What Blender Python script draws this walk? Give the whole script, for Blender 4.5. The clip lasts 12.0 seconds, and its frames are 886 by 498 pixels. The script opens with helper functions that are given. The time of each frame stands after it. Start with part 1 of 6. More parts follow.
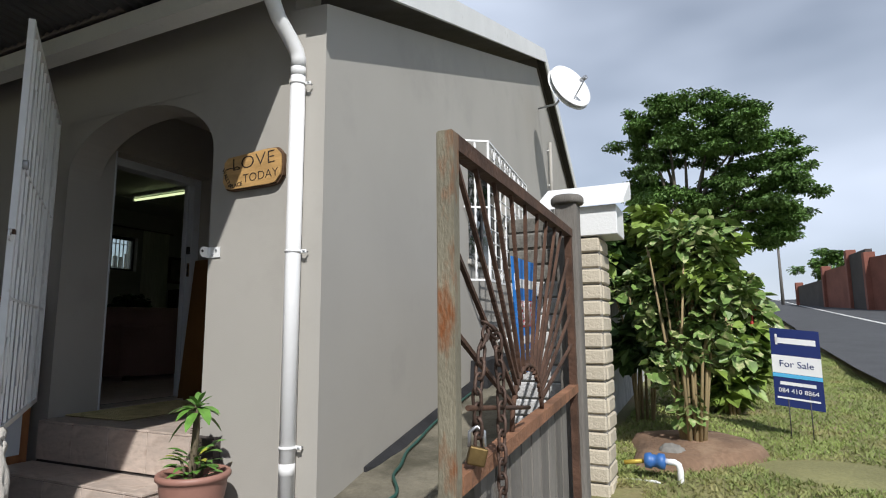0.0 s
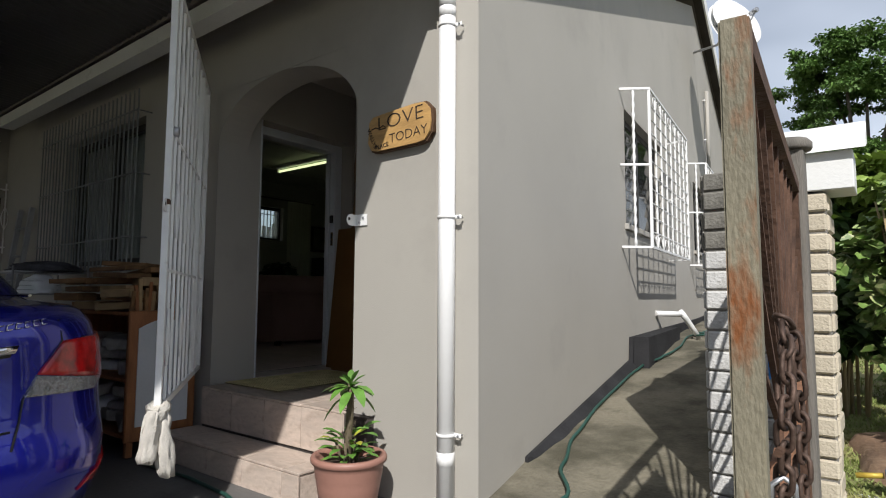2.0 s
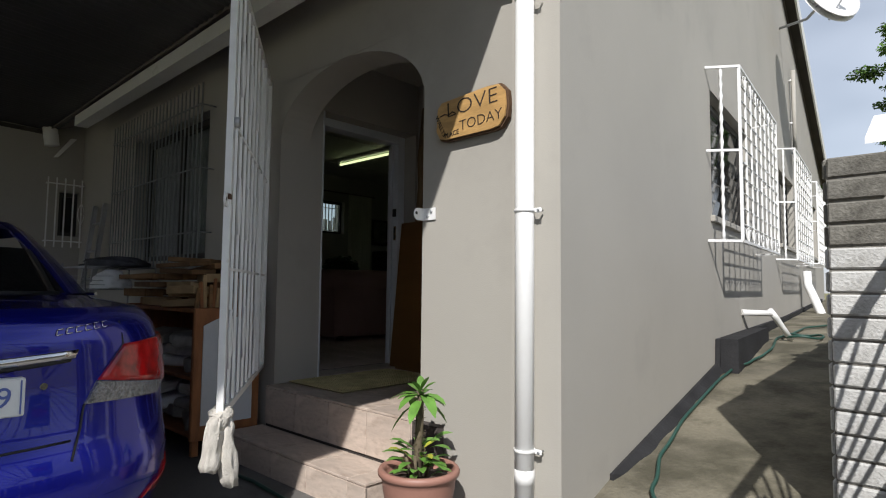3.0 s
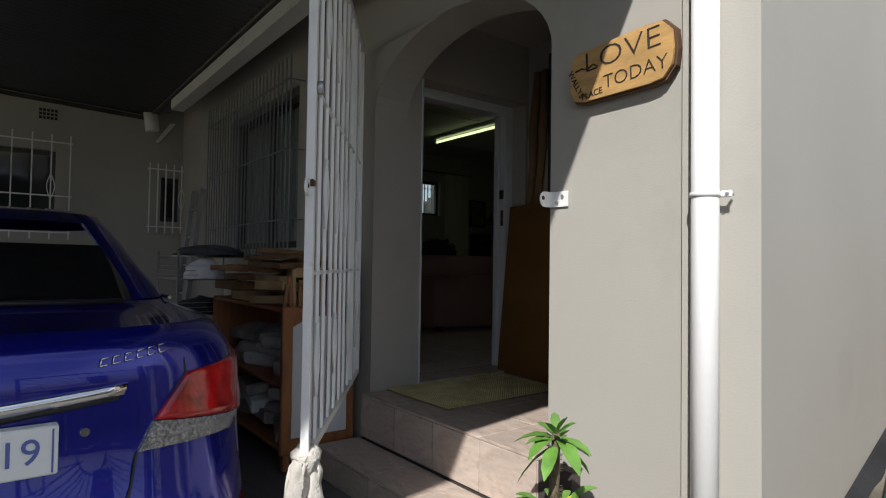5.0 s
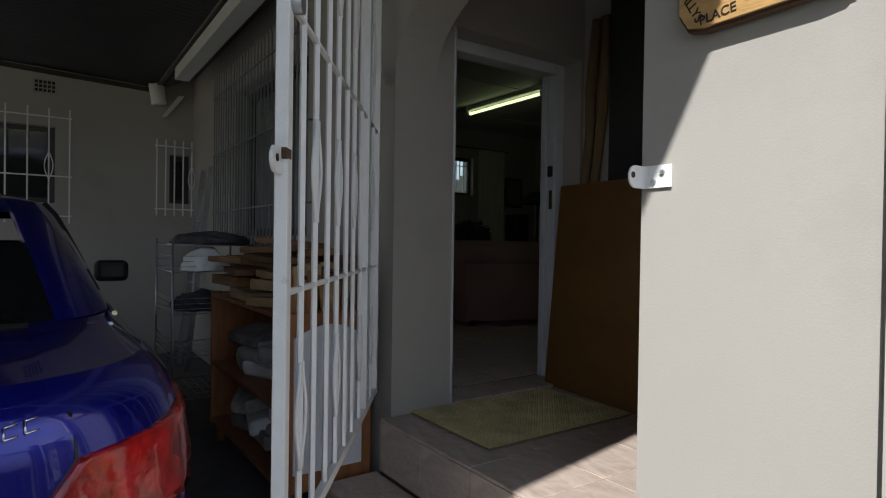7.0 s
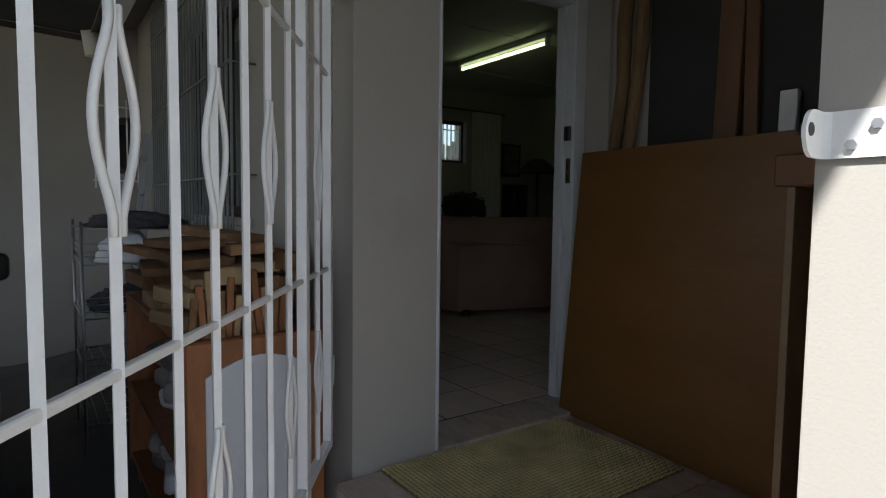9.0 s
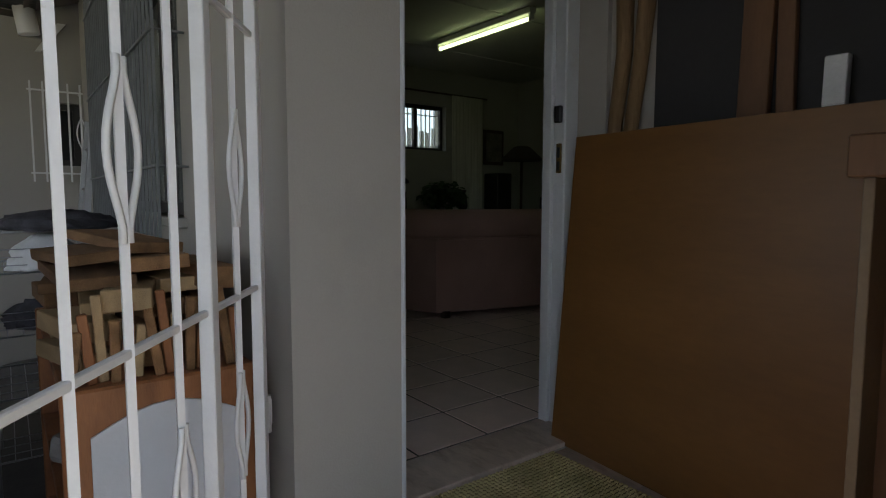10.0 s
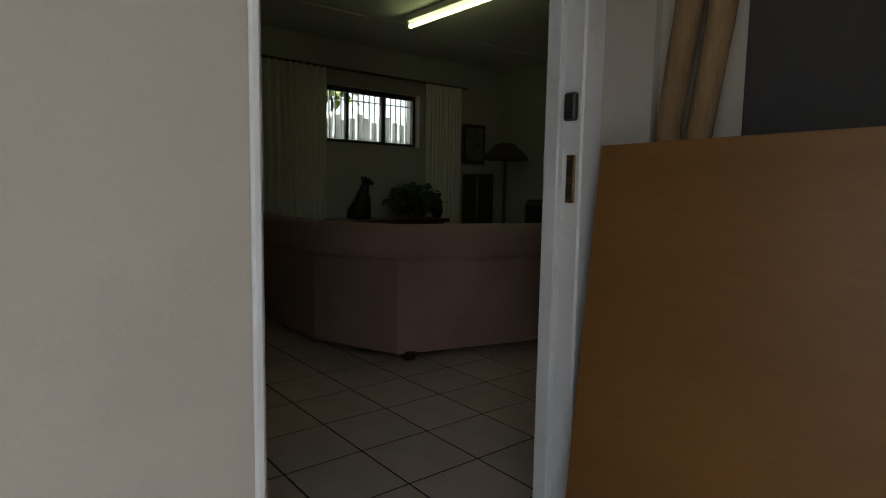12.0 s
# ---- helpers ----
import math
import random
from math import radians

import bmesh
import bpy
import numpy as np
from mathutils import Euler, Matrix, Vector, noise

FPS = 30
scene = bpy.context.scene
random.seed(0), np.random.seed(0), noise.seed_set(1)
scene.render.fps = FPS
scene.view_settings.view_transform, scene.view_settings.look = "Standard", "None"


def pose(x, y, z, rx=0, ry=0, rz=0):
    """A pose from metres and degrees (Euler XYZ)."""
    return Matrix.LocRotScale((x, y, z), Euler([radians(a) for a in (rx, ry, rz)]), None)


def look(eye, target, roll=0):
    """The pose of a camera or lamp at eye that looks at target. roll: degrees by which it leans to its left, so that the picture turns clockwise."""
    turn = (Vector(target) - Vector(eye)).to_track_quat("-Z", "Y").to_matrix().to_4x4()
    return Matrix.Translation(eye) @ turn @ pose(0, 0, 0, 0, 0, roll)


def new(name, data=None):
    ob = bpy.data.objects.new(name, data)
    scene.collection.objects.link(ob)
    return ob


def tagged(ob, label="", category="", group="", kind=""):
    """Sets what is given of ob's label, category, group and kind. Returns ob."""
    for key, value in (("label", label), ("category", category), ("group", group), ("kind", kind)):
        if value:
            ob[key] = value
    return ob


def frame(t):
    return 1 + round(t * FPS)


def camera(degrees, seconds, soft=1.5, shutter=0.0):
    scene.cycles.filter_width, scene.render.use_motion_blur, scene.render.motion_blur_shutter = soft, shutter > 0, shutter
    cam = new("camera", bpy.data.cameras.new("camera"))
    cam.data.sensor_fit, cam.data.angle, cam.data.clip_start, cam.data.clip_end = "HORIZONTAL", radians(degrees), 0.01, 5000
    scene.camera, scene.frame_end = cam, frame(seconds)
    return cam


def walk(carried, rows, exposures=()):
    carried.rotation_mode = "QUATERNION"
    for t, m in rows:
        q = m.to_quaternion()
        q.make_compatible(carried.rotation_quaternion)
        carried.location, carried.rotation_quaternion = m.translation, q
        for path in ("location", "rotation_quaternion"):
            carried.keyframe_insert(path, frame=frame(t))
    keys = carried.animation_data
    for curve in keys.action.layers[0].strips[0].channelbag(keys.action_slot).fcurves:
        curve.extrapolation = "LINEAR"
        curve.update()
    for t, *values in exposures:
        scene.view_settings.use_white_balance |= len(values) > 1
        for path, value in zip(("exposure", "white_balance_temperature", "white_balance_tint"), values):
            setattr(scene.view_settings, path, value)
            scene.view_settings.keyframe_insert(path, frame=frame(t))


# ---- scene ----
cam = camera(74.8, 12.0, soft=1.1)
PATH = [
    (0, (0.021, -0.016, 0.95), (-0.823, 1.776, 1.229), -0.4),
    (0.5, (-0.066, 0.027, 0.936), (-0.983, 1.786, 1.19), -0.2),
    (1, (-0.166, 0.081, 0.939), (-1.179, 1.792, 1.165), 0.0),
    (1.5, (-0.272, 0.167, 0.973), (-1.389, 1.816, 1.164), 0.1),
    (2, (-0.343, 0.233, 0.996), (-1.56, 1.813, 1.161), 0.3),
    (2.5, (-0.431, 0.288, 1.007), (-1.72, 1.81, 1.153), 0.4),
    (3, (-0.547, 0.359, 1.034), (-1.914, 1.812, 1.17), 0.6),
    (3.5, (-0.7, 0.429, 1.069), (-2.139, 1.812, 1.197), 0.7),
    (5.5, (-1.15, 0.739, 1.158), (-2.758, 1.927, 1.191), 0.8),
    (6, (-1.264, 0.817, 1.178), (-2.89, 1.981, 1.195), 0.7),
    (6.5, (-1.445, 0.933, 1.2), (-3.084, 2.077, 1.202), 0.7),
    (8.5, (-2.076, 1.413, 1.274), (-3.708, 2.565, 1.165), 0.9),
    (9, (-2.263, 1.546, 1.3), (-3.888, 2.703, 1.166), 0.7),
    (9.5, (-2.405, 1.663, 1.31), (-4.012, 2.842, 1.152), 0.4),
    (10, (-2.565, 1.828, 1.329), (-4.155, 3.027, 1.156), 0.1),
    (10.5, (-2.728, 2.009, 1.35), (-4.306, 3.226, 1.174), 0.2),
    (11, (-2.85, 2.13, 1.363), (-4.419, 3.356, 1.171), -0.2),
    (11.5, (-3.056, 2.317, 1.391), (-4.613, 3.556, 1.195), 0.4),
    (12, (-3.223, 2.456, 1.454), (-4.772, 3.705, 1.254), 1.0),
]
walk(cam, [(t, look(eye, target, roll)) for t, eye, target, roll in PATH],
     [(0.0, -0.08, 6250, 10), (1.5, 0.0, 6450, 10), (3.5, 0.05, 6400, 10), (5.5, 0.2, 6400, 10), (6.5, 0.3, 6300, 10), (8.5, 0.8, 6250, 10), (9.5, 1.18, 6400, 10), (10.5, 1.68, 6600, 11), (12.0, 2.2, 7000, 11)])

# ---- world, sun, exposure ----
SUN = Vector((0.425, -0.625, 0.65)).normalized()
world = bpy.data.worlds.new("sky")
scene.world = world
world.use_nodes = True
wt = world.node_tree
wt.nodes.clear()
w_out = wt.nodes.new("ShaderNodeOutputWorld")
w_bg = wt.nodes.new("ShaderNodeBackground")
w_sky = wt.nodes.new("ShaderNodeTexSky")
w_sky.sky_type = 'NISHITA'
w_sky.sun_disc = False
w_sky.air_density, w_sky.dust_density, w_sky.ozone_density = 1.3, 0.3, 3.0
w_sky.sun_elevation = math.asin(SUN.z)
w_sky.sun_rotation = math.atan2(SUN.x, SUN.y)
w_co = wt.nodes.new("ShaderNodeTexCoord")
w_map = wt.nodes.new("ShaderNodeMapping")
w_map.inputs["Scale"].default_value = (1.0, 1.0, 2.4)
w_map.inputs["Rotation"].default_value = (0.1, 0.25, 0.4)
w_noise = wt.nodes.new("ShaderNodeTexNoise")
w_noise.inputs["Scale"].default_value = 1.5
w_noise.inputs["Detail"].default_value = 3.5
w_noise.inputs["Roughness"].default_value = 0.48
w_ramp = wt.nodes.new("ShaderNodeValToRGB")
w_ramp.color_ramp.elements[0].position, w_ramp.color_ramp.elements[1].position = 0.36, 0.72
w_ramp.color_ramp.elements[0].color = (0.22, 0.22, 0.22, 1)
w_ramp.color_ramp.elements[1].color = (0.9, 0.9, 0.9, 1)
w_mix = wt.nodes.new("ShaderNodeMixRGB")
w_mix.inputs[2].default_value = (18.0, 19.6, 22.6, 1)
wt.links.new(w_co.outputs["Generated"], w_map.inputs[0])
wt.links.new(w_map.outputs[0], w_noise.inputs[0])
wt.links.new(w_noise.outputs[0], w_ramp.inputs[0])
wt.links.new(w_ramp.outputs[0], w_mix.inputs[0])
wt.links.new(w_sky.outputs[0], w_mix.inputs[1])
wt.links.new(w_mix.outputs[0], w_bg.inputs[0])
wt.links.new(w_bg.outputs[0], w_out.inputs[0])
w_bg.inputs[1].default_value = 0.050
sun = new("sun", bpy.data.lights.new("sun", "SUN"))
sun.data.energy, sun.data.angle, sun.data.color = 5.0, radians(0.6), (1.0, 0.965, 0.92)
sun.matrix_world = look(SUN * 30, (0, 0, 0))


# ---- materials ----
def mat(name, base, rough=0.8, metal=0.0, var=0.12, scale=3.0, grain=60.0, bump=0.15, spots=None, stretch=(1, 1, 1), piece=0.0, coat=0.0, spec=0.5):
    """Two scales of colour variation, grain relief, optional stains of another colour, optional change from piece to piece."""
    m = bpy.data.materials.new(name)
    m.use_nodes = True
    nt = m.node_tree
    b = nt.nodes["Principled BSDF"]
    N, L = nt.nodes.new, nt.links.new
    co, mp = N("ShaderNodeTexCoord"), N("ShaderNodeMapping")
    mp.inputs["Scale"].default_value = stretch
    L(co.outputs["Object"], mp.inputs[0])
    big, fine = N("ShaderNodeTexNoise"), N("ShaderNodeTexNoise")
    big.inputs["Scale"].default_value, big.inputs["Detail"].default_value = scale, 6
    fine.inputs["Scale"].default_value, fine.inputs["Detail"].default_value = grain, 4
    L(mp.outputs[0], big.inputs[0]), L(mp.outputs[0], fine.inputs[0])
    r1 = N("ShaderNodeValToRGB")
    r1.color_ramp.elements[0].position, r1.color_ramp.elements[1].position = 0.3, 0.7
    r1.color_ramp.elements[0].color = (*[c * (1 - var) for c in base], 1)
    r1.color_ramp.elements[1].color = (*[min(1, c * (1 + var)) for c in base], 1)
    L(big.outputs[0], r1.inputs[0])
    r2 = N("ShaderNodeMapRange")
    r2.inputs["To Min"].default_value, r2.inputs["To Max"].default_value = 1 - var * 0.8, 1 + var * 0.8
    L(fine.outputs[0], r2.inputs[0])
    mul = N("ShaderNodeVectorMath")
    mul.operation = 'MULTIPLY'
    L(r1.outputs[0], mul.inputs[0]), L(r2.outputs[0], mul.inputs[1])
    last = mul.outputs[0]
    if piece:
        info, pr, pm = N("ShaderNodeObjectInfo"), N("ShaderNodeMapRange"), N("ShaderNodeVectorMath")
        pm.operation = 'MULTIPLY'
        pr.inputs["To Min"].default_value, pr.inputs["To Max"].default_value = 1 - piece, 1 + piece
        L(info.outputs["Random"], pr.inputs[0]), L(last, pm.inputs[0]), L(pr.outputs[0], pm.inputs[1])
        last = pm.outputs[0]
    if spots:
        col, sc, lo, hi = spots
        sn, sr, sm = N("ShaderNodeTexNoise"), N("ShaderNodeMapRange"), N("ShaderNodeMixRGB")
        sn.inputs["Scale"].default_value, sn.inputs["Detail"].default_value, sn.inputs["Roughness"].default_value = sc, 8, 0.65
        sr.inputs["From Min"].default_value, sr.inputs["From Max"].default_value = lo, hi
        L(mp.outputs[0], sn.inputs[0]), L(sn.outputs[0], sr.inputs[0]), L(sr.outputs[0], sm.inputs[0]), L(last, sm.inputs[1])
        sm.inputs[2].default_value = (*col, 1)
        last = sm.outputs[0]
    L(last, b.inputs["Base Color"])
    b.inputs["Roughness"].default_value, b.inputs["Metallic"].default_value = rough, metal
    b.inputs["Coat Weight"].default_value = coat
    b.inputs["Specular IOR Level"].default_value = spec
    if bump:
        bp = N("ShaderNodeBump")
        bp.inputs["Strength"].default_value, bp.inputs["Distance"].default_value = bump, 0.01
        L(fine.outputs[0], bp.inputs["Height"]), L(bp.outputs[0], b.inputs["Normal"])
    return m


def glass(name, tint=(0.9, 0.95, 0.93), rough=0.02):
    m = bpy.data.materials.new(name)
    m.use_nodes = True
    b = m.node_tree.nodes["Principled BSDF"]
    b.inputs["Base Color"].default_value = (*tint, 1)
    b.inputs["Roughness"].default_value, b.inputs["Transmission Weight"].default_value, b.inputs["IOR"].default_value = rough, 1.0, 1.3
    return m


def glow(name, col, power):
    m = bpy.data.materials.new(name)
    m.use_nodes = True
    b = m.node_tree.nodes["Principled BSDF"]
    b.inputs["Base Color"].default_value = (*col, 1)
    b.inputs["Emission Color"].default_value = (*col, 1)
    b.inputs["Emission Strength"].default_value = power
    return m


PLASTER = mat("taupe_plaster", (0.385, 0.365, 0.327), 0.85, var=0.05, scale=0.9, grain=180, bump=0.09, spots=((0.31, 0.295, 0.265), 1.4, 0.55, 0.9))
PLASTER_IN = mat("cream_room_paint", (0.42, 0.42, 0.375), 0.8, var=0.04, grain=120, bump=0.08)
CEIL_IN = mat("ceiling_board_paint", (0.52, 0.53, 0.48), 0.8, var=0.04, bump=0.05)
WHITE_METAL = mat("white_enamel_steel", (0.78, 0.78, 0.77), 0.4, var=0.05, scale=9, grain=140, bump=0.08, spots=((0.45, 0.40, 0.33), 14, 0.68, 0.8))
WHITE_PVC = mat("white_pvc", (0.80, 0.80, 0.79), 0.35, var=0.03, bump=0.03, spots=((0.6, 0.58, 0.53), 5, 0.6, 0.95))
WHITE_BOARD = mat("white_fascia_paint", (0.75, 0.75, 0.73), 0.55, var=0.06, scale=2, spots=((0.42, 0.40, 0.34), 6, 0.62, 0.85))
GREY_TIMBER = mat("weathered_grey_timber", (0.17, 0.155, 0.135), 0.9, var=0.3, scale=4, grain=90, bump=0.5, stretch=(3, 3, 0.4), piece=0.2)
CONCRETE = mat("weathered_concrete", (0.165, 0.148, 0.108), 0.9, var=0.34, scale=2.2, grain=48, bump=0.9, spots=((0.075, 0.068, 0.045), 2.6, 0.44, 0.62))
SLAB = mat("smooth_dark_concrete_slab", (0.13, 0.125, 0.12), 0.75, var=0.15, scale=1.2, grain=50, bump=0.25, spots=((0.07, 0.068, 0.065), 2.6, 0.5, 0.75))
PLINTH = mat("black_bitumen_plinth", (0.028, 0.028, 0.030), 0.85, var=0.3, grain=60, bump=0.3, spec=0.2)
TILE = mat("beige_step_tile", (0.52, 0.43, 0.365), 0.42, var=0.16, scale=7, grain=45, bump=0.08, stretch=(1, 2.5, 2.5), piece=0.06, spots=((0.30, 0.22, 0.17), 9, 0.5, 0.8))
FLOOR_TILE = mat("pink_beige_floor_tile", (0.70, 0.55, 0.48), 0.38, var=0.08, scale=5, grain=50, bump=0.05, piece=0.05)
GROUT = mat("grey_grout", (0.06, 0.05, 0.045), 0.9, var=0.2, bump=0.3)
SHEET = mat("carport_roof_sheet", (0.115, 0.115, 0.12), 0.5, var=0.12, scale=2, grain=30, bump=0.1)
ROOF_TOP = mat("main_roof_sheet", (0.20, 0.17, 0.16), 0.7, var=0.2)
DARK_WOOD = mat("dark_soffit_timber", (0.05, 0.042, 0.036), 0.8, var=0.3, grain=60, bump=0.3)
WHITE_BRICK = mat("whitewashed_brick", (0.52, 0.515, 0.50), 0.85, var=0.14, scale=5, grain=90, bump=0.5, piece=0.09, spots=((0.17, 0.16, 0.14), 4, 0.52, 0.72))
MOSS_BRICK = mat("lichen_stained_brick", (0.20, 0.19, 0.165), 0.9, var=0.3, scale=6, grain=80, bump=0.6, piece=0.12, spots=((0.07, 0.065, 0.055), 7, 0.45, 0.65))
CREAM_BRICK = mat("cream_painted_brick", (0.50, 0.44, 0.34), 0.85, var=0.12, scale=6, grain=90, bump=0.6, piece=0.10, spots=((0.28, 0.23, 0.17), 6, 0.58, 0.8))
MORTAR = mat("mortar", (0.20, 0.19, 0.17), 0.95, var=0.2, bump=0.5)
LAWN = mat("lawn_soil", (0.19, 0.18, 0.075), 0.95, var=0.3, scale=1.5, grain=50, bump=0.8, spots=((0.27, 0.18, 0.11), 1.1, 0.55, 0.72))
ASPHALT = mat("asphalt", (0.062, 0.063, 0.066), 0.85, var=0.15, scale=2, grain=80, bump=0.3)
ROAD_PAINT = mat("road_paint", (0.62, 0.62, 0.58), 0.7)


# ---- helpers of this scene ----
def box(bm, x0, x1, y0, y1, z0, z1):
    vs = [bm.verts.new(p) for p in ((x0, y0, z0), (x1, y0, z0), (x1, y1, z0), (x0, y1, z0), (x0, y0, z1), (x1, y0, z1), (x1, y1, z1), (x0, y1, z1))]
    for f in ((3, 2, 1, 0), (4, 5, 6, 7), (0, 1, 5, 4), (1, 2, 6, 5), (2, 3, 7, 6), (3, 0, 4, 7)):
        bm.faces.new([vs[i] for i in f])
    return vs


def boxed(x0, x1, y0, y1, z0, z1, bevel=0.0, segs=1):
    bm = bmesh.new()
    box(bm, x0, x1, y0, y1, z0, z1)
    if bevel:
        bmesh.ops.bevel(bm, geom=bm.edges[:], offset=bevel, segments=segs, affect='EDGES', profile=0.5)
    return bm


def prism(bm, pts, axis, a, b):
    """A polygon in the two other axes, pushed along one axis from a to b."""
    def at(p, v):
        return {"x": (v, p[0], p[1]), "y": (p[0], v, p[1]), "z": (p[0], p[1], v)}[axis]
    lo, hi = [bm.verts.new(at(p, a)) for p in pts], [bm.verts.new(at(p, b)) for p in pts]
    bm.faces.new(lo), bm.faces.new(hi[::-1])
    for i in range(len(pts)):
        j = (i + 1) % len(pts)
        bm.faces.new((lo[j], lo[i], hi[i], hi[j]))
    bmesh.ops.recalc_face_normals(bm, faces=bm.faces[:])
    return bm


def tube(bm, pts, r, n=8, square=False):
    """A round (or square) bar along points; r is a number or one per point."""
    pts = [Vector(p) for p in pts]
    rings = []
    n = 4 if square else n
    side = None
    for i, p in enumerate(pts):
        d = (pts[min(i + 1, len(pts) - 1)] - pts[max(i - 1, 0)]).normalized()
        if side is None:
            side = d.cross(Vector((0, 0, 1)) if abs(d.z) < 0.9 else Vector((1, 0, 0))).normalized()
        side = (side - d * side.dot(d)).normalized()
        up = d.cross(side)
        q = r[i] if isinstance(r, (list, tuple)) else r
        q = q * (1.4142 if square else 1)
        o = math.pi / 4 if square else 0
        rings.append([bm.verts.new(p + q * (math.cos(o + 2 * math.pi * k / n) * side + math.sin(o + 2 * math.pi * k / n) * up)) for k in range(n)])
    for a, b in zip(rings, rings[1:]):
        for k in range(n):
            f = bm.faces.new((a[k], a[(k + 1) % n], b[(k + 1) % n], b[k]))
            f.smooth = not square
    bm.faces.new(rings[0][::-1]), bm.faces.new(rings[-1])
    return bm


def bar(pts, r, n=8, square=False):
    return tube(bmesh.new(), pts, r, n, square)


def lathe(prof, c, n=32):
    bm = bmesh.new()
    rings = [[bm.verts.new((c[0] + r * math.cos(2 * math.pi * k / n), c[1] + r * math.sin(2 * math.pi * k / n), c[2] + z)) for k in range(n)] for r, z in prof]
    for a, b in zip(rings, rings[1:]):
        for k in range(n):
            f = bm.faces.new((a[k], a[(k + 1) % n], b[(k + 1) % n], b[k]))
            f.smooth = True
    bm.faces.new(rings[0][::-1]), bm.faces.new(rings[-1])
    bmesh.ops.recalc_face_normals(bm, faces=bm.faces[:])
    return bm


def part(name, bm, material, parent=None, label=""):
    me = bpy.data.meshes.new(name)
    bm.to_mesh(me)
    bm.free()
    me.materials.append(material)
    ob = new(name, me)
    if parent:
        ob.parent = parent
        ob.matrix_parent_inverse = parent.matrix_world.inverted()
    return tagged(ob, label) if label else ob


def thing(name, label, category, at=(0, 0, 0), group="", kind=""):
    ob = new(name)
    ob.empty_display_size = 0.1
    ob.matrix_world = Matrix.Translation(at)
    ob.matrix_basis = Matrix.Translation(at)
    return tagged(ob, label, category, group, kind)


def solo(name, bm, material, label, category, group="", kind=""):
    return tagged(part(name, bm, material), label, category, group, kind)


def setting(name, bm, material, label, category=""):
    return tagged(part(name, bm, material), label, category or name.split("_")[0], kind="structure")


def holed(bm, axis, a0, a1, z0, z1, t0, t1, holes):
    """A wall along x or y with rectangular openings (a0, a1, z0, z1)."""
    cuts_a = sorted({a0, a1, *[v for h in holes for v in h[:2]]})
    cuts_z = sorted({z0, z1, *[v for h in holes for v in h[2:]]})
    for p, q in zip(cuts_a, cuts_a[1:]):
        run = None
        for r, s in zip(cuts_z, cuts_z[1:]):
            solid = not any(h[0] <= (p + q) / 2 <= h[1] and h[2] <= (r + s) / 2 <= h[3] for h in holes)
            if solid:
                run = (run[0], s) if run else (r, s)
            if run and (not solid or s == cuts_z[-1]):
                if axis == "x":
                    box(bm, p, q, t0, t1, *run)
                else:
                    box(bm, t0, t1, p, q, *run)
                run = None
    bmesh.ops.remove_doubles(bm, verts=bm.verts[:], dist=0.0005)
    return bm


def turned(bm, m):
    bmesh.ops.transform(bm, matrix=m, verts=bm.verts[:])
    return bm


def words(text, size, m, material, parent, name="lettering", thick=0.002, label="", wide=1.0, thin=0.0):
    """Raised letters with the built-in font, as a mesh; m puts their own x and y on the surface."""
    cu = bpy.data.curves.new(name, "FONT")
    cu.body, cu.size, cu.extrude, cu.align_x, cu.align_y, cu.resolution_u = text, size, thick, 'CENTER', 'CENTER', 3
    cu.offset = -thin
    tmp = new(name, cu)
    me = bpy.data.meshes.new_from_object(tmp.evaluated_get(bpy.context.evaluated_depsgraph_get()))
    bpy.data.objects.remove(tmp)
    bpy.data.curves.remove(cu)
    bm = bmesh.new()
    bm.from_mesh(me)
    bpy.data.meshes.remove(me)
    turned(bm, m @ Matrix.Diagonal((wide, 1, 1, 1)))
    return part(name, bm, material, parent, label)


# the side wall leaves the corner at this pose: its own y runs along the wall, its own x out of it
CORNER = Matrix.Translation((-1.81, 2.4, 0)) @ Matrix.Rotation(radians(6), 4, 'Z')

# ---- large structure ----
XL, XR = -8.4, -2.03                      # front wall from the far wing to the corner
ARCH0, ARCH1, SPRING, APEX = -3.97, -2.61, 2.02, 2.40
WIN_D = (-6.65, -5.05, 1.25, 2.45)
bm = holed(bmesh.new(), "x", XL, XR, -0.3, 3.15, 2.40, 2.63, [WIN_D, (ARCH0, ARCH1, -0.3, APEX)])
ac, aw = (ARCH0 + ARCH1) / 2, (ARCH1 - ARCH0) / 2
arc = [(ac - aw * math.cos(math.pi * i / 24), SPRING + (APEX - 0.004 - SPRING) * math.sin(math.pi * i / 24)) for i in range(25)]
for side in (arc[:13], arc[12:]):
    cx = side[0][0] if side is not arc and side[0][0] < ac - 0.1 else side[-1][0]
    prism(bm, [*side, (cx, APEX)], "y", 2.40, 2.63)
wall_front = setting("wall_front", bm, PLASTER, "taupe plastered front wall with an arched porch opening", "wall")

DOOR = (2.735, 3.655, 0.40, 2.30)
bm = holed(bmesh.new(), "y", 2.63, 7.35, 0.0, 2.95, -4.20, -3.97, [DOOR])
wall_door = setting("wall_porch", bm, PLASTER, "taupe plastered porch wall with the house doorway", "wall")
wall_back = setting("wall_porch_back", boxed(-3.97, -2.3, 3.68, 3.9, 0, 2.95), PLASTER, "taupe plastered back wall of the porch", "wall")
wall_right = setting("wall_porch_side", boxed(-2.45, -2.30, 2.63, 3.68, 0, 2.95), PLASTER, "plastered inner side wall of the porch", "wall")
setting("ceiling_porch", boxed(-3.97, -2.45, 2.63, 3.68, 2.72, 2.8), PLASTER, "painted porch ceiling board", "ceiling")

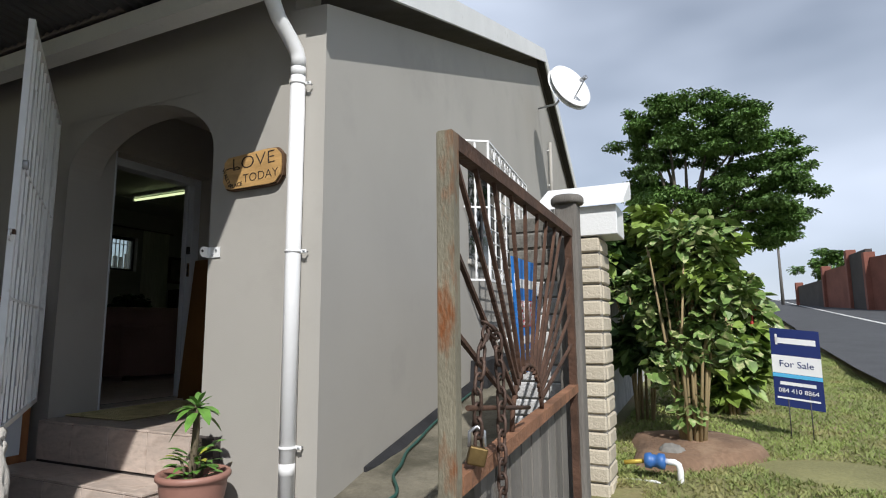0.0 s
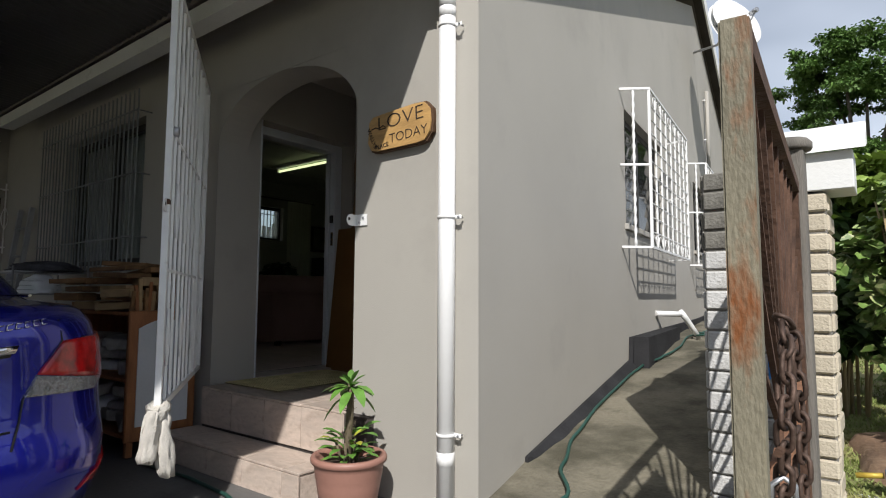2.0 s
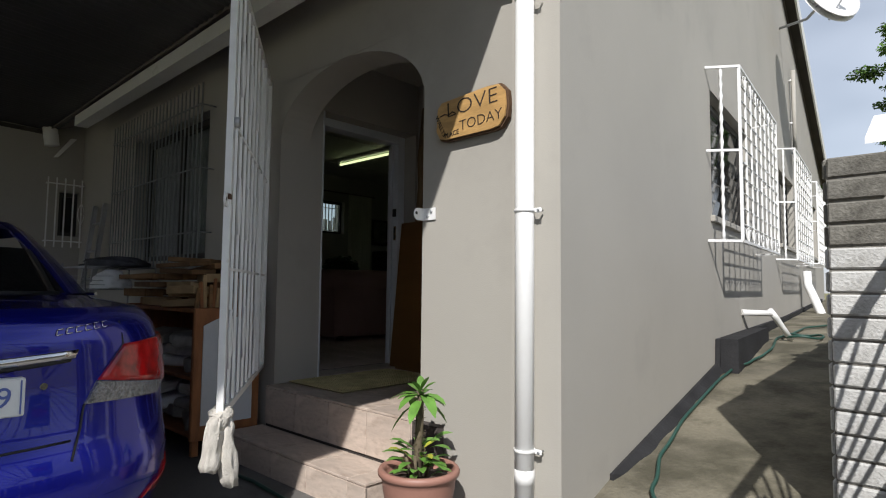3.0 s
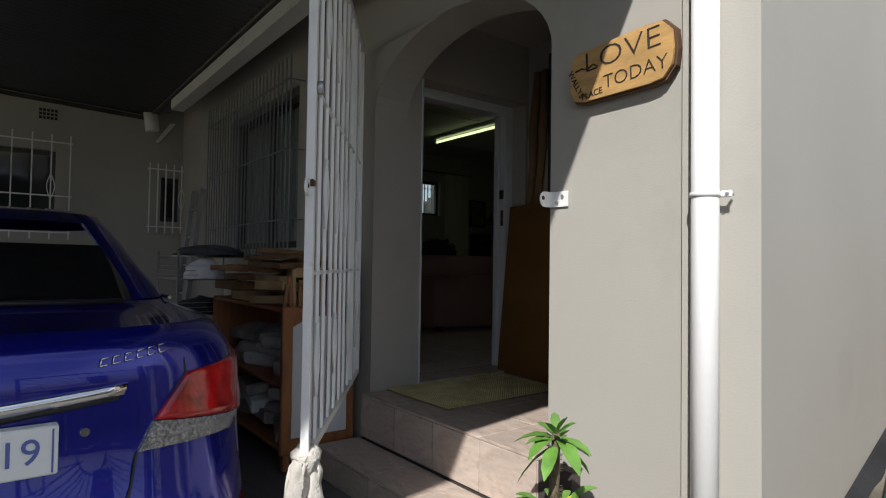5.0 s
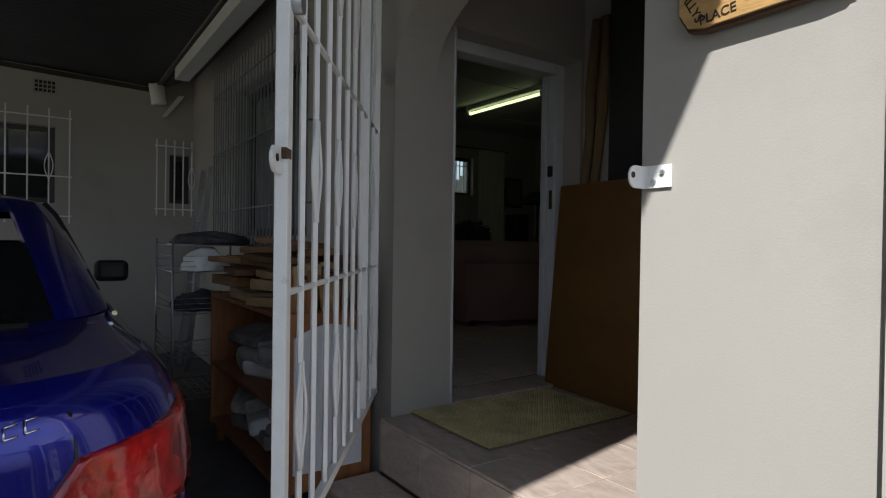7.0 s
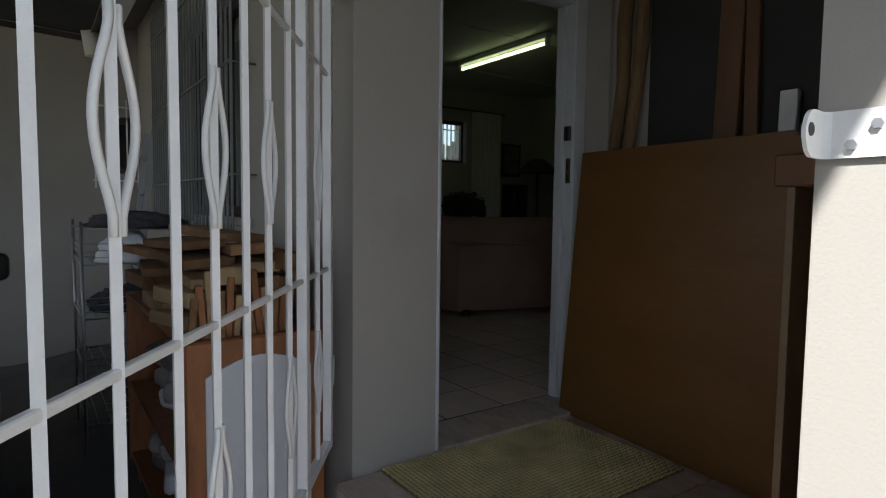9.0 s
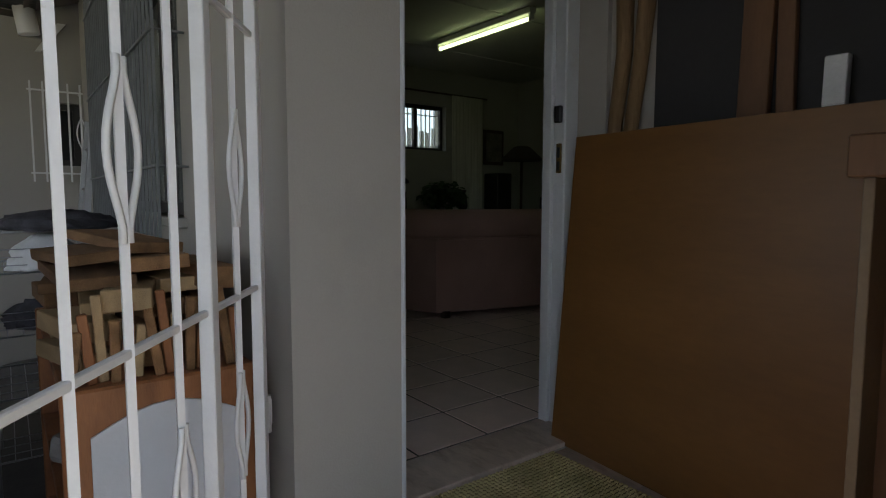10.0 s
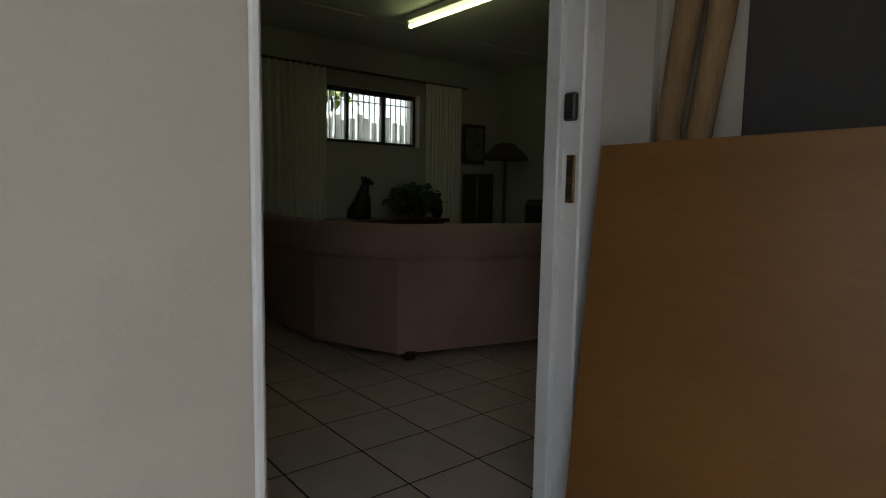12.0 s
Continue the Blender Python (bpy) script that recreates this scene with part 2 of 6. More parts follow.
# side wall, in its own frame: y along, x out
WIN_C1, WIN_C2, WIN_C3 = (2.65, 4.25, 1.62, 2.62), (6.4, 7.9, 1.66, 2.64), (10.2, 11.6, 1.7, 2.7)
RIDGE, PITCH, TOP = 6.85, 0.39, 5.596
bm = holed(bmesh.new(), "y", 0.0, 13.0, -0.3, 2.70, -0.23, 0.0, [WIN_C1, WIN_C2, WIN_C3])
prism(bm, [(0, 2.70), (13.0, 2.70), (13.0, TOP - 0.19 - 0.325 * (13.0 - RIDGE)), (RIDGE, TOP - 0.19), (0, TOP - 0.19 - PITCH * RIDGE)], "x", -0.23, 0.0)
wall_side = setting("wall_side", turned(bm, CORNER), PLASTER, "taupe plastered gable side wall", "wall")

# main roof: two slopes, white barge boards, dark soffit
setting("roof_front", prism(bmesh.new(), [(2.02, 2.80), (8.2, 5.21), (8.2, 5.29), (2.02, 2.88)], "x", -9.2, -3.0), ROOF_TOP, "dark sheeted slope of the house roof", "roof")
for name, y0, z0 in (("roof_front", -0.25, TOP - PITCH * (RIDGE + 0.25)), ("roof_rear", 13.4, TOP - 0.325 * (13.4 - RIDGE))):
    bm = prism(bmesh.new(), [(y0, z0), (RIDGE, TOP), (RIDGE, TOP + 0.08), (y0, z0 + 0.08)], "x", -1.6 if y0 < 0 else -7.2, 0.13)
    setting(name, turned(bm, CORNER), ROOF_TOP, "dark sheeted slope of the house roof", "roof")
    bm = prism(bmesh.new(), [(y0, z0 - 0.10), (RIDGE, TOP - 0.10), (RIDGE, TOP + 0.13), (y0, z0 + 0.13)], "x", 0.135, 0.16)
    setting("barge_board", turned(bm, CORNER), WHITE_BOARD, "white painted barge board along the gable", "trim")
    bm = prism(bmesh.new(), [(y0, z0 - 0.025), (RIDGE, TOP - 0.025), (RIDGE, TOP - 0.005), (y0, z0 - 0.005)], "x", 0.004, 0.13)
    setting("soffit", turned(bm, CORNER), DARK_WOOD, "dark timber soffit under the gable overhang", "trim")

# wing at the end of the carport
WIN_B1, WIN_B2 = (0.35, 1.15, 1.55, 2.29), (2.17, 2.38, 1.60, 2.12)
bm = holed(bmesh.new(), "y", -6.0, 2.40, -0.3, 3.6, -8.63, -8.40, [WIN_B1, WIN_B2])
setting("wall_wing", bm, PLASTER, "taupe plastered wall of the wing closing the carport", "wall")
# added out of view to block light from this side; left low towards the wing
setting("wall_carport_side", holed(bmesh.new(), "x", -8.63, 1.0, -0.6, 2.97, -3.5, -3.3, [(-8.63, -3.2, 0.6, 2.97)]), PLASTER, "unseen plastered wall added beside the carport to block light", "wall")

# living room
ROOM_X, ROOM_Y = -8.2, 7.32
WIN_R = (5.05, 6.12, 1.90, 2.43)
setting("wall_room_west", holed(bmesh.new(), "y", 2.63, 7.55, 0.0, 2.95, -8.43, ROOM_X, [WIN_R]), PLASTER_IN, "cream living room wall with a barred window", "wall")
setting("wall_room_north", boxed(-8.2, -4.2, ROOM_Y, 7.55, 0.0, 2.95), PLASTER_IN, "cream living room wall with pictures", "wall")
setting("wall_room_lining", holed(bmesh.new(), "x", -8.2, -4.2, 0.4, 2.84, 2.634, 2.65, [WIN_D]), PLASTER_IN, "cream inner face of the front wall", "wall")
setting("wall_room_east", holed(bmesh.new(), "y", 2.65, 7.32, 0.4, 2.84, -4.215, -4.203, [DOOR]), PLASTER_IN, "cream inner face of the porch wall", "wall")
bm = boxed(-8.2, -4.2, 2.63, 7.32, 2.84, 2.93)
for x in (-7.4, -6.2, -5.0):
    box(bm, x - 0.02, x + 0.02, 2.65, 7.3, 2.832, 2.843)
setting("ceiling", bm, CEIL_IN, "painted ceiling board with cover strips", "ceiling")
setting("floor", boxed(-8.2, -4.2, 2.63, 7.32, 0.30, 0.4182), GROUT, "grouted bed of the tiled living room floor", "floor")

# carport roof: corrugated sheets running out from the house, gutter, beams
ROOF_Z = 2.80
bm = bmesh.new()
rows = []
nx = 480
for i in range(nx + 1):
    row = []
    for y, h in ((-3.3, 0), (2.10, 0), (2.10, 0.004), (-3.3, 0.004)):
        edge = -1.665 - 0.197 * (y - 1.29)
        x = -8.46 + (edge + 8.46) * i / nx
        row.append(bm.verts.new((x, y, ROOF_Z + 0.02 + 0.009 * math.sin(2 * math.pi * 6.8 * i / nx / 0.076) + (2.05 - y) * 0.035 + h)))
    rows.append(row)
for a, b in zip(rows, rows[1:]):
    for k in range(4):
        f = bm.faces.new((a[k], a[(k + 1) % 4], b[(k + 1) % 4], b[k]))
        f.smooth = True
bmesh.ops.recalc_face_normals(bm, faces=bm.faces[:])
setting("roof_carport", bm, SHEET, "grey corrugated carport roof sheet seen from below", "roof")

# gutter with rolled lip, along the wall side of the carport roof
bm = prism(bmesh.new(), [(2.05, 2.795), (2.05, 2.69), (2.17, 2.69), (2.17, 2.795), (2.162, 2.795), (2.162, 2.698), (2.058, 2.698), (2.058, 2.795)], "x", -7.45, -1.86)
setting("gutter", bm, WHITE_BOARD, "white painted box gutter along the carport", "trim")
setting("roof_beam", prism(bmesh.new(), [(-3.0, 2.93), (2.10, 2.75), (2.10, 2.79), (-3.0, 2.97)], "x", -8.39, -8.35), DARK_WOOD, "dark timber beam under the carport roof", "trim")
setting("wing_barge", prism(bmesh.new(), [(2.08, 2.50), (2.12, 2.50), (2.30, 2.745), (2.24, 2.745)], "x", -8.36, -8.33), WHITE_BOARD, "white barge board end of the wing roof", "trim")


APRON = mat("worn_grey_concrete", (0.16, 0.152, 0.135), 0.9, var=0.18, scale=1.5, grain=60, bump=0.4, spots=((0.11, 0.105, 0.09), 2.0, 0.5, 0.75))


# ground: one sheet out to the horizon
def ground_z(x, y):
    yard = -0.08 * min(1, max(0, (1.88 - y) / 0.4))
    slope = max(-0.42, 0.10 + 0.13 * (y - 3.0)) if y < 3.0 else 0.10
    k = min(1, max(0, (x + 2.6) / 0.8))
    yard = yard * (1 - k) + slope * k
    far = 0.055 * min(max(y, -30), 70) + 0.02
    j = min(1, max(0, (y - 2.9) / 0.5)) if x > -1.0 else 0
    j = max(j, min(1, max(0, (x - 0.9) / 1.2)))
    return yard * (1 - j) + far * j


def span(lo, hi, fine_lo, fine_hi, step):
    out, v = [], fine_lo
    while v < fine_hi + 1e-6:
        out.append(v)
        v += step
    s, v = step, fine_lo
    while v > lo:
        s *= 1.35
        v -= s
        out.append(max(v, lo))
    s, v = step, out[len([o for o in out if o >= fine_lo]) - 1]
    while v < hi:
        s *= 1.35
        v += s
        out.append(min(v, hi))
    return sorted(set(round(o, 4) for o in out))


def sheet(xs, ys, fz, skip=None):
    bm = bmesh.new()
    grid = [[bm.verts.new((x, y, fz(x, y))) for y in ys] for x in xs]
    for i in range(len(xs) - 1):
        for j in range(len(ys) - 1):
            if skip and skip((xs[i] + xs[i + 1]) / 2, (ys[j] + ys[j + 1]) / 2):
                continue
            f = bm.faces.new((grid[i][j], grid[i + 1][j], grid[i + 1][j + 1], grid[i][j + 1]))
            f.smooth = True
    bmesh.ops.delete(bm, geom=[v for v in bm.verts if not v.link_faces], context='VERTS')
    return bm


setting("ground", sheet(span(-900, 900, -3, 6, 0.3), span(-900, 900, -1, 12, 0.3), lambda x, y: ground_z(x, y) - 0.06 + (0.03 * noise.noise(Vector((x * 0.8, y * 0.8, 0))) if y > 3.2 and x > -0.8 else 0)),
        LAWN, "lawn and bare earth sloping up beside the road", "ground")
setting("carport_slab", sheet([-8.4 + 0.2 * i for i in range(32)], [-3.4 + 0.2 * i for i in range(30)], lambda x, y: ground_z(x, y)),
        SLAB, "dark smooth concrete carport slab", "slab")
setting("driveway", sheet([-2.2 + 0.2 * i for i in range(17)], [-3.2 + 0.2 * i for i in range(29)], lambda x, y: ground_z(x, y)),
        APRON, "worn grey concrete driveway sloping down to the road", "driveway")


def path_z(s):
    pts = ((-0.4, 0.02), (0.0, 0.08), (0.5, 0.15), (0.8, 0.188), (2.7, 0.425), (3.15, 0.475), (3.8, 0.55), (6.4, 0.66), (14, 0.9))
    for (a, p), (b, q) in zip(pts, pts[1:]):
        if a <= s <= b:
            return p + (q - p) * (s - a) / (b - a)
    return pts[-1][1]


bm = sheet([0.0 + 0.12 * i for i in range(10)], [-0.1 + 0.15 * i for i in range(90)],
           lambda x, y: path_z(y) + 0.012 * noise.noise(Vector((x * 3, y * 3, 0))) + 0.03 * max(0, y - 0.3) * x * 0.3)
setting("path", turned(bm, CORNER), CONCRETE, "weathered stained concrete path climbing beside the house", "path")
# bitumen plinth at the foot of the side wall
bm = prism(bmesh.new(), [(2.60, 0.30), (2.66, 0.67), (6.4, 0.72), (12, 0.9), (12, 0.3), (6.4, 0.2), (2.6, 0.0)], "x", 0.003, 0.035)
fillet = []
for k in range(23):
    u = 0.50 + 2.16 * k / 22
    top = 0.185 + 0.305 * k / 22
    foot = (0.02 + 0.04 * min(1, k / 4)) * (1 + 0.12 * math.sin(k * 1.7))
    fillet.append([bm.verts.new(p) for p in ((0.003, u, top), (0.016, u, top), (foot, u, path_z(u) + 0.004), (foot, u, path_z(u) - 0.1), (0.003, u, path_z(u) - 0.1))])
for a, b in zip(fillet, fillet[1:]):
    for k in range(5):
        bm.faces.new((a[k], a[(k + 1) % 5], b[(k + 1) % 5], b[k]))
bm.faces.new(fillet[0]), bm.faces.new(fillet[-1][::-1])
bmesh.ops.recalc_face_normals(bm, faces=bm.faces[:])
prism(bm, [(2.66, 0.25), (2.66, 0.675), (4.1, 0.70), (4.1, 0.30)], "x", 0.036, 0.16)
setting("baseboard", turned(bm, CORNER), PLINTH, "black bitumen plinth stepping up along the side wall", "plinth")

SOIL_BED = mat("bare_brown_soil", (0.17, 0.105, 0.065), 0.95, var=0.3, scale=3, grain=40, bump=0.9, spots=((0.28, 0.19, 0.12), 5, 0.5, 0.7))
bm = bmesh.new()
bed = []
for k in range(7):
    r = k / 6
    bed.append([bm.verts.new((-0.2 + (0.42 + 0.08 * math.sin(3 * a + 1)) * r * math.cos(a), 4.05 + (0.50 + 0.09 * math.sin(2 * a)) * r * math.sin(a),
                ground_z(-0.2 + 0.42 * r * math.cos(a), 4.05 + 0.5 * r * math.sin(a)) - 0.02 + 0.05 * (1 - r * r) - 0.09 * (r > 0.95))) for a in [2 * math.pi * q / 40 for q in range(40)]])
for a, b in zip(bed[1:], bed[2:]):
    for q in range(40):
        bm.faces.new((a[q], a[(q + 1) % 40], b[(q + 1) % 40], b[q])).smooth = True
bm.faces.new(bed[1])
bmesh.ops.delete(bm, geom=bed[0], context='VERTS')
setting("flower_bed", bm, SOIL_BED, "bare brown soil bed under the shrub", "soil")

# road beyond the verge, climbing away
bm = bmesh.new()
LX = [(-40, 6.0), (-10, 2.6), (0, 1.7), (5, 1.45), (8, 1.40), (11, 1.45), (17, 1.7), (30, 2.1), (70, 3.5), (160, 6)]
ring = []
for y, x in LX:
    ring.append([bm.verts.new((x + w, y, 0.055 * min(y, 70) + 0.05)) for w in (0.0, 0.08, 2.0, 2.12, 5.2)])
for a, b in zip(ring, ring[1:]):
    for k in range(4):
        bm.faces.new((a[k], a[k + 1], b[k + 1], b[k]))
setting("road", bm, ASPHALT, "grey asphalt road climbing past the verge", "road")
bm = bmesh.new()
ring = [[bm.verts.new((x + w, y, 0.055 * min(y, 70) + 0.056)) for w in (2.0, 2.12)] for y, x in LX]
for a, b in zip(ring, ring[1:]):
    bm.faces.new((a[0], a[1], b[1], b[0]))
setting("road_line", bm, ROAD_PAINT, "worn white centre line on the road", "marking")

# steps: cores, tiles are laid last
STEP2 = (-3.97, -2.62, 2.32, 0.40)
STEP1 = (-4.0, -2.63, 2.05, 0.165)
steps = setting("steps", boxed(-3.97, -2.45, 2.352, 3.68, -0.2, 0.388), GROUT, "two tiled porch steps", "steps")
part("core", boxed(-4.0, -2.66, 2.08, 2.36, -0.2, 0.138), GROUT, steps)

# ---- materials of the things ----
SIGN_WOOD = mat("varnished_pine", (0.48, 0.29, 0.11), 0.45, var=0.22, scale=5, grain=40, bump=0.15, stretch=(1, 6, 6))
SIGN_EDGE = mat("dark_bark_edge", (0.10, 0.055, 0.028), 0.8, var=0.3, bump=0.4)
BURNT = mat("burnt_lettering", (0.03, 0.02, 0.015), 0.8, var=0.2, bump=0)
TERRA = mat("plastic_terracotta", (0.33, 0.17, 0.13), 0.5, var=0.08, bump=0.06)
SOIL = mat("potting_soil", (0.05, 0.035, 0.025), 0.95, var=0.4, bump=0.8)
LEAF = mat("glossy_leaf", (0.12, 0.26, 0.045), 0.45, var=0.3, scale=12, bump=0.05)
LEAF_YELLOW = mat("yellowing_leaf", (0.40, 0.42, 0.05), 0.5, var=0.2, scale=12)
THORN = mat("thorny_stem", (0.12, 0.095, 0.06), 0.85, var=0.4, grain=50, bump=0.6)
CAR_BLUE = mat("metallic_blue_paint", (0.004, 0.007, 0.26), 0.24, metal=0.55, var=0.05, grain=900, bump=0.0, coat=1.0)
CAR_GLASS = mat("dark_car_glass", (0.008, 0.009, 0.010), 0.04, var=0.02, bump=0, spec=0.7)
BLACK = mat("black_plastic", (0.015, 0.015, 0.016), 0.5, var=0.2, bump=0.05)
RUBBER = mat("tyre_rubber", (0.02, 0.02, 0.02), 0.85, var=0.2, bump=0.3)
CHROME = mat("chrome", (0.75, 0.75, 0.76), 0.12, metal=1.0, var=0.03, bump=0)
STEEL = mat("galvanised_wire", (0.42, 0.43, 0.45), 0.4, metal=0.8, var=0.15, bump=0.05)
RED_LENS = mat("red_lens", (0.40, 0.008, 0.008), 0.08, var=0.5, scale=18, grain=60, bump=0.15, coat=0.7)
CLEAR_LENS = mat("clear_faceted_lens", (0.42, 0.42, 0.42), 0.08, metal=0.85, var=0.7, scale=110, grain=240, bump=1.0, coat=0.7)
PLATE_WHITE = mat("number_plate_white", (0.78, 0.79, 0.78), 0.4, var=0.03, bump=0)
PLATE_BLUE = mat("number_plate_blue", (0.10, 0.14, 0.40), 0.4, var=0.05, bump=0)
RAG = mat("grey_rag_cloth", (0.52, 0.49, 0.44), 0.95, var=0.15, scale=14, grain=160, bump=0.4)
ORANGE_WOOD = mat("orange_stained_wood", (0.30, 0.12, 0.045), 0.5, var=0.25, scale=5, grain=50, bump=0.15, stretch=(5, 5, 1))
PANEL_WHITE = mat("white_cupboard_panel", (0.66, 0.68, 0.70), 0.5, var=0.04)
RAW_WOOD = mat("rough_sawn_offcut", (0.23, 0.125, 0.055), 0.85, var=0.35, scale=4, grain=60, bump=0.4, stretch=(1, 5, 5), piece=0.35)
PALE_WOOD = mat("pale_sawn_offcut", (0.42, 0.29, 0.15), 0.85, var=0.2, scale=4, grain=60, bump=0.3, stretch=(1, 5, 5), piece=0.2)
PAPER = mat("old_paper_bags", (0.36, 0.34, 0.31), 0.9, var=0.35, scale=6, grain=30, bump=0.4, piece=0.35)
BAG_WHITE = mat("white_plastic_sack", (0.80, 0.81, 0.82), 0.35, var=0.08, scale=9, grain=25, bump=0.5)
CLOTH_DARK = mat("dark_folded_cloth", (0.06, 0.06, 0.07), 0.95, var=0.4, scale=10, grain=90, bump=0.4)
CURTAIN_GREY = mat("grey_net_curtain", (0.30, 0.31, 0.31), 0.9, var=0.15, scale=4, grain=80, bump=0.2, stretch=(6, 6, 0.5))
FRAME_DARK = mat("dark_window_frame", (0.035, 0.032, 0.03), 0.45, var=0.15, bump=0.05)
PANE = glass("window_glass")
PANE_DARK = mat("dim_window_glass", (0.03, 0.032, 0.033), 0.06, var=0.1, bump=0, spec=0.6)
RUST = mat("rusty_painted_steel", (0.21, 0.19, 0.135), 0.75, metal=0.2, var=0.2, scale=6, grain=80, bump=0.4, stretch=(2, 2, 0.7), spots=((0.20, 0.07, 0.02), 3.4, 0.50, 0.60))
RUST_DEEP = mat("rust", (0.085, 0.045, 0.028), 0.9, metal=0.2, var=0.4, scale=9, grain=70, bump=0.5)
RUST_ORANGE = mat("flaking_orange_rust", (0.24, 0.115, 0.06), 0.9, metal=0.1, var=0.35, scale=7, grain=60, bump=0.5, spots=((0.10, 0.05, 0.03), 6, 0.5, 0.7))
CHAIN = mat("rusty_chain_steel", (0.10, 0.065, 0.05), 0.65, metal=0.6, var=0.4, scale=20, bump=0.4)
BRASS = mat("tarnished_brass", (0.17, 0.115, 0.045), 0.5, metal=0.8, var=0.3, scale=20, bump=0.1)
SIGN_BLUE = mat("alarm_sign_blue", (0.02, 0.20, 0.62), 0.45, var=0.06)
SIGN_RED = mat("alarm_sign_red", (0.60, 0.04, 0.05), 0.45, var=0.06)
SIGN_WHITE = mat("print_white", (0.80, 0.80, 0.80), 0.5, var=0.03, bump=0)
NAVY = mat("sign_navy", (0.012, 0.025, 0.13), 0.5, var=0.06, bump=0)
SKY_BLUE = mat("sign_light_blue", (0.10, 0.45, 0.75), 0.5, var=0.05, bump=0)

# ---- front of the house ----
# wooden name board: thick slab with chamfered corners, dark edge, burnt letters
sign = thing("name_board", "varnished wooden name board with dark burnt lettering on the wall", "sign", (-2.27, 2.38, 1.74))
out = [(-0.215, -0.055), (-0.19, -0.098), (-0.15, -0.107), (0.13, -0.103), (0.18, -0.095), (0.213, -0.055), (0.22, 0.0), (0.213, 0.065), (0.175, 0.105), (0.10, 0.108), (-0.08, 0.095), (-0.18, 0.088), (-0.208, 0.06)]
bm = prism(bmesh.new(), [(-2.268 + x, 1.845 + z) for x, z in out], "y", 2.362, 2.398)
bmesh.ops.bevel(bm, geom=[e for e in bm.edges if abs(e.verts[0].co.y - e.verts[1].co.y) < 1e-4], offset=0.006, segments=2, affect='EDGES')
part("slab", bm, SIGN_EDGE, sign, "dark bark-coloured edge")
part("face", prism(bmesh.new(), [(-2.268 + x * 0.965, 1.845 + z * 0.94) for x, z in out], "y", 2.354, 2.363), SIGN_WOOD, sign, "golden varnished pine face")
FRONT = Matrix(((1, 0, 0, 0), (0, 0, -1, 0), (0, 1, 0, 0), (0, 0, 0, 1)))


def on_front(x, y, z, lean=0.0):
    return Matrix.Translation((x, y, z)) @ FRONT @ Matrix.Rotation(radians(lean), 4, 'Z')


words("LOVE", 0.105, on_front(-2.255, 2.353, 1.888, 3), BURNT, sign, thick=0.0015, wide=1.25, thin=0.0022)
words("TODAY", 0.070, on_front(-2.20, 2.353, 1.800, 3), BURNT, sign, thick=0.0015, wide=1.05, thin=0.0014)
words("PLACE", 0.032, on_front(-2.375, 2.353, 1.765, 6), BURNT, sign, thick=0.0012)
words("WALLYS", 0.032, on_front(-2.448, 2.353, 1.815, -62), BURNT, sign, thick=0.0012)
part("flourish", bar([(-2.45, 2.352, 1.862), (-2.42, 2.352, 1.868), (-2.395, 2.352, 1.86), (-2.37, 2.352, 1.872), (-2.35, 2.352, 1.86)], 0.0028, 6), BURNT, sign)

# downpipe with swan neck, joints and clips
pipe = thing("downpipe", "white plastic downpipe clipped to the corner of the wall", "pipe", (-1.942, 2.335, 0))
part("pipe", bar([(-1.942, 2.335, 0.05), (-1.942, 2.335, 2.38)], 0.040, 20), WHITE_PVC, pipe)
part("elbow", bar([(-1.942, 2.335, 2.36), (-1.942, 2.333, 2.41), (-1.945, 2.318, 2.45), (-1.954, 2.28, 2.50), (-1.972, 2.20, 2.59), (-1.965, 2.15, 2.645), (-1.967, 2.12, 2.69), (-1.967, 2.11, 2.75)], 0.041, 20), WHITE_PVC, pipe)
for z in (0.30, 2.36):
    part("joint", bar([(-1.942, 2.335, z - 0.05), (-1.942, 2.335, z + 0.012)], 0.0407, 20), WHITE_PVC, pipe)
for z in (0.385, 1.36, 2.27):
    c = part("clip", bar([(-1.942, 2.335, z - 0.007), (-1.942, 2.335, z + 0.007)], 0.0438, 20), WHITE_PVC, pipe)
    part("lug", boxed(-1.902, -1.868, 2.345, 2.353, z - 0.010, z + 0.010, 0.003), WHITE_PVC, c)
    part("screw", bar([(-1.88, 2.375, z), (-1.88, 2.338, z)], 0.005, 8), STEEL, c)

# hasp bracket on the arch edge
hasp = thing("hasp_bracket", "white bent steel lock bracket screwed to the arch edge", "bracket", (-2.6, 2.39, 1.40))
HZ, HH, HT = 1.402, 0.030, 0.005
line = [Vector((-2.515 - 0.07 * i / 4, 2.396, 0)) for i in range(5)]
line += [Vector((-2.585 - 0.016 * math.sin(a), 2.380 + 0.016 * math.cos(a), 0)) for a in (0.35, 0.7, 1.05, 1.4, 1.66)]
line += [line[-1].lerp(Vector((-2.596, 2.322, 0)), i / 10) for i in range(1, 11)]
run = [0.0]
for p, q in zip(line, line[1:]):
    run.append(run[-1] + (q - p).length)
bm = bmesh.new()
rows = []
for i, p in enumerate(line):
    d = (line[min(i + 1, len(line) - 1)] - line[max(i - 1, 0)]).normalized()
    nrm = Vector((-d.y, d.x, 0)) * HT
    e = max(0.0, (run[i] - (run[-1] - HH)) / HH)
    h = HH * max(0.18, math.sqrt(max(0.0, 1 - e * e)))
    rows.append([bm.verts.new(p + o + Vector((0, 0, HZ + z))) for o, z in ((Vector(), -h), (Vector(), h), (nrm, h), (nrm, -h))])
for p, q in zip(rows, rows[1:]):
    for k in range(4):
        bm.faces.new((p[k], p[(k + 1) % 4], q[(k + 1) % 4], q[k]))
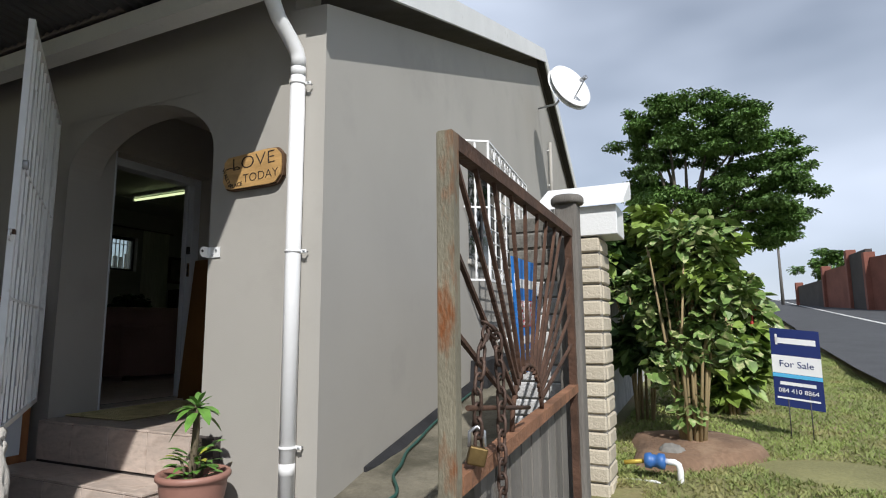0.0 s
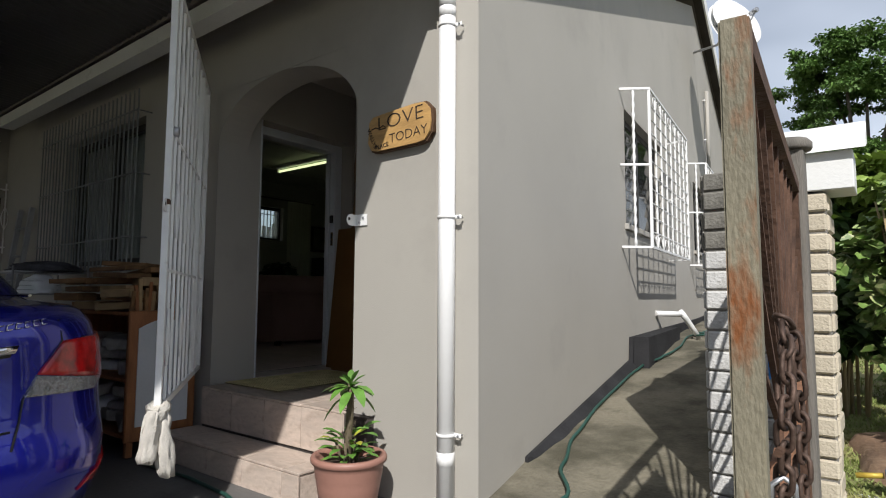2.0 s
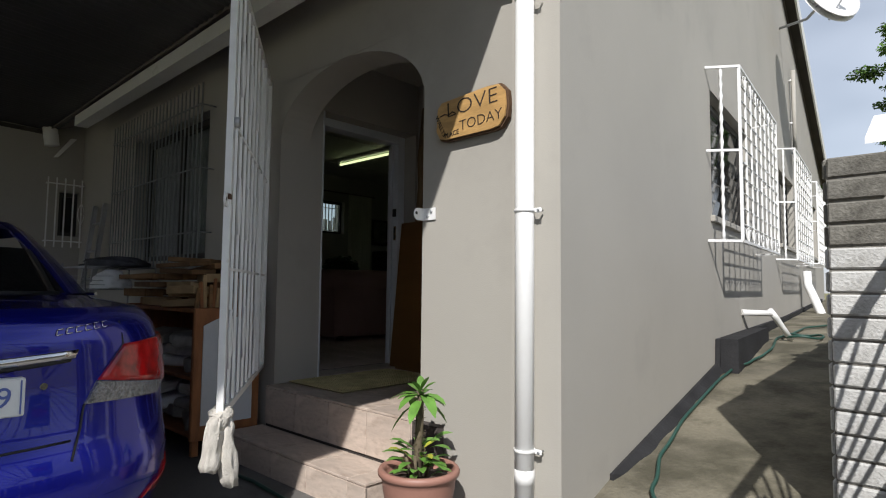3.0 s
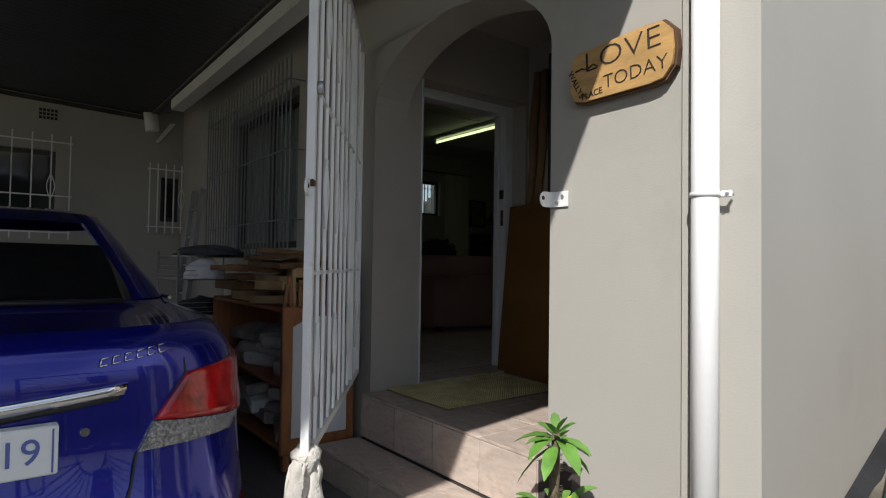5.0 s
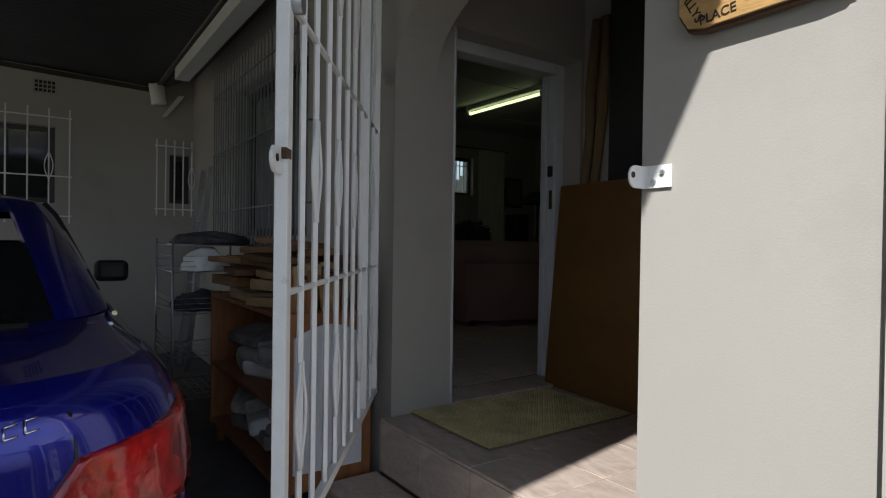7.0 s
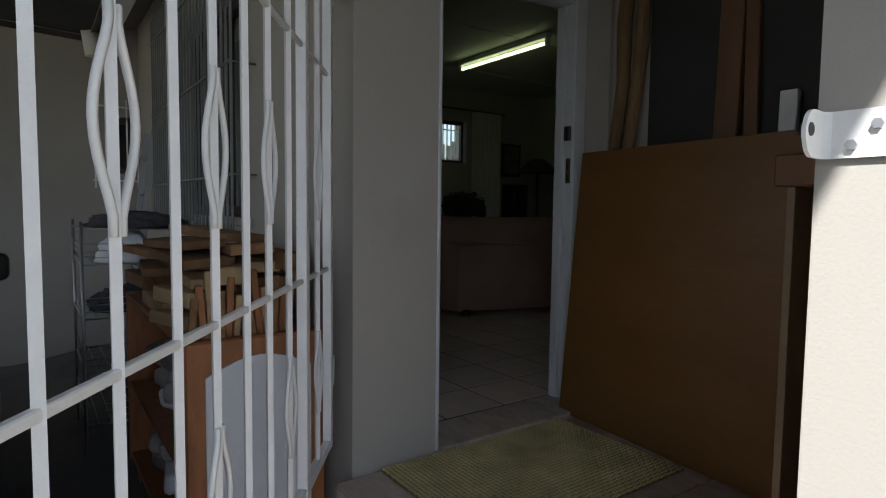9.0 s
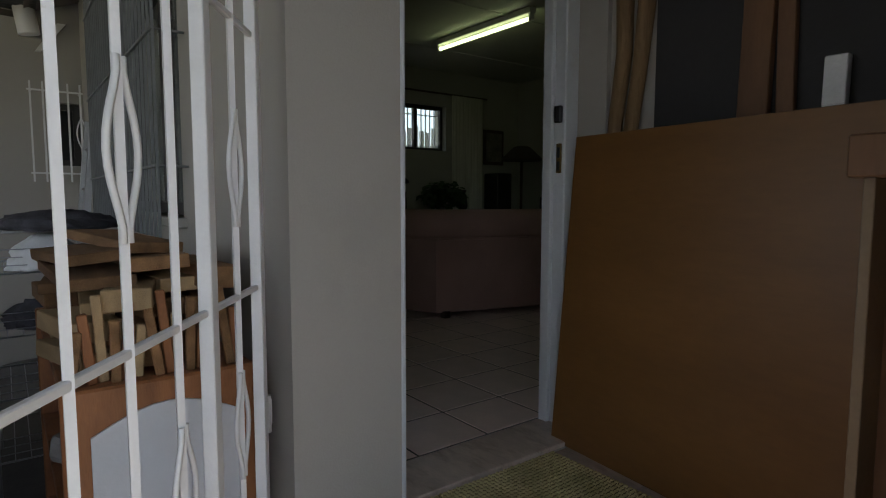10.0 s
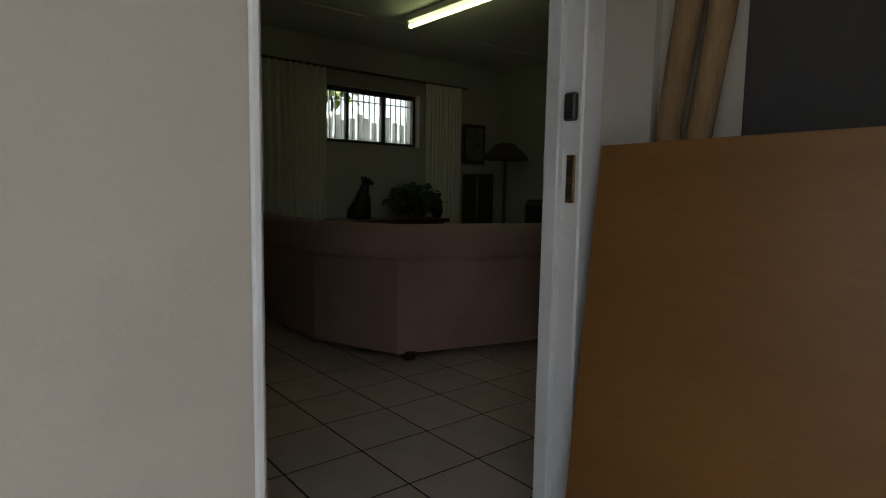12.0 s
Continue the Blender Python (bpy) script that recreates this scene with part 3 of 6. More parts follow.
bm.faces.new(rows[0]), bm.faces.new(rows[-1][::-1])
bmesh.ops.recalc_face_normals(bm, faces=bm.faces[:])
part("plate", bm, WHITE_METAL, hasp)
mid = line[-4]
part("hole", bar([(mid.x - 0.0062, mid.y, HZ + 0.004), (mid.x + 0.0062, mid.y, HZ + 0.004)], 0.0085, 14), BLACK, hasp, "dark padlock hole")
for x, z in ((-2.565, 1.388), (-2.538, 1.412)):
    part("bolt", bar([(x, 2.393, z), (x, 2.384, z)], 0.007, 6), STEEL, hasp)

# pot plant
pot = thing("flower_pot", "terracotta plastic flower pot beside the steps", "pot", (-2.33, 2.12, 0.0))
PC = (-2.33, 2.12, -0.01)
part("pot_body", lathe([(0.105, 0), (0.115, 0.005), (0.145, 0.17), (0.150, 0.20), (0.152, 0.205), (0.155, 0.24), (0.163, 0.262), (0.172, 0.266), (0.174, 0.28), (0.168, 0.292), (0.150, 0.292), (0.145, 0.27), (0.143, 0.235)], PC), TERRA, pot)
part("soil", lathe([(0.142, 0.20), (0.142, 0.245), (0.08, 0.252), (0.01, 0.254)], PC), SOIL, pot, "dark potting soil")


def leaf(bm, base, out_dir, length, width, droop=0.25, fold=0.15):
    base, d = Vector(base), Vector(out_dir).normalized()
    side = d.cross(Vector((0, 0, 1)))
    side = side.normalized() if side.length > 1e-3 else Vector((1, 0, 0))
    up = side.cross(d)
    rows = []
    for t, w in ((0, 0.12), (0.25, 0.7), (0.55, 1.0), (0.82, 0.75), (1.0, 0.06)):
        c = base + d * length * t - Vector((0, 0, 1)) * droop * length * t * t
        rows.append([bm.verts.new(c + side * s * width * w / 2 + up * abs(s) * fold * width * w) for s in (-1, 0, 1)])
    for a, b in zip(rows, rows[1:]):
        for k in (0, 1):
            f = bm.faces.new((a[k], a[k + 1], b[k + 1], b[k]))
            f.smooth = True


plant = thing("pot_plant", "green crown-of-thorns plant with a thorny stem in the pot", "plant", (-2.33, 2.12, 0.24))
top = Vector((-2.325, 2.12, 0.60))
bm = tube(bmesh.new(), [(-2.33, 2.12, 0.23), (-2.335, 2.118, 0.35), (-2.328, 2.12, 0.48), top], [0.013, 0.017, 0.017, 0.013], 10)
rnd = random.Random(4)
for i in range(130):
    z = 0.26 + 0.33 * rnd.random()
    a = rnd.random() * 6.283
    p = Vector((-2.33 + 0.015 * math.cos(a), 2.12 + 0.015 * math.sin(a), z))
    tube(bm, [p, p + Vector((0.016 * math.cos(a), 0.016 * math.sin(a), 0.004))], [0.0016, 0.0003], 4)
part("stem", bm, THORN, plant, "brown thorny stem")
for i in range(13):
    a = i * 2.4
    bm = bmesh.new()
    leaf(bm, top - Vector((0, 0, 0.004 * i)), (math.cos(a), math.sin(a), 1.5 - 0.15 * i), 0.085 + 0.004 * i, 0.032 + 0.0015 * i, 0.1 + 0.05 * i)
    part("leaf", bm, LEAF, plant)
for i, (a, l, w, m) in enumerate(((3.6, 0.15, 0.062, LEAF), (5.9, 0.16, 0.055, LEAF), (0.2, 0.13, 0.05, LEAF), (4.6, 0.12, 0.05, LEAF))):
    bm = bmesh.new()
    leaf(bm, top - Vector((0, 0, 0.02)), (math.cos(a), math.sin(a), 0.25), l, w, 0.45 + 0.2 * (i % 2))
    part("leaf", bm, m, plant)
for i in range(42):
    a, r = rnd.random() * 6.283, 0.03 + 0.10 * rnd.random()
    z = 0.25 + 0.13 * rnd.random()
    bm = bmesh.new()
    leaf(bm, (-2.33 + r * 0.5 * math.cos(a), 2.12 + r * 0.5 * math.sin(a), z), (math.cos(a), math.sin(a), 0.3 + 0.6 * rnd.random()), 0.07 + 0.06 * rnd.random(), 0.03 + 0.015 * rnd.random(), 0.35)
    part("leaf", bm, LEAF_YELLOW if i in (5, 17, 30) else LEAF, plant)
for a in (4.0, 5.2, 0.4, 2.0):
    part("side_stem", bar([(-2.33 + 0.03 * math.cos(a), 2.12 + 0.03 * math.sin(a), 0.24), (-2.33 + 0.06 * math.cos(a), 2.12 + 0.06 * math.sin(a), 0.34)], 0.007, 6), THORN, plant)

# security gate, swung open
GH, GD = Vector((-4.067, 2.372, 0)), Vector((1.207, -0.859, 0)).normalized()
GN = Vector((-GD.y, GD.x, 0))


def gp(u, z, off=0.0):
    p = GH + GD * u + GN * off
    return (p.x, p.y, z)


GB, GT, GL = 0.51, 2.40, 1.59
gate = thing("security_gate", "white steel security gate standing open, with twisted-bar ovals", "gate", gp(0.0, 0.4))


def flat_bar(u0, u1, z0, z1, t):
    """A rectangular tube lying in the gate's plane."""
    bm = bmesh.new()
    lo = [gp(u0, z0, -t), gp(u1, z0, -t), gp(u1, z0, t), gp(u0, z0, t)]
    a, b = [bm.verts.new(p) for p in lo], [bm.verts.new((p[0], p[1], z1)) for p in lo]
    bm.faces.new(a[::-1]), bm.faces.new(b)
    for i in range(4):
        j = (i + 1) % 4
        bm.faces.new((a[i], a[j], b[j], b[i]))
    bmesh.ops.recalc_face_normals(bm, faces=bm.faces[:])
    bmesh.ops.bevel(bm, geom=bm.edges[:], offset=0.002, segments=1, affect='EDGES')
    return bm


stile = part("stile", flat_bar(GL - 0.034, GL, GB, GT, 0.014), WHITE_METAL, gate)
part("stile", flat_bar(0.06, 0.092, GB, GT, 0.014), WHITE_METAL, gate)
part("stile", flat_bar(0.39, 0.424, GB, GT, 0.014), WHITE_METAL, gate)
for z in (GB, 1.10, 1.715, GT - 0.03):
    edge = z in (GB, GT - 0.03)
    part("rail", flat_bar(0.092, GL - 0.034, z, z + (0.03 if edge else 0.014), 0.012 if edge else 0.006), WHITE_METAL, gate)


def oval(u, z0, z1, bulge):
    bm = bmesh.new()
    for s in (-1, 1):
        pts = [gp(u + s * (0.009 + bulge * math.sin(math.pi * max(0, min(1, (k - 1) / 10))) ** 1.3), z0 + (z1 - z0) * k / 12, 0.004) for k in range(13)]
        tube(bm, pts, 0.0055, 6)
    return bm


for u, hi, lo in ((1.423, 0, 1), (1.291, 1, 0), (1.141, 0, 0), (1.003, 1, 1), (0.853, 0, 0), (0.711, 1, 0), (0.55, 0, 1), (0.234, 1, 1)):
    part("bar", bar([gp(u, GB + 0.02), gp(u, GT - 0.02)], 0.0062, square=True), WHITE_METAL, gate)
    if hi:
        part("oval", oval(u, 1.265, 1.525, 0.034), WHITE_METAL, gate)
        part("oval", oval(u, 1.90, 2.16, 0.034), WHITE_METAL, gate)
    if lo:
        part("oval", oval(u, 0.685, 0.935, 0.034), WHITE_METAL, gate)
bm = bmesh.new()
pl = [(GL - 0.002, 1.406)] + [(GL + 0.038 + 0.027 * math.sin(q), 1.379 + 0.027 * math.cos(q)) for q in [math.pi * k / 8 for k in range(9)]] + [(GL - 0.002, 1.352)]
a, b = [bm.verts.new(gp(u, z, -0.004)) for u, z in pl], [bm.verts.new(gp(u, z, 0.004)) for u, z in pl]
bm.faces.new(a), bm.faces.new(b[::-1])
for i in range(len(pl)):
    j = (i + 1) % len(pl)
    bm.faces.new((a[i], a[j], b[j], b[i]))
bmesh.ops.recalc_face_normals(bm, faces=bm.faces[:])
lp = part("latch_plate", bm, WHITE_METAL, gate)
part("latch_hole", bar([gp(GL + 0.041, 1.381, -0.006), gp(GL + 0.041, 1.381, 0.006)], 0.008, 12), BLACK, lp, "dark padlock hole")
part("rust_patch", flat_bar(GL - 0.025, GL + 0.012, 1.384, 1.4065, 0.0150), RUST_DEEP, lp, "patch of bare rust")
part("pulley", bar([gp(GL - 0.03, 1.71, 0.01), gp(GL - 0.03, 1.71, 0.035)], 0.022, 16), STEEL, gate, "round steel latch button")
for z in (0.755, 2.0):
    h = part("hinge", flat_bar(0.0, 0.06, z - 0.035, z + 0.035, 0.008), WHITE_METAL, gate)
    part("hinge_pin", bar([gp(0.02, z - 0.05), gp(0.02, z + 0.05)], 0.011, 10), WHITE_METAL, h)
# rag knotted round the free foot of the gate
bm = bmesh.new()
for k, (du, dv, z0, z1, r) in enumerate(((-0.02, 0.028, 0.24, 0.51, 0.030), (0.02, -0.022, 0.31, 0.52, 0.028), (-0.035, -0.02, 0.35, 0.51, 0.022), (0.0, 0.0, 0.47, 0.545, 0.036))):
    pts, rad = [], []
    for i in range(9):
        t = i / 8
        z = z1 + (z0 - z1) * t
        pts.append(gp(GL - 0.017 + du * (0.6 + 0.8 * t) + 0.008 * math.sin(5 * t + k), z, dv * (0.6 + 0.9 * t)))
        rad.append(r * (0.75 + 0.4 * math.sin(2.2 * t + 0.4 * k)) * (0.85 if i in (0, 8) else 1))
    tube(bm, pts, rad, 26)
for v in bm.verts:
    v.co += Vector(noise.noise_vector(Vector((v.co.x * 75, v.co.y * 75, v.co.z * 8)))) * 0.017 + Vector(noise.noise_vector(v.co * 45)) * 0.005
solo("rag", bm, RAG, "pale grey rag knotted round the foot of the security gate", "rag")

# ---- car: blue saloon, nose to the wing wall ----
CX, CY, CZ = -2.66, 0.505, -0.08
LEVELS = [(0.20, 0.22, 4.10, 0.76), (0.27, 0.05, 4.28, 0.82), (0.40, 0.0, 4.36, 0.845), (0.52, 0.0, 4.37, 0.85), (0.60, 0.035, 4.36, 0.85), (0.68, 0.06, 4.33, 0.85),
          (0.80, 0.075, 4.2, 0.848), (0.90, 0.075, 3.9, 0.835), (0.97, 0.08, 3.5, 0.81), (1.015, 0.11, 3.3, 0.78), (1.035, 0.16, 3.22, 0.76)]
CABIN = [(1.035, 0.16, 3.22, 0.76), (1.055, 0.62, 3.10, 0.735), (1.075, 0.70, 3.05, 0.725), (1.16, 0.84, 2.88, 0.69), (1.28, 1.05, 2.62, 0.635), (1.38, 1.28, 2.40, 0.585), (1.43, 1.45, 2.22, 0.545), (1.458, 1.65, 2.05, 0.46), (1.468, 1.80, 1.92, 0.25)]
REAR = [(0.0, 0.0), (0.2, 0.004), (0.4, 0.018), (0.56, 0.042), (0.70, 0.08), (0.80, 0.125), (0.88, 0.18), (0.94, 0.255), (0.98, 0.35), (1.0, 0.50)]


def outline(xr, xf, w, soft):
    k = min(1.0, (xf - xr) / 1.2)
    half = [(xr + o * k * soft, f * w) for f, o in REAR]
    half += [(xr + (xf - xr) * t, w) for t in (0.3, 0.45, 0.6, 0.75)] if xf - xr > 1.3 else []
    half += [(xf - o * k * 1.1, f * w) for f, o in REAR[::-1]]
    return half + [(x, -y) for x, y in half[-2:0:-1]]


def car_pt(x, y, z):
    return Vector((CX - x, CY + y, CZ + z))


def loft(levels, cap_low=False, cap_high=False, soft=1.0):
    bm = bmesh.new()
    rings = [[bm.verts.new(car_pt(x, y, z)) for x, y in outline(xr, xf, w, soft)] for z, xr, xf, w in levels]
    for a, b in zip(rings, rings[1:]):
        if len(a) == len(b):
            for k in range(len(a)):
                f = bm.faces.new((a[k], a[(k + 1) % len(a)], b[(k + 1) % len(a)], b[k]))
                f.smooth = True
    if cap_low:
        bm.faces.new(rings[0])
    if cap_high:
        bm.faces.new(rings[-1])
    bmesh.ops.recalc_face_normals(bm, faces=bm.faces[:])
    return bm


def level_at(z, levels):
    for a, b in zip(levels, levels[1:]):
        if a[0] <= z <= b[0]:
            t = (z - a[0]) / (b[0] - a[0])
            return [a[i] + (b[i] - a[i]) * t for i in range(4)]
    return levels[-1]


def skin(f, z, lift=0.004, side=1):
    """A point of the tail's surface: f runs from the middle (0) round the corner (1 and more) along the flank."""
    _, xr, xf, w = level_at(z, LEVELS)
    if f >= 1:
        return car_pt(xr + 0.50 + (f - 1), side * (w + lift), z)
    for (f0, o0), (f1, o1) in zip(REAR, REAR[1:]):
        if f0 <= f <= f1:
            t = (f - f0) / (f1 - f0)
            tang = Vector((o1 - o0, (f1 - f0) * w)).normalized()
            return car_pt(xr + o0 + (o1 - o0) * t - lift * tang.y, side * (f * w + lift * tang.x), z)


def patch(corners, lift, side=1, nu=12, nv=8, thick=0.004):
    """A curved piece of skin between four (f, z) corners: low inner, low outer, high outer, high inner."""
    bm = bmesh.new()
    g = []
    for l in (lift, lift - thick - 0.012):
        rows = []
        for j in range(nv + 1):
            v = j / nv
            row = []
            for i in range(nu + 1):
                u = i / nu
                f = (1 - v) * ((1 - u) * corners[0][0] + u * corners[1][0]) + v * ((1 - u) * corners[3][0] + u * corners[2][0])
                z = (1 - v) * ((1 - u) * corners[0][1] + u * corners[1][1]) + v * ((1 - u) * corners[3][1] + u * corners[2][1])
                row.append(bm.verts.new(skin(f, z, l, side)))
            rows.append(row)
        g.append(rows)
    for rows in g:
        for j in range(nv):
            for i in range(nu):
                bm.faces.new((rows[j][i], rows[j][i + 1], rows[j + 1][i + 1], rows[j + 1][i])).smooth = True
    rim = lambda r: [*r[0], *[q[-1] for q in r[1:]], *r[-1][-2::-1], *[q[0] for q in r[-2:0:-1]]]
    p, q = rim(g[0]), rim(g[1])
    for i in range(len(p)):
        j = (i + 1) % len(p)
        bm.faces.new((p[i], p[j], q[j], q[i]))
    bmesh.ops.recalc_face_normals(bm, faces=bm.faces[:])
    return bm


car = thing("car", "shiny metallic blue saloon car parked under the carport", "car", (CX - 2.2, CY, CZ))
part("body", loft(LEVELS, cap_low=True), CAR_BLUE, car)
part("boot_deck", loft(CABIN[:3]), CAR_BLUE, car)
part("glasshouse", loft(CABIN[2:6]), CAR_GLASS, car, "dark tinted car glass")
part("roof", loft(CABIN[5:], cap_high=True), CAR_BLUE, car)
# pillars over the glass
for s in (1, -1):
    part("pillar", bar([car_pt(xr + (xf - xr) * 0.48, s * w, z) for z, xr, xf, w in CABIN[2:7]], 0.02, 8), BLACK, car)
    # broad rear quarter wrapping the corner of the cabin
    bm = bmesh.new()
    rows = []
    for z, xr, xf, w in CABIN[2:7]:
        k = min(1.0, (xf - xr) / 1.2)
        prof = [(xr + o * k - 0.006, fr * w + 0.006) for fr, o in REAR if fr >= 0.80]
        rows.append([bm.verts.new(car_pt(x, s * y, z)) for x, y in prof] + [bm.verts.new(car_pt(x + 0.01, s * (y - 0.02), z)) for x, y in prof[::-1]])
    for a, b in zip(rows, rows[1:]):
        for q in range(len(a)):
            bm.faces.new((a[q], a[(q + 1) % len(a)], b[(q + 1) % len(a)], b[q])).smooth = True
    bmesh.ops.recalc_face_normals(bm, faces=bm.faces[:])
    part("quarter_panel", bm, CAR_BLUE, car)
    part("window_trim", bar([car_pt(0.95, s * 0.728, 1.072), car_pt(1.9, s * 0.728, 1.075), car_pt(2.9, s * 0.70, 1.075)], 0.008, 6), CHROME, car)
part("rear_window_seal", bar([car_pt(0.70 - 0.004, -0.52, 1.078), car_pt(0.672, 0, 1.078), car_pt(0.70 - 0.004, 0.52, 1.078)], 0.010, 6), BLACK, car)
for s in (1, -1):
    lamp = part("tail_lamp", patch([(0.605, 0.790), (0.965, 0.742), (1.01, 0.925), (0.72, 0.905)], 0.012, s), RED_LENS, car, "red tail lamp lens")
    part("reverse_lens", patch([(0.55, 0.718), (0.87, 0.708), (0.92, 0.747), (0.60, 0.788)], 0.014, s), CLEAR_LENS, lamp, "clear faceted lens")
    part("reflector", patch([(0.80, 0.345), (1.0, 0.40), (1.0, 0.455), (0.84, 0.385)], 0.008, s, 8, 3), RED_LENS, car, "red bumper reflector")
    part("boot_seam", bar([skin(f, z, 0.001, s) for f, z in ((0.50, 0.55), (0.535, 0.64), (0.55, 0.71), (0.72, 0.905), (0.735, 0.985))], 0.004, 6), BLACK, car)
    part("mirror", turned(boxed(-0.05, 0.05, -0.085, 0.085, -0.06, 0.06, 0.03, 3), Matrix.Translation(car_pt(2.78, s * 0.875, 1.11))), BLACK, car)
part("bumper_seam", bar([skin(abs(f), 0.60 + 0.02 * abs(f), 0.001, 1 if f >= 0 else -1) for f in [-0.5 + 0.1 * i for i in range(11)]], 0.004, 6), BLACK, car)
strip = part("chrome_strip", patch([(0.0, 0.840), (0.515, 0.872), (0.53, 0.900), (0.0, 0.872)], 0.014, 1, 10, 2), CHROME, car, "chrome strip above the number plate")
part("chrome_strip", patch([(0.0, 0.840), (0.515, 0.872), (0.53, 0.900), (0.0, 0.872)], 0.014, -1, 10, 2), CHROME, car)
part("number_plate_recess", patch([(0.0, 0.822), (0.50, 0.860), (0.505, 0.872), (0.0, 0.842)], 0.010, 1, 10, 2), BLACK, car)
part("lock", bar([skin(0.41, 0.79, -0.004), skin(0.41, 0.79, 0.006)], 0.011, 12), CHROME, car)
# model badge, as plain chrome strokes
for i in range(6):
    f0 = 0.462 + 0.037 * i
    z0 = 0.948 + 0.004 * i
    for dz, shift in ((0.0, 0.0), (0.018, 0.007)):
        part("badge_stroke", bar([skin(f0 + shift, z0 + dz, 0.004), skin(f0 + shift + 0.024, z0 + 0.003 + dz, 0.004)], 0.002, 6), CHROME, car)
    part("badge_stroke", bar([skin(f0, z0, 0.004), skin(f0 + 0.008, z0 + 0.019, 0.004)], 0.002, 6), CHROME, car)
plate = part("number_plate", boxed(CX - 0.075, CX - 0.035, CY - 0.24, CY + 0.29, CZ + 0.715, CZ + 0.830, 0.004), PLATE_WHITE, car, "white number plate with blue figures")
BACK = Matrix(((0, 0, 1, 0), (1, 0, 0, 0), (0, 1, 0, 0), (0, 0, 0, 1)))
words("19", 0.085, Matrix.Translation((CX - 0.034, CY + 0.215, CZ + 0.772)) @ BACK, PLATE_BLUE, plate, "plate_figures")
part("plate_border", prism(bmesh.new(), [(CY + 0.281, CZ + 0.722), (CY + 0.281, CZ + 0.823), (CY + 0.277, CZ + 0.823), (CY + 0.277, CZ + 0.722)], "x", CX - 0.035, CX - 0.0325), PLATE_BLUE, plate)
for x in (0.86, 3.42):
    for s in (1, -1):
        wheel = part("wheel", turned(lathe([(0.12, -0.085), (0.28, -0.095), (0.305, -0.06), (0.31, 0), (0.305, 0.06), (0.28, 0.095), (0.12, 0.085)], (0, 0, 0), 36),
                     Matrix.Translation(car_pt(x, s * 0.77, 0.31)) @ Matrix.Rotation(radians(90), 4, 'X')), RUBBER, car, "black tyre")
        part("rim", turned(lathe([(0.20, -0.02), (0.195, 0.0), (0.12, 0.012), (0.03, 0.02)], (0, 0, 0), 30),
             Matrix.Translation(car_pt(x, s * 0.865, 0.31)) @ Matrix.Rotation(radians(-90 * s), 4, 'X')), STEEL, wheel, "silver wheel rim")

# ---- along the carport wall ----
# cupboard with an arched white door panel on its end, timber offcuts on top
cup = thing("cupboard", "orange-stained cupboard with a white arched end panel and paper-stuffed shelves", "cupboard", (-4.6, 2.12, 0))
end = part("end_frame", boxed(-4.085, -4.05, 1.90, 2.34, 0.10, 0.90, 0.006), ORANGE_WOOD, cup)
pa = [(1.955, 0.19), (2.285, 0.19), (2.285, 0.79)] + [(2.285 - 0.33 * i / 10, 0.79 + 0.055 * math.sin(math.pi * i / 10)) for i in range(1, 10)] + [(1.955, 0.79)]
part("end_panel", prism(bmesh.new(), pa, "x", -4.052, -4.042), PANEL_WHITE, end, "white arched panel")
part("end_frame", boxed(-5.32, -5.285, 1.90, 2.34, 0.10, 0.90, 0.005), ORANGE_WOOD, cup)
for z in (0.12, 0.46, 0.87):
    part("shelf", boxed(-5.285, -4.085, 1.905, 2.34, z, z + 0.022, 0.003), ORANGE_WOOD, cup)
part("backing", boxed(-5.285, -4.085, 2.33, 2.342, 0.14, 0.87), ORANGE_WOOD, cup)
for x in (-5.28, -4.13):
    for y in (1.93, 2.29):
        part("foot", boxed(x, x + 0.04, y, y + 0.04, 0.0, 0.10, 0.003), ORANGE_WOOD, cup)
rnd = random.Random(11)


def slab_piece(cx, cy, cz, lx, ly, lz, rz, rx=0.0, ry=0.0):
    bm = boxed(-lx / 2, lx / 2, -ly / 2, ly / 2, -lz / 2, lz / 2, 0.003)
    return turned(bm, Matrix.Translation((cx, cy, cz)) @ Euler((radians(rx), radians(ry), radians(rz))).to_matrix().to_4x4())


for i in range(26):
    row, k = divmod(i, 7)
    lx, ly, lz = 0.28 + 0.30 * rnd.random(), 0.07 + 0.06 * rnd.random(), 0.03 + 0.025 * rnd.random()
    solo("timber_offcut", slab_piece(-4.32 - 0.92 * rnd.random(), 1.97 + 0.052 * k, 0.925 + 0.058 * row, lx, ly, lz, rnd.uniform(-9, 9)), PALE_WOOD if i % 5 == 0 else RAW_WOOD,
         "rough brown timber offcut stacked on the cupboard", "wood", "timber offcuts on the cupboard")
ENDS = ((-4.34, 1.955, 0.922, 0.36, 0.085, 0.045, 12), (-4.31, 1.965, 1.005, 0.30, 0.12, 0.05, 10), (-4.37, 2.10, 0.96, 0.40, 0.07, 0.11, -4), (-4.30, 2.20, 0.94, 0.26, 0.05, 0.09, 6), (-4.38, 2.27, 0.98, 0.42, 0.05, 0.16, -8),
        (-4.26, 2.085, 1.085, 0.30, 0.11, 0.055, -14), (-4.40, 1.99, 1.13, 0.44, 0.16, 0.03, 4), (-4.38, 2.16, 1.155, 0.46, 0.14, 0.035, -7), (-4.45, 1.98, 1.175, 0.40, 0.14, 0.028, 9), (-4.34, 2.27, 1.12, 0.36, 0.10, 0.06, 5), (-4.50, 2.10, 1.205, 0.42, 0.15, 0.03, 15))
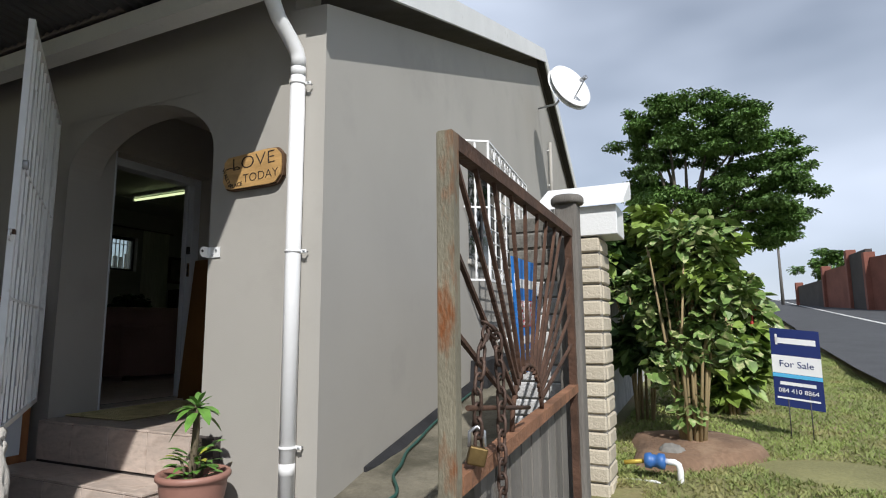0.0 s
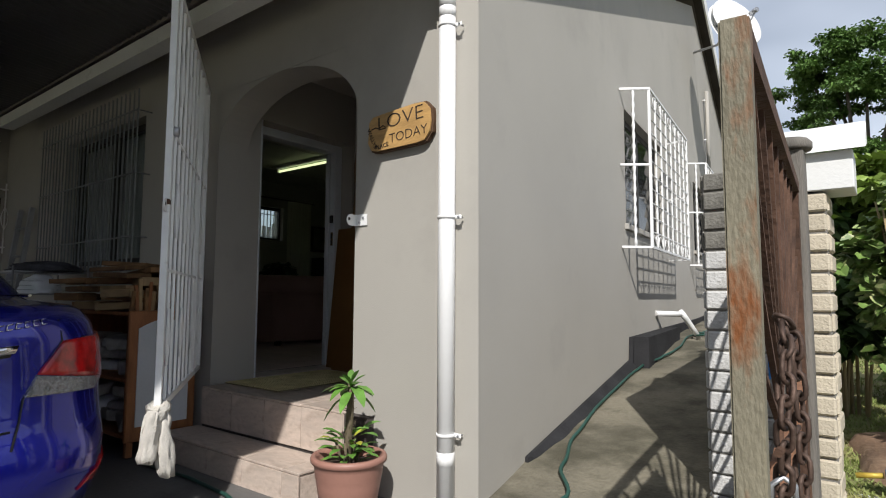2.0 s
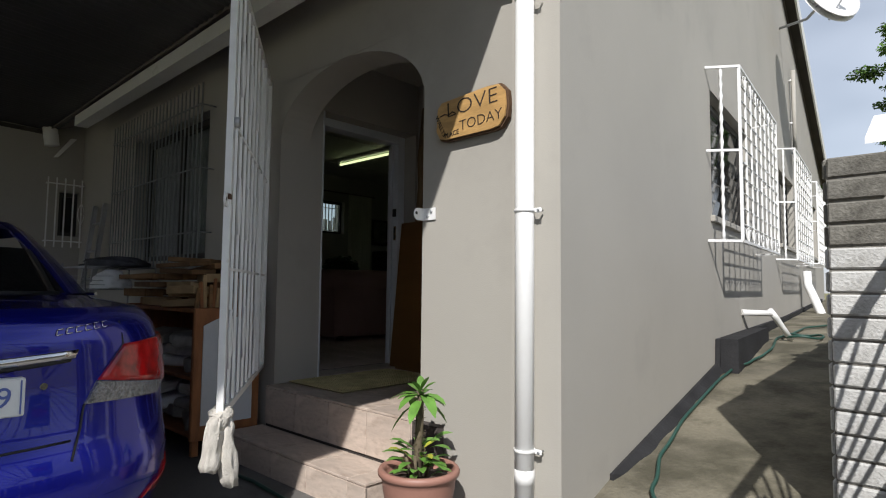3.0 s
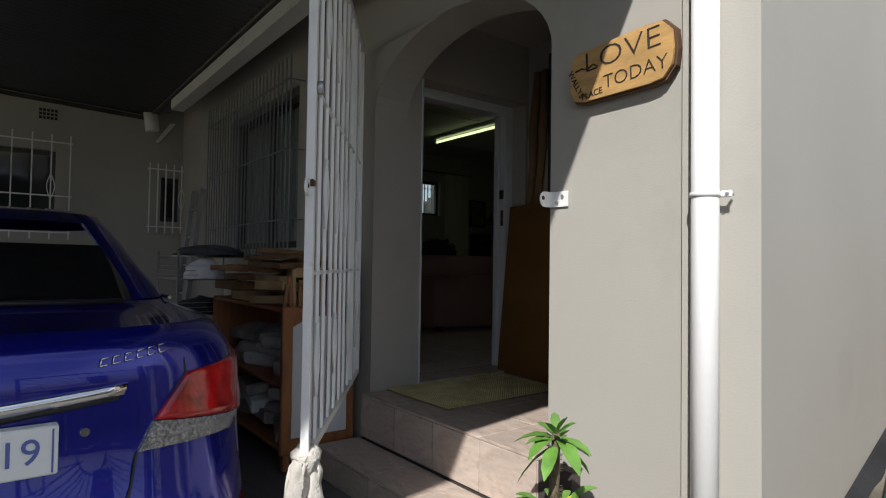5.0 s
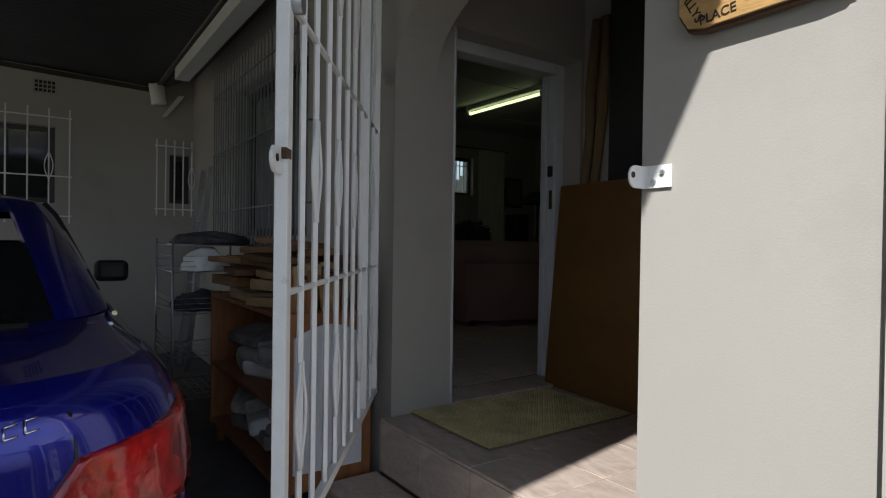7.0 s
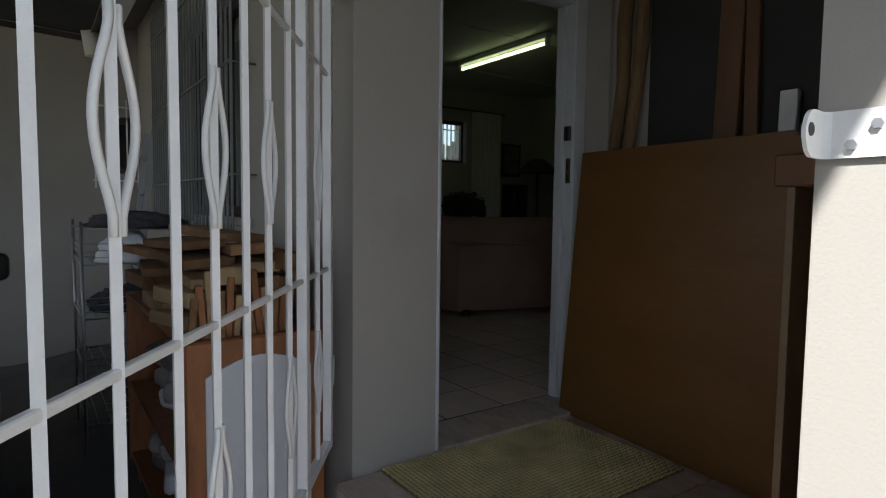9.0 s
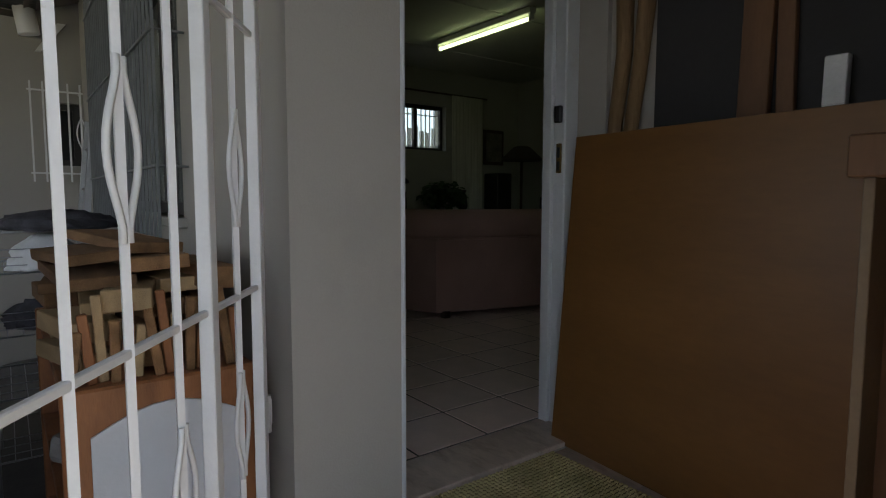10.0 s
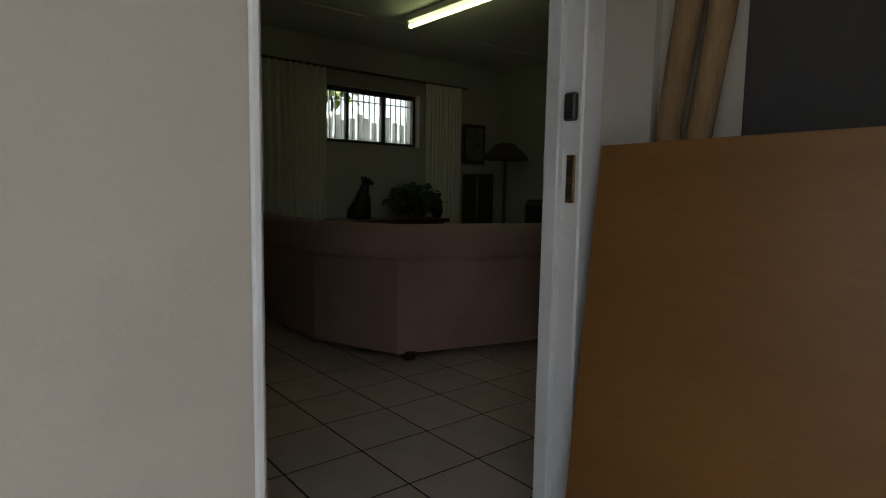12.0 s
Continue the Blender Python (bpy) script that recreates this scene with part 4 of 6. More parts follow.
for i, (x, y, z, lx, ly, lz, rz) in enumerate(ENDS):
    solo("timber_offcut", slab_piece(x, y, z, lx, ly, lz, rz, (i * 37) % 9 - 4, (i * 23) % 7 - 3), PALE_WOOD if i in (0, 1, 5) else RAW_WOOD,
         "short sawn timber block in the stack on the cupboard", "wood", "timber offcuts on the cupboard")
for i in range(14):
    tall = 0.13 + 0.08 * ((i * 7) % 5) / 4
    solo("firewood_stick", slab_piece(-4.105 - 0.012 * (i % 3), 1.935 + 0.028 * i, 0.893 + tall / 2, 0.018, 0.022, tall, 0, (i * 31) % 17 - 8, (i * 13) % 7 - 3), (RAW_WOOD, PALE_WOOD, ORANGE_WOOD)[i * 5 % 3],
         "thin sawn firewood stick standing at the end of the stack", "wood", "firewood sticks on the cupboard")
for i in range(16):
    bm = boxed(-0.16, 0.16, -0.11, 0.11, -0.035, 0.035, 0.02, 2)
    for v in bm.verts:
        v.co += Vector(noise.noise_vector(v.co * 9 + Vector((i, 0, 0)))) * 0.03
    z = (0.19 if i < 8 else 0.53) + 0.075 * (i % 3)
    turned(bm, Matrix.Translation((-4.25 - 0.115 * (i % 8), 2.06 + 0.05 * rnd.random(), z)) @ Matrix.Rotation(rnd.uniform(-0.6, 0.6), 4, 'Z') @ Matrix.Rotation(rnd.uniform(-0.25, 0.25), 4, 'X'))
    solo("old_newspaper", bm, BAG_WHITE if i in (4, 12) else PAPER, "crumpled old newspaper wad on the cupboard shelf", "paper", "newspaper wads")

# wire trolley with cloths and a white sack
rack = thing("wire_trolley", "grey wire storage trolley loaded with cloths beside the cupboard", "trolley", (-5.95, 2.05, 0))
RX0, RX1, RY0, RY1 = -6.35, -5.70, 1.75, 2.28
for x in (RX0, RX1):
    for y in (RY0, RY1):
        part("post", bar([(x, y, 0.0), (x, y, 1.22)], 0.008, 8), STEEL, rack)
for z in (0.16, 0.44, 0.72, 1.0, 1.18):
    b = part("basket", bar([(RX0, RY0, z), (RX1, RY0, z), (RX1, RY1, z), (RX0, RY1, z), (RX0, RY0, z)], 0.006, 6), STEEL, rack)
    for i in range(1, 9):
        y = RY0 + (RY1 - RY0) * i / 9
        part("wire", bar([(RX0, y, z), (RX1, y, z)], 0.0025, 5), STEEL, b)
    for dz in (0.035, 0.07, 0.105):
        if z < 1.1:
            part("wire", bar([(RX0, RY0, z + dz), (RX1, RY0, z + dz), (RX1, RY1, z + dz)], 0.0025, 5), STEEL, b)


def heap(cx, cy, cz, sx, sy, sz, seed, amp=0.05, n=20):
    """A soft folded lump that rests on its flat base."""
    bm = bmesh.new()
    bmesh.ops.create_icosphere(bm, subdivisions=4, radius=1.0)
    for v in bm.verts:
        c = v.co.copy()
        k = 1 + amp * 6 * noise.noise(c * 2.2 + Vector((seed, 0, 0))) + amp * 3 * noise.noise(c * 6 + Vector((0, seed, 0)))
        v.co = Vector((cx + c.x * sx * k, cy + c.y * sy * k, cz + max(-0.2, c.z * k) * sz + 0.2 * sz))
    for f in bm.faces:
        f.smooth = True
    return bm


solo("folded_cloth", heap(-5.92, 2.03, 1.185, 0.32, 0.24, 0.07, 3), CLOTH_DARK, "dark patterned cloth folded on top of the wire trolley", "cloth")
solo("folded_cloth", heap(-6.0, 2.0, 0.725, 0.24, 0.2, 0.10, 9), CLOTH_DARK, "dark bundle of cloth in the wire trolley", "cloth")
sack = solo("plastic_sack", heap(-5.80, 1.97, 1.006, 0.13, 0.15, 0.13, 5, 0.03), BAG_WHITE, "white printed plastic sack in the wire trolley", "sack")

# ladder leaning in the corner
lad = thing("ladder", "short aluminium ladder with riveted rails leaning in the corner", "ladder", (-7.55, 2.3, 0))
for x in (-7.38, -7.72):
    part("rail", bar([(x, 2.16, 0.0), (x, 2.36, 1.90)], 0.022, square=True), STEEL, lad)
for i in range(6):
    t = (i + 0.7) / 6.4
    part("rung", bar([(-7.72, 2.16 + 0.2 * t, 1.9 * t), (-7.38, 2.16 + 0.2 * t, 1.9 * t)], 0.013, 8), STEEL, lad)

# barred window in the front wall
win = tagged(new("window_1"), "dark wooden window with drawn grey curtain behind grey bars", "window", kind="structure")
for x0, x1, z0, z1 in ((-6.65, -6.59, 1.25, 2.45), (-5.11, -5.05, 1.25, 2.45), (-6.59, -5.11, 1.25, 1.31), (-6.59, -5.11, 2.39, 2.45), (-5.88, -5.82, 1.31, 2.39)):
    part("window_frame", boxed(x0, x1, 2.50, 2.56, z0, z1, 0.004), FRAME_DARK, win)
for x0, x1 in ((-6.59, -5.88), (-5.82, -5.11)):
    p = part("pane", boxed(x0, x1, 2.525, 2.531, 1.31, 2.39), PANE, win)
    p.visible_shadow = False
part("window_sill", boxed(-6.7, -5.0, 2.36, 2.50, 1.21, 1.25, 0.005), PLASTER, win)
bm = bmesh.new()
vs = [[bm.verts.new((-6.62 + 1.55 * i / 120, 2.60 + 0.012 * math.sin(i * 0.9) + 0.006 * math.sin(i * 2.3), z)) for z in (1.22, 2.5)] for i in range(121)]
for a, b in zip(vs, vs[1:]):
    bm.faces.new((a[0], b[0], b[1], a[1])).smooth = True
solo("curtain", bm, CURTAIN_GREY, "grey pleated curtain drawn behind the barred window", "curtain")


GREY_METAL = mat("dull_grey_painted_steel", (0.20, 0.21, 0.215), 0.6, var=0.12, scale=9, grain=120, bump=0.1)


def bars_set(name, label, pts_fn, u0, u1, z0, z1, n, ovals, rails, r=0.006, steel=WHITE_METAL):
    g = thing(name, label, "burglar bars", pts_fn((u0 + u1) / 2, z0, 0), "burglar bars")
    for i in range(n):
        u = u0 + (u1 - u0) * i / (n - 1)
        part("bar", bar([pts_fn(u, z0, 0), pts_fn(u, z1, 0)], r, square=True), steel, g)
        if i in ovals:
            zc = (z0 + z1) / 2
            for s in (-1, 1):
                part("oval", bar([pts_fn(u + s * 0.034 * math.sin(math.pi * k / 10), zc - 0.13 + 0.026 * k, 0.004) for k in range(11)], 0.005, 6), steel, g)
    for z in rails:
        part("rail", bar([pts_fn(u0 - 0.02, z, 0.006), pts_fn(u1 + 0.02, z, 0.006)], r, square=True), steel, g)
        for u in (u0, u1):
            part("stay", bar([pts_fn(u, z, 0), pts_fn(u, z, -0.11)], r, 6), steel, g)
    return g


bars_set("window_bars", "dull grey burglar bars over the carport window", lambda u, z, o: (u, 2.29 - o, z), -6.95, -4.95, 1.18, 2.62, 27, (), (1.45, 1.95, 2.45), 0.005, GREY_METAL)
for k, (a, b, lo, hi, n, ov, rails) in enumerate(((0.10, 1.265, 1.35, 2.444, 8, (3, 6), (1.42, 1.80, 2.36)), (2.03, 2.37, 1.46, 2.26, 5, (4,), (1.53, 2.19)))):
    bars_set("window_bars", "white burglar bars on the wing window", lambda u, z, o: (-8.29 + o, u, z), a, b, lo, hi, n, ov, rails, 0.0065)
    h = (WIN_B1, WIN_B2)[k]
    w = tagged(new("window_%d" % (k + 2)), "dark framed window of the wing behind white bars", "window", kind="structure")
    part("window_frame", boxed(-8.55, -8.50, h[0], h[0] + 0.05, h[2], h[3]), FRAME_DARK, w)
    part("window_frame", boxed(-8.55, -8.50, h[1] - 0.05, h[1], h[2], h[3]), FRAME_DARK, w)
    part("window_frame", boxed(-8.55, -8.50, h[0] + 0.05, h[1] - 0.05, h[2], h[2] + 0.05), FRAME_DARK, w)
    part("window_frame", boxed(-8.55, -8.50, h[0] + 0.05, h[1] - 0.05, h[3] - 0.05, h[3]), FRAME_DARK, w)
    nl = 5
    for i in range(nl):
        z0 = h[2] + 0.05 + (h[3] - h[2] - 0.1) * i / nl
        part("louvre_pane", turned(boxed(-0.003, 0.003, h[0] + 0.05, h[1] - 0.05, 0, (h[3] - h[2] - 0.1) / nl), Matrix.Translation((-8.53, 0, z0)) @ Matrix.Rotation(radians(8), 4, 'Y')), PANE_DARK, w)
vent = thing("air_brick", "grey clay air brick set in the wing wall", "vent", (-8.39, 1.07, 2.6))
part("plate", boxed(-8.40, -8.385, 0.97, 1.165, 2.59, 2.745, 0.003), PLASTER, vent)
for i in range(5):
    for j in range(3):
        part("slot", boxed(-8.386, -8.382, 0.985 + 0.034 * i, 1.010 + 0.034 * i, 2.61 + 0.040 * j, 2.638 + 0.040 * j), BLACK, vent)
setting("wing_gutter", bar([(-8.31, 2.02, 2.83), (-8.31, 2.05, 2.62)], 0.075, 18), WHITE_PVC, "grey gutter outlet pipe at the wing corner", "pipe")

CURTAIN_GREEN = mat("pale_green_curtain", (0.22, 0.42, 0.36), 0.9, var=0.15, scale=4, grain=80, bump=0.2, stretch=(6, 6, 0.5))

# ---- side wall: windows, grilles, dish, pipes (built in the wall's own frame) ----
def sw(x, y, z):
    return CORNER @ Vector((x, y, z))


for i, h in enumerate((WIN_C1, WIN_C2, WIN_C3)):
    w = tagged(new("window_%d" % (i + 4)), "dark framed side window with glass louvres and green curtain", "window", kind="structure")
    mid = (h[0] + h[1]) / 2
    for y0, y1, z0, z1 in ((h[0], h[0] + 0.05, h[2], h[3]), (h[1] - 0.05, h[1], h[2], h[3]), (h[0] + 0.05, h[1] - 0.05, h[2], h[2] + 0.05), (h[0] + 0.05, h[1] - 0.05, h[3] - 0.05, h[3]), (mid - 0.03, mid + 0.03, h[2] + 0.05, h[3] - 0.05)):
        part("window_frame", turned(boxed(-0.14, -0.08, y0, y1, z0, z1, 0.004), CORNER), FRAME_DARK, w)
    n = 6
    hz = (h[3] - h[2] - 0.1) / n
    for a, b in ((h[0] + 0.05, mid - 0.03), (mid + 0.03, h[1] - 0.05)):
        for k in range(n):
            part("louvre_pane", turned(boxed(-0.003, 0.003, a, b, 0, hz * 0.98), CORNER @ Matrix.Translation((-0.11, 0, h[2] + 0.05 + hz * k)) @ Matrix.Rotation(radians(7), 4, 'Y')), PANE_DARK, w)
    part("window_sill", turned(boxed(-0.08, 0.03, h[0] - 0.04, h[1] + 0.04, h[2] - 0.05, h[2], 0.005), CORNER), PLASTER, w)
    # standing curtain cloth
    bm = bmesh.new()
    vs = [[bm.verts.new(sw(-0.19 + 0.012 * math.sin(k * 1.1), h[0] + 0.06 + (h[1] - h[0] - 0.12) * k / 60, z)) for z in (h[2] + 0.02, h[3] - 0.02)] for k in range(61)]
    for a, b in zip(vs, vs[1:]):
        bm.faces.new((a[0], b[0], b[1], a[1])).smooth = True
    solo("curtain", bm, CURTAIN_GREEN if i == 0 else CURTAIN_GREY, "pale green curtain behind the side window" if i == 0 else "grey curtain behind the side window", "curtain")

for i, (y0, y1, z0, z1) in enumerate(((2.60, 4.45, 1.41, 2.74), (6.05, 8.0, 1.43, 2.80), (9.0, 10.6, 1.5, 2.84))):
    g = thing("window_grille", "white projecting wrought-iron grille over the side window", "grille", sw(0.1, (y0 + y1) / 2, z0), "side window grilles")
    X = 0.22
    part("frame", turned(tube(bmesh.new(), [(X, y0, z0), (X, y1, z0), (X, y1, z1), (X, y0, z1), (X, y0, z0)], 0.011, square=True), CORNER), WHITE_METAL, g)
    nv, nh = 8, 11
    for k in range(1, nv):
        y = y0 + (y1 - y0) * k / nv
        part("upright", turned(bar([(X, y, z0), (X, y, z1)], 0.007, square=True), CORNER), WHITE_METAL, g)
    for k in range(1, nh):
        z = z0 + 0.13 + (z1 - z0 - 0.26) * (k - 1) / (nh - 2)
        # twisted square bar
        bm = bmesh.new()
        pts = [(X, y0 + (y1 - y0) * q / 40, z) for q in range(41)]
        tube(bm, pts, [0.0075 if q % 2 else 0.005 for q in range(41)], 5)
        part("twisted_bar", turned(bm, CORNER), WHITE_METAL, g)
    for zz in (z0 + 0.02, z1 - 0.11):
        m = int((y1 - y0) / 0.13)
        for k in range(m):
            yc = y0 + (y1 - y0) * (k + 0.5) / m
            pts = [(X, yc + 0.055 * math.cos(a), zz + 0.045 + 0.042 * math.sin(a)) for a in [math.pi * 2 * q / 12 for q in range(10)]]
            part("scroll", turned(bar(pts, 0.0045, 5), CORNER), WHITE_METAL, g)
    for zz in (z0, (z0 + z1) / 2 + 0.02, z1):
        for y in (y0, y1):
            part("arm", turned(bar([(X, y, zz), (0.0, y - (0.10 if y == y0 else -0.10), zz + 0.005)], 0.009, square=True), CORNER), WHITE_METAL, g)
    bm = bmesh.new()
    tube(bm, [(0.10, y0 - 0.05, z0 + (z1 - z0) * q / 30) for q in range(31)], [0.016 if q % 2 else 0.009 for q in range(31)], 4)
    part("twisted_upright", turned(bm, CORNER), WHITE_METAL, g)

dish = thing("satellite_dish", "white satellite dish on an arm under the gable edge", "satellite dish", sw(0.0, 6.88, 4.69))
dc = sw(0.62, 6.0, 4.60)
aim = Vector((0.75, -0.55, 0.36)).normalized()
bm = bmesh.new()
rings = []
for k in range(9):
    r = 0.40 * k / 8
    rings.append([bm.verts.new((r * 0.9 * math.cos(2 * math.pi * q / 32), r * math.sin(2 * math.pi * q / 32), 0.35 * r * r)) for q in range(32)])
for a, b in zip(rings[1:], rings[2:]):
    for q in range(32):
        bm.faces.new((a[q], a[(q + 1) % 32], b[(q + 1) % 32], b[q])).smooth = True
bm.faces.new(rings[1])
bmesh.ops.delete(bm, geom=rings[0], context='VERTS')
bmesh.ops.solidify(bm, geom=bm.faces[:], thickness=0.012)
turned(bm, Matrix.Translation(dc) @ aim.to_track_quat('Z', 'Y').to_matrix().to_4x4())
part("reflector", bm, WHITE_METAL, dish)
part("mount_arm", bar([sw(0.0, 6.88, 4.69), sw(0.35, 6.6, 4.62), dc - aim * 0.03], 0.018, 8), STEEL, dish)
lnb = dc + aim * 0.42 - Vector((0, 0, 0.12))
part("feed_arm", bar([dc - Vector((0, 0, 0.30)), lnb], 0.011, 8), STEEL, dish)
part("receiver", bar([lnb, lnb - aim * 0.12 + Vector((0, 0, 0.03))], 0.032, 12), STEEL, dish)

gp_pipe = thing("gable_pipe", "thin grey vent pipe bracketed to the gable wall", "pipe", sw(0.05, 7.75, 3.0))
part("pipe", bar([sw(0.06, 7.75, 2.9), sw(0.06, 7.75, 4.35)], 0.03, 10), PLASTER, gp_pipe)
for z in (3.1, 3.55, 4.2):
    part("bracket", bar([sw(0.0, 7.75, z), sw(0.06, 7.75, z)], 0.02, 8), WHITE_METAL, gp_pipe)

waste = thing("waste_pipe", "white plastic waste pipe elbow coming out above the path", "pipe", sw(0.15, 3.5, 0.75))
part("pipe", turned(bar([(0.0, 3.72, 0.845), (0.22, 3.95, 0.835)], 0.027, 12), CORNER), WHITE_PVC, waste)
part("elbow", turned(bar([(0.20, 3.92, 0.862), (0.235, 3.98, 0.80), (0.28, 4.09, 0.70), (0.33, 4.19, 0.59)], [0.030, 0.030, 0.026, 0.026], 12), CORNER), WHITE_PVC, waste)
soil_pipe = thing("soil_pipe", "white soil pipe bend running down into the path", "pipe", sw(0.15, 8.4, 0.7))
part("pipe", turned(bar([(0.10, 8.4, 1.35), (0.11, 8.35, 1.15), (0.20, 8.2, 0.95), (0.30, 8.0, 0.72), (0.34, 7.9, 0.60)], 0.06, 14), CORNER), WHITE_PVC, soil_pipe)

# garden hose along the foot of the wall
HOSE = mat("green_hose", (0.018, 0.065, 0.05), 0.5, var=0.2, bump=0.05)
course = [(0.2, 0.33), (0.5, 0.20), (0.9, 0.125), (1.5, 0.085), (2.25, 0.085), (2.7, 0.11), (3.0, 0.19), (3.3, 0.24), (3.54, 0.26), (4.2, 0.22), (4.6, 0.30), (5.2, 0.34), (5.6, 0.55), (5.7, 0.85)]
pts = []
for (a, p), (b, q) in zip(course, course[1:]):
    for i in range(6):
        k = i / 6
        k = k * k * (3 - 2 * k)
        u = a + (b - a) * i / 6
        pts.append(sw(p + (q - p) * k, u, path_z(u) + 0.012 + 0.03 * max(0, u - 0.3) * (p + (q - p) * k) * 0.3 + 0.012))
lead = [Vector((-1.30, 1.75, 0)), Vector((-1.45, 1.95, 0)), Vector((-1.55, 2.2, 0)), Vector((-1.6, 2.4, 0))]
lead = [Vector((p.x, p.y, ground_z(p.x, p.y) + 0.03)) for p in lead]
solo("garden_hose", bar(lead + pts, 0.0095, 8), HOSE, "dark green garden hose lying along the wall on the path", "hose")
pts = [Vector((-3.9, 1.93, 0.02)), Vector((-3.4, 1.96, 0.015)), Vector((-3.0, 1.93, 0.015)), Vector((-2.7, 1.86, 0.01)), Vector((-2.5, 1.78, 0.0)), Vector((-2.35, 1.62, -0.03))]
solo("garden_hose", bar([(p.x, p.y, ground_z(p.x, p.y) + 0.012) for p in pts], 0.010, 8), HOSE, "dark green hose lying on the slab before the steps", "hose")
pts = [sw(0.42 + 0.16 * math.cos(a), 4.3 + 0.22 * math.sin(a), path_z(4.3) + 0.05 + 0.01 * math.sin(a * 3)) for a in [k * 0.35 for k in range(36)]]
solo("garden_hose", bar(pts, 0.010, 8), HOSE, "coil of dark hose lying on the path", "hose")

# ---- garden gate with rising-sun bars ----
G0, G1 = Vector((-0.50, 1.10, 0)), Vector((-0.62, 2.80, 0))
GLEN = (G1 - G0).length
GU = (G1 - G0).normalized()
GW = Vector((-GU.y, GU.x, 0))


def gg(u, z, off=0.0):
    p = G0 + GU * u + GW * off
    return Vector((p.x, p.y, z + 0.03 * u))


def gbar(u0, u1, z0, z1, t):
    bm = bmesh.new()
    a = [bm.verts.new(gg(u, z0, o)) for u, o in ((u0, -t), (u1, -t), (u1, t), (u0, t))]
    b = [bm.verts.new(gg(u, z1, o)) for u, o in ((u0, -t), (u1, -t), (u1, t), (u0, t))]
    bm.faces.new(a[::-1]), bm.faces.new(b)
    for i in range(4):
        bm.faces.new((a[i], a[(i + 1) % 4], b[(i + 1) % 4], b[i]))
    bmesh.ops.recalc_face_normals(bm, faces=bm.faces[:])
    bmesh.ops.bevel(bm, geom=bm.edges[:], offset=0.003, segments=2, affect='EDGES')
    return bm


ggate = thing("garden_gate", "rusty steel garden gate with rising-sun bars and weathered boards", "gate", gg(GLEN, 0.1))
TOPZ, MIDZ = 1.37, 0.625
part("stile", gbar(0.0, 0.042, -0.05, TOPZ + 0.02, 0.02), RUST, ggate, "rust-streaked square post")
part("top_rail", bar([gg(0.03, TOPZ), gg(GLEN, TOPZ)], 0.019, square=True), RUST_DEEP, ggate)
part("middle_rail", bar([gg(0.05, MIDZ), gg(GLEN, MIDZ)], 0.019, square=True), RUST_ORANGE, ggate, "orange rusted rail")
part("bottom_rail", bar([gg(0.05, 0.02), gg(GLEN, 0.02)], 0.019, square=True), RUST_DEEP, ggate)
part("hinge_stile", bar([gg(GLEN - 0.02, 0.0), gg(GLEN - 0.02, TOPZ)], 0.016, square=True), RUST_DEEP, ggate)
SC = (0.74, MIDZ + 0.02)
fan = [(0.05, 0.95), (0.05, 1.14), (0.07, 1.34), (0.22, 1.355), (0.39, 1.355), (0.58, 1.355), (0.77, 1.355), (0.97, 1.355), (1.15, 1.355), (1.34, 1.355), (1.49, 1.355), (1.66, 1.24), (1.66, 1.10), (1.66, 0.97), (1.66, 0.83)]
for u, z in fan:
    d = Vector((u - SC[0], z - SC[1])).normalized()
    part("ray_bar", bar([gg(SC[0] + d.x * 0.19, SC[1] + d.y * 0.15), gg(u, z)], 0.0055, square=True), RUST_DEEP, ggate)
arcp = [gg(SC[0] + 0.21 * math.cos(math.pi * k / 14), SC[1] + 0.17 * math.sin(math.pi * k / 14)) for k in range(15)]
part("sun_arc", bar(arcp, 0.008, 6), RUST_DEEP, ggate)
part("slide_bolt", bar([gg(0.05, 0.785, -0.03), gg(0.62, 0.70, -0.03)], 0.006, 8), RUST_DEEP, ggate)
for k in range(9):
    u = 0.36 + 0.145 * k
    bm = bmesh.new()
    for a, b in ((-0.068, 0.068),):
        lo = [gg(u + a * 0.93, 0.0, 0.022), gg(u + b * 0.93, 0.0, 0.022), gg(u + b * 0.93, 0.0, 0.040), gg(u + a * 0.93, 0.0, 0.040)]
        vs, vt = [bm.verts.new(p) for p in lo], [bm.verts.new(p + Vector((0, 0, 0.605 + 0.012 * math.sin(k * 2.1)))) for p in lo]
        bm.faces.new(vs[::-1]), bm.faces.new(vt)
        for q in range(4):
            bm.faces.new((vs[q], vs[(q + 1) % 4], vt[(q + 1) % 4], vt[q]))
    bmesh.ops.recalc_face_normals(bm, faces=bm.faces[:])
    part("board", bm, GREY_TIMBER, ggate)

# chain and padlock on the gate
chain = thing("chain", "heavy rusty chain looped over the garden gate bar", "chain", gg(0.2, 0.9, -0.04))


def link(c, d, flip):
    d = d.normalized()
    s = d.cross(Vector((0.3, 1, 0.2)) if flip else Vector((1, -0.3, 0.1))).normalized()
    pts = []
    for k in range(17):
        a = 2 * math.pi * k / 16
        pts.append(c + d * (0.015 * math.cos(a) + 0.008 * (1 if math.cos(a) > 0 else -1) * min(1, abs(math.cos(a)) * 3)) + s * 0.0115 * math.sin(a))
    return bar(pts, 0.0042, 6)


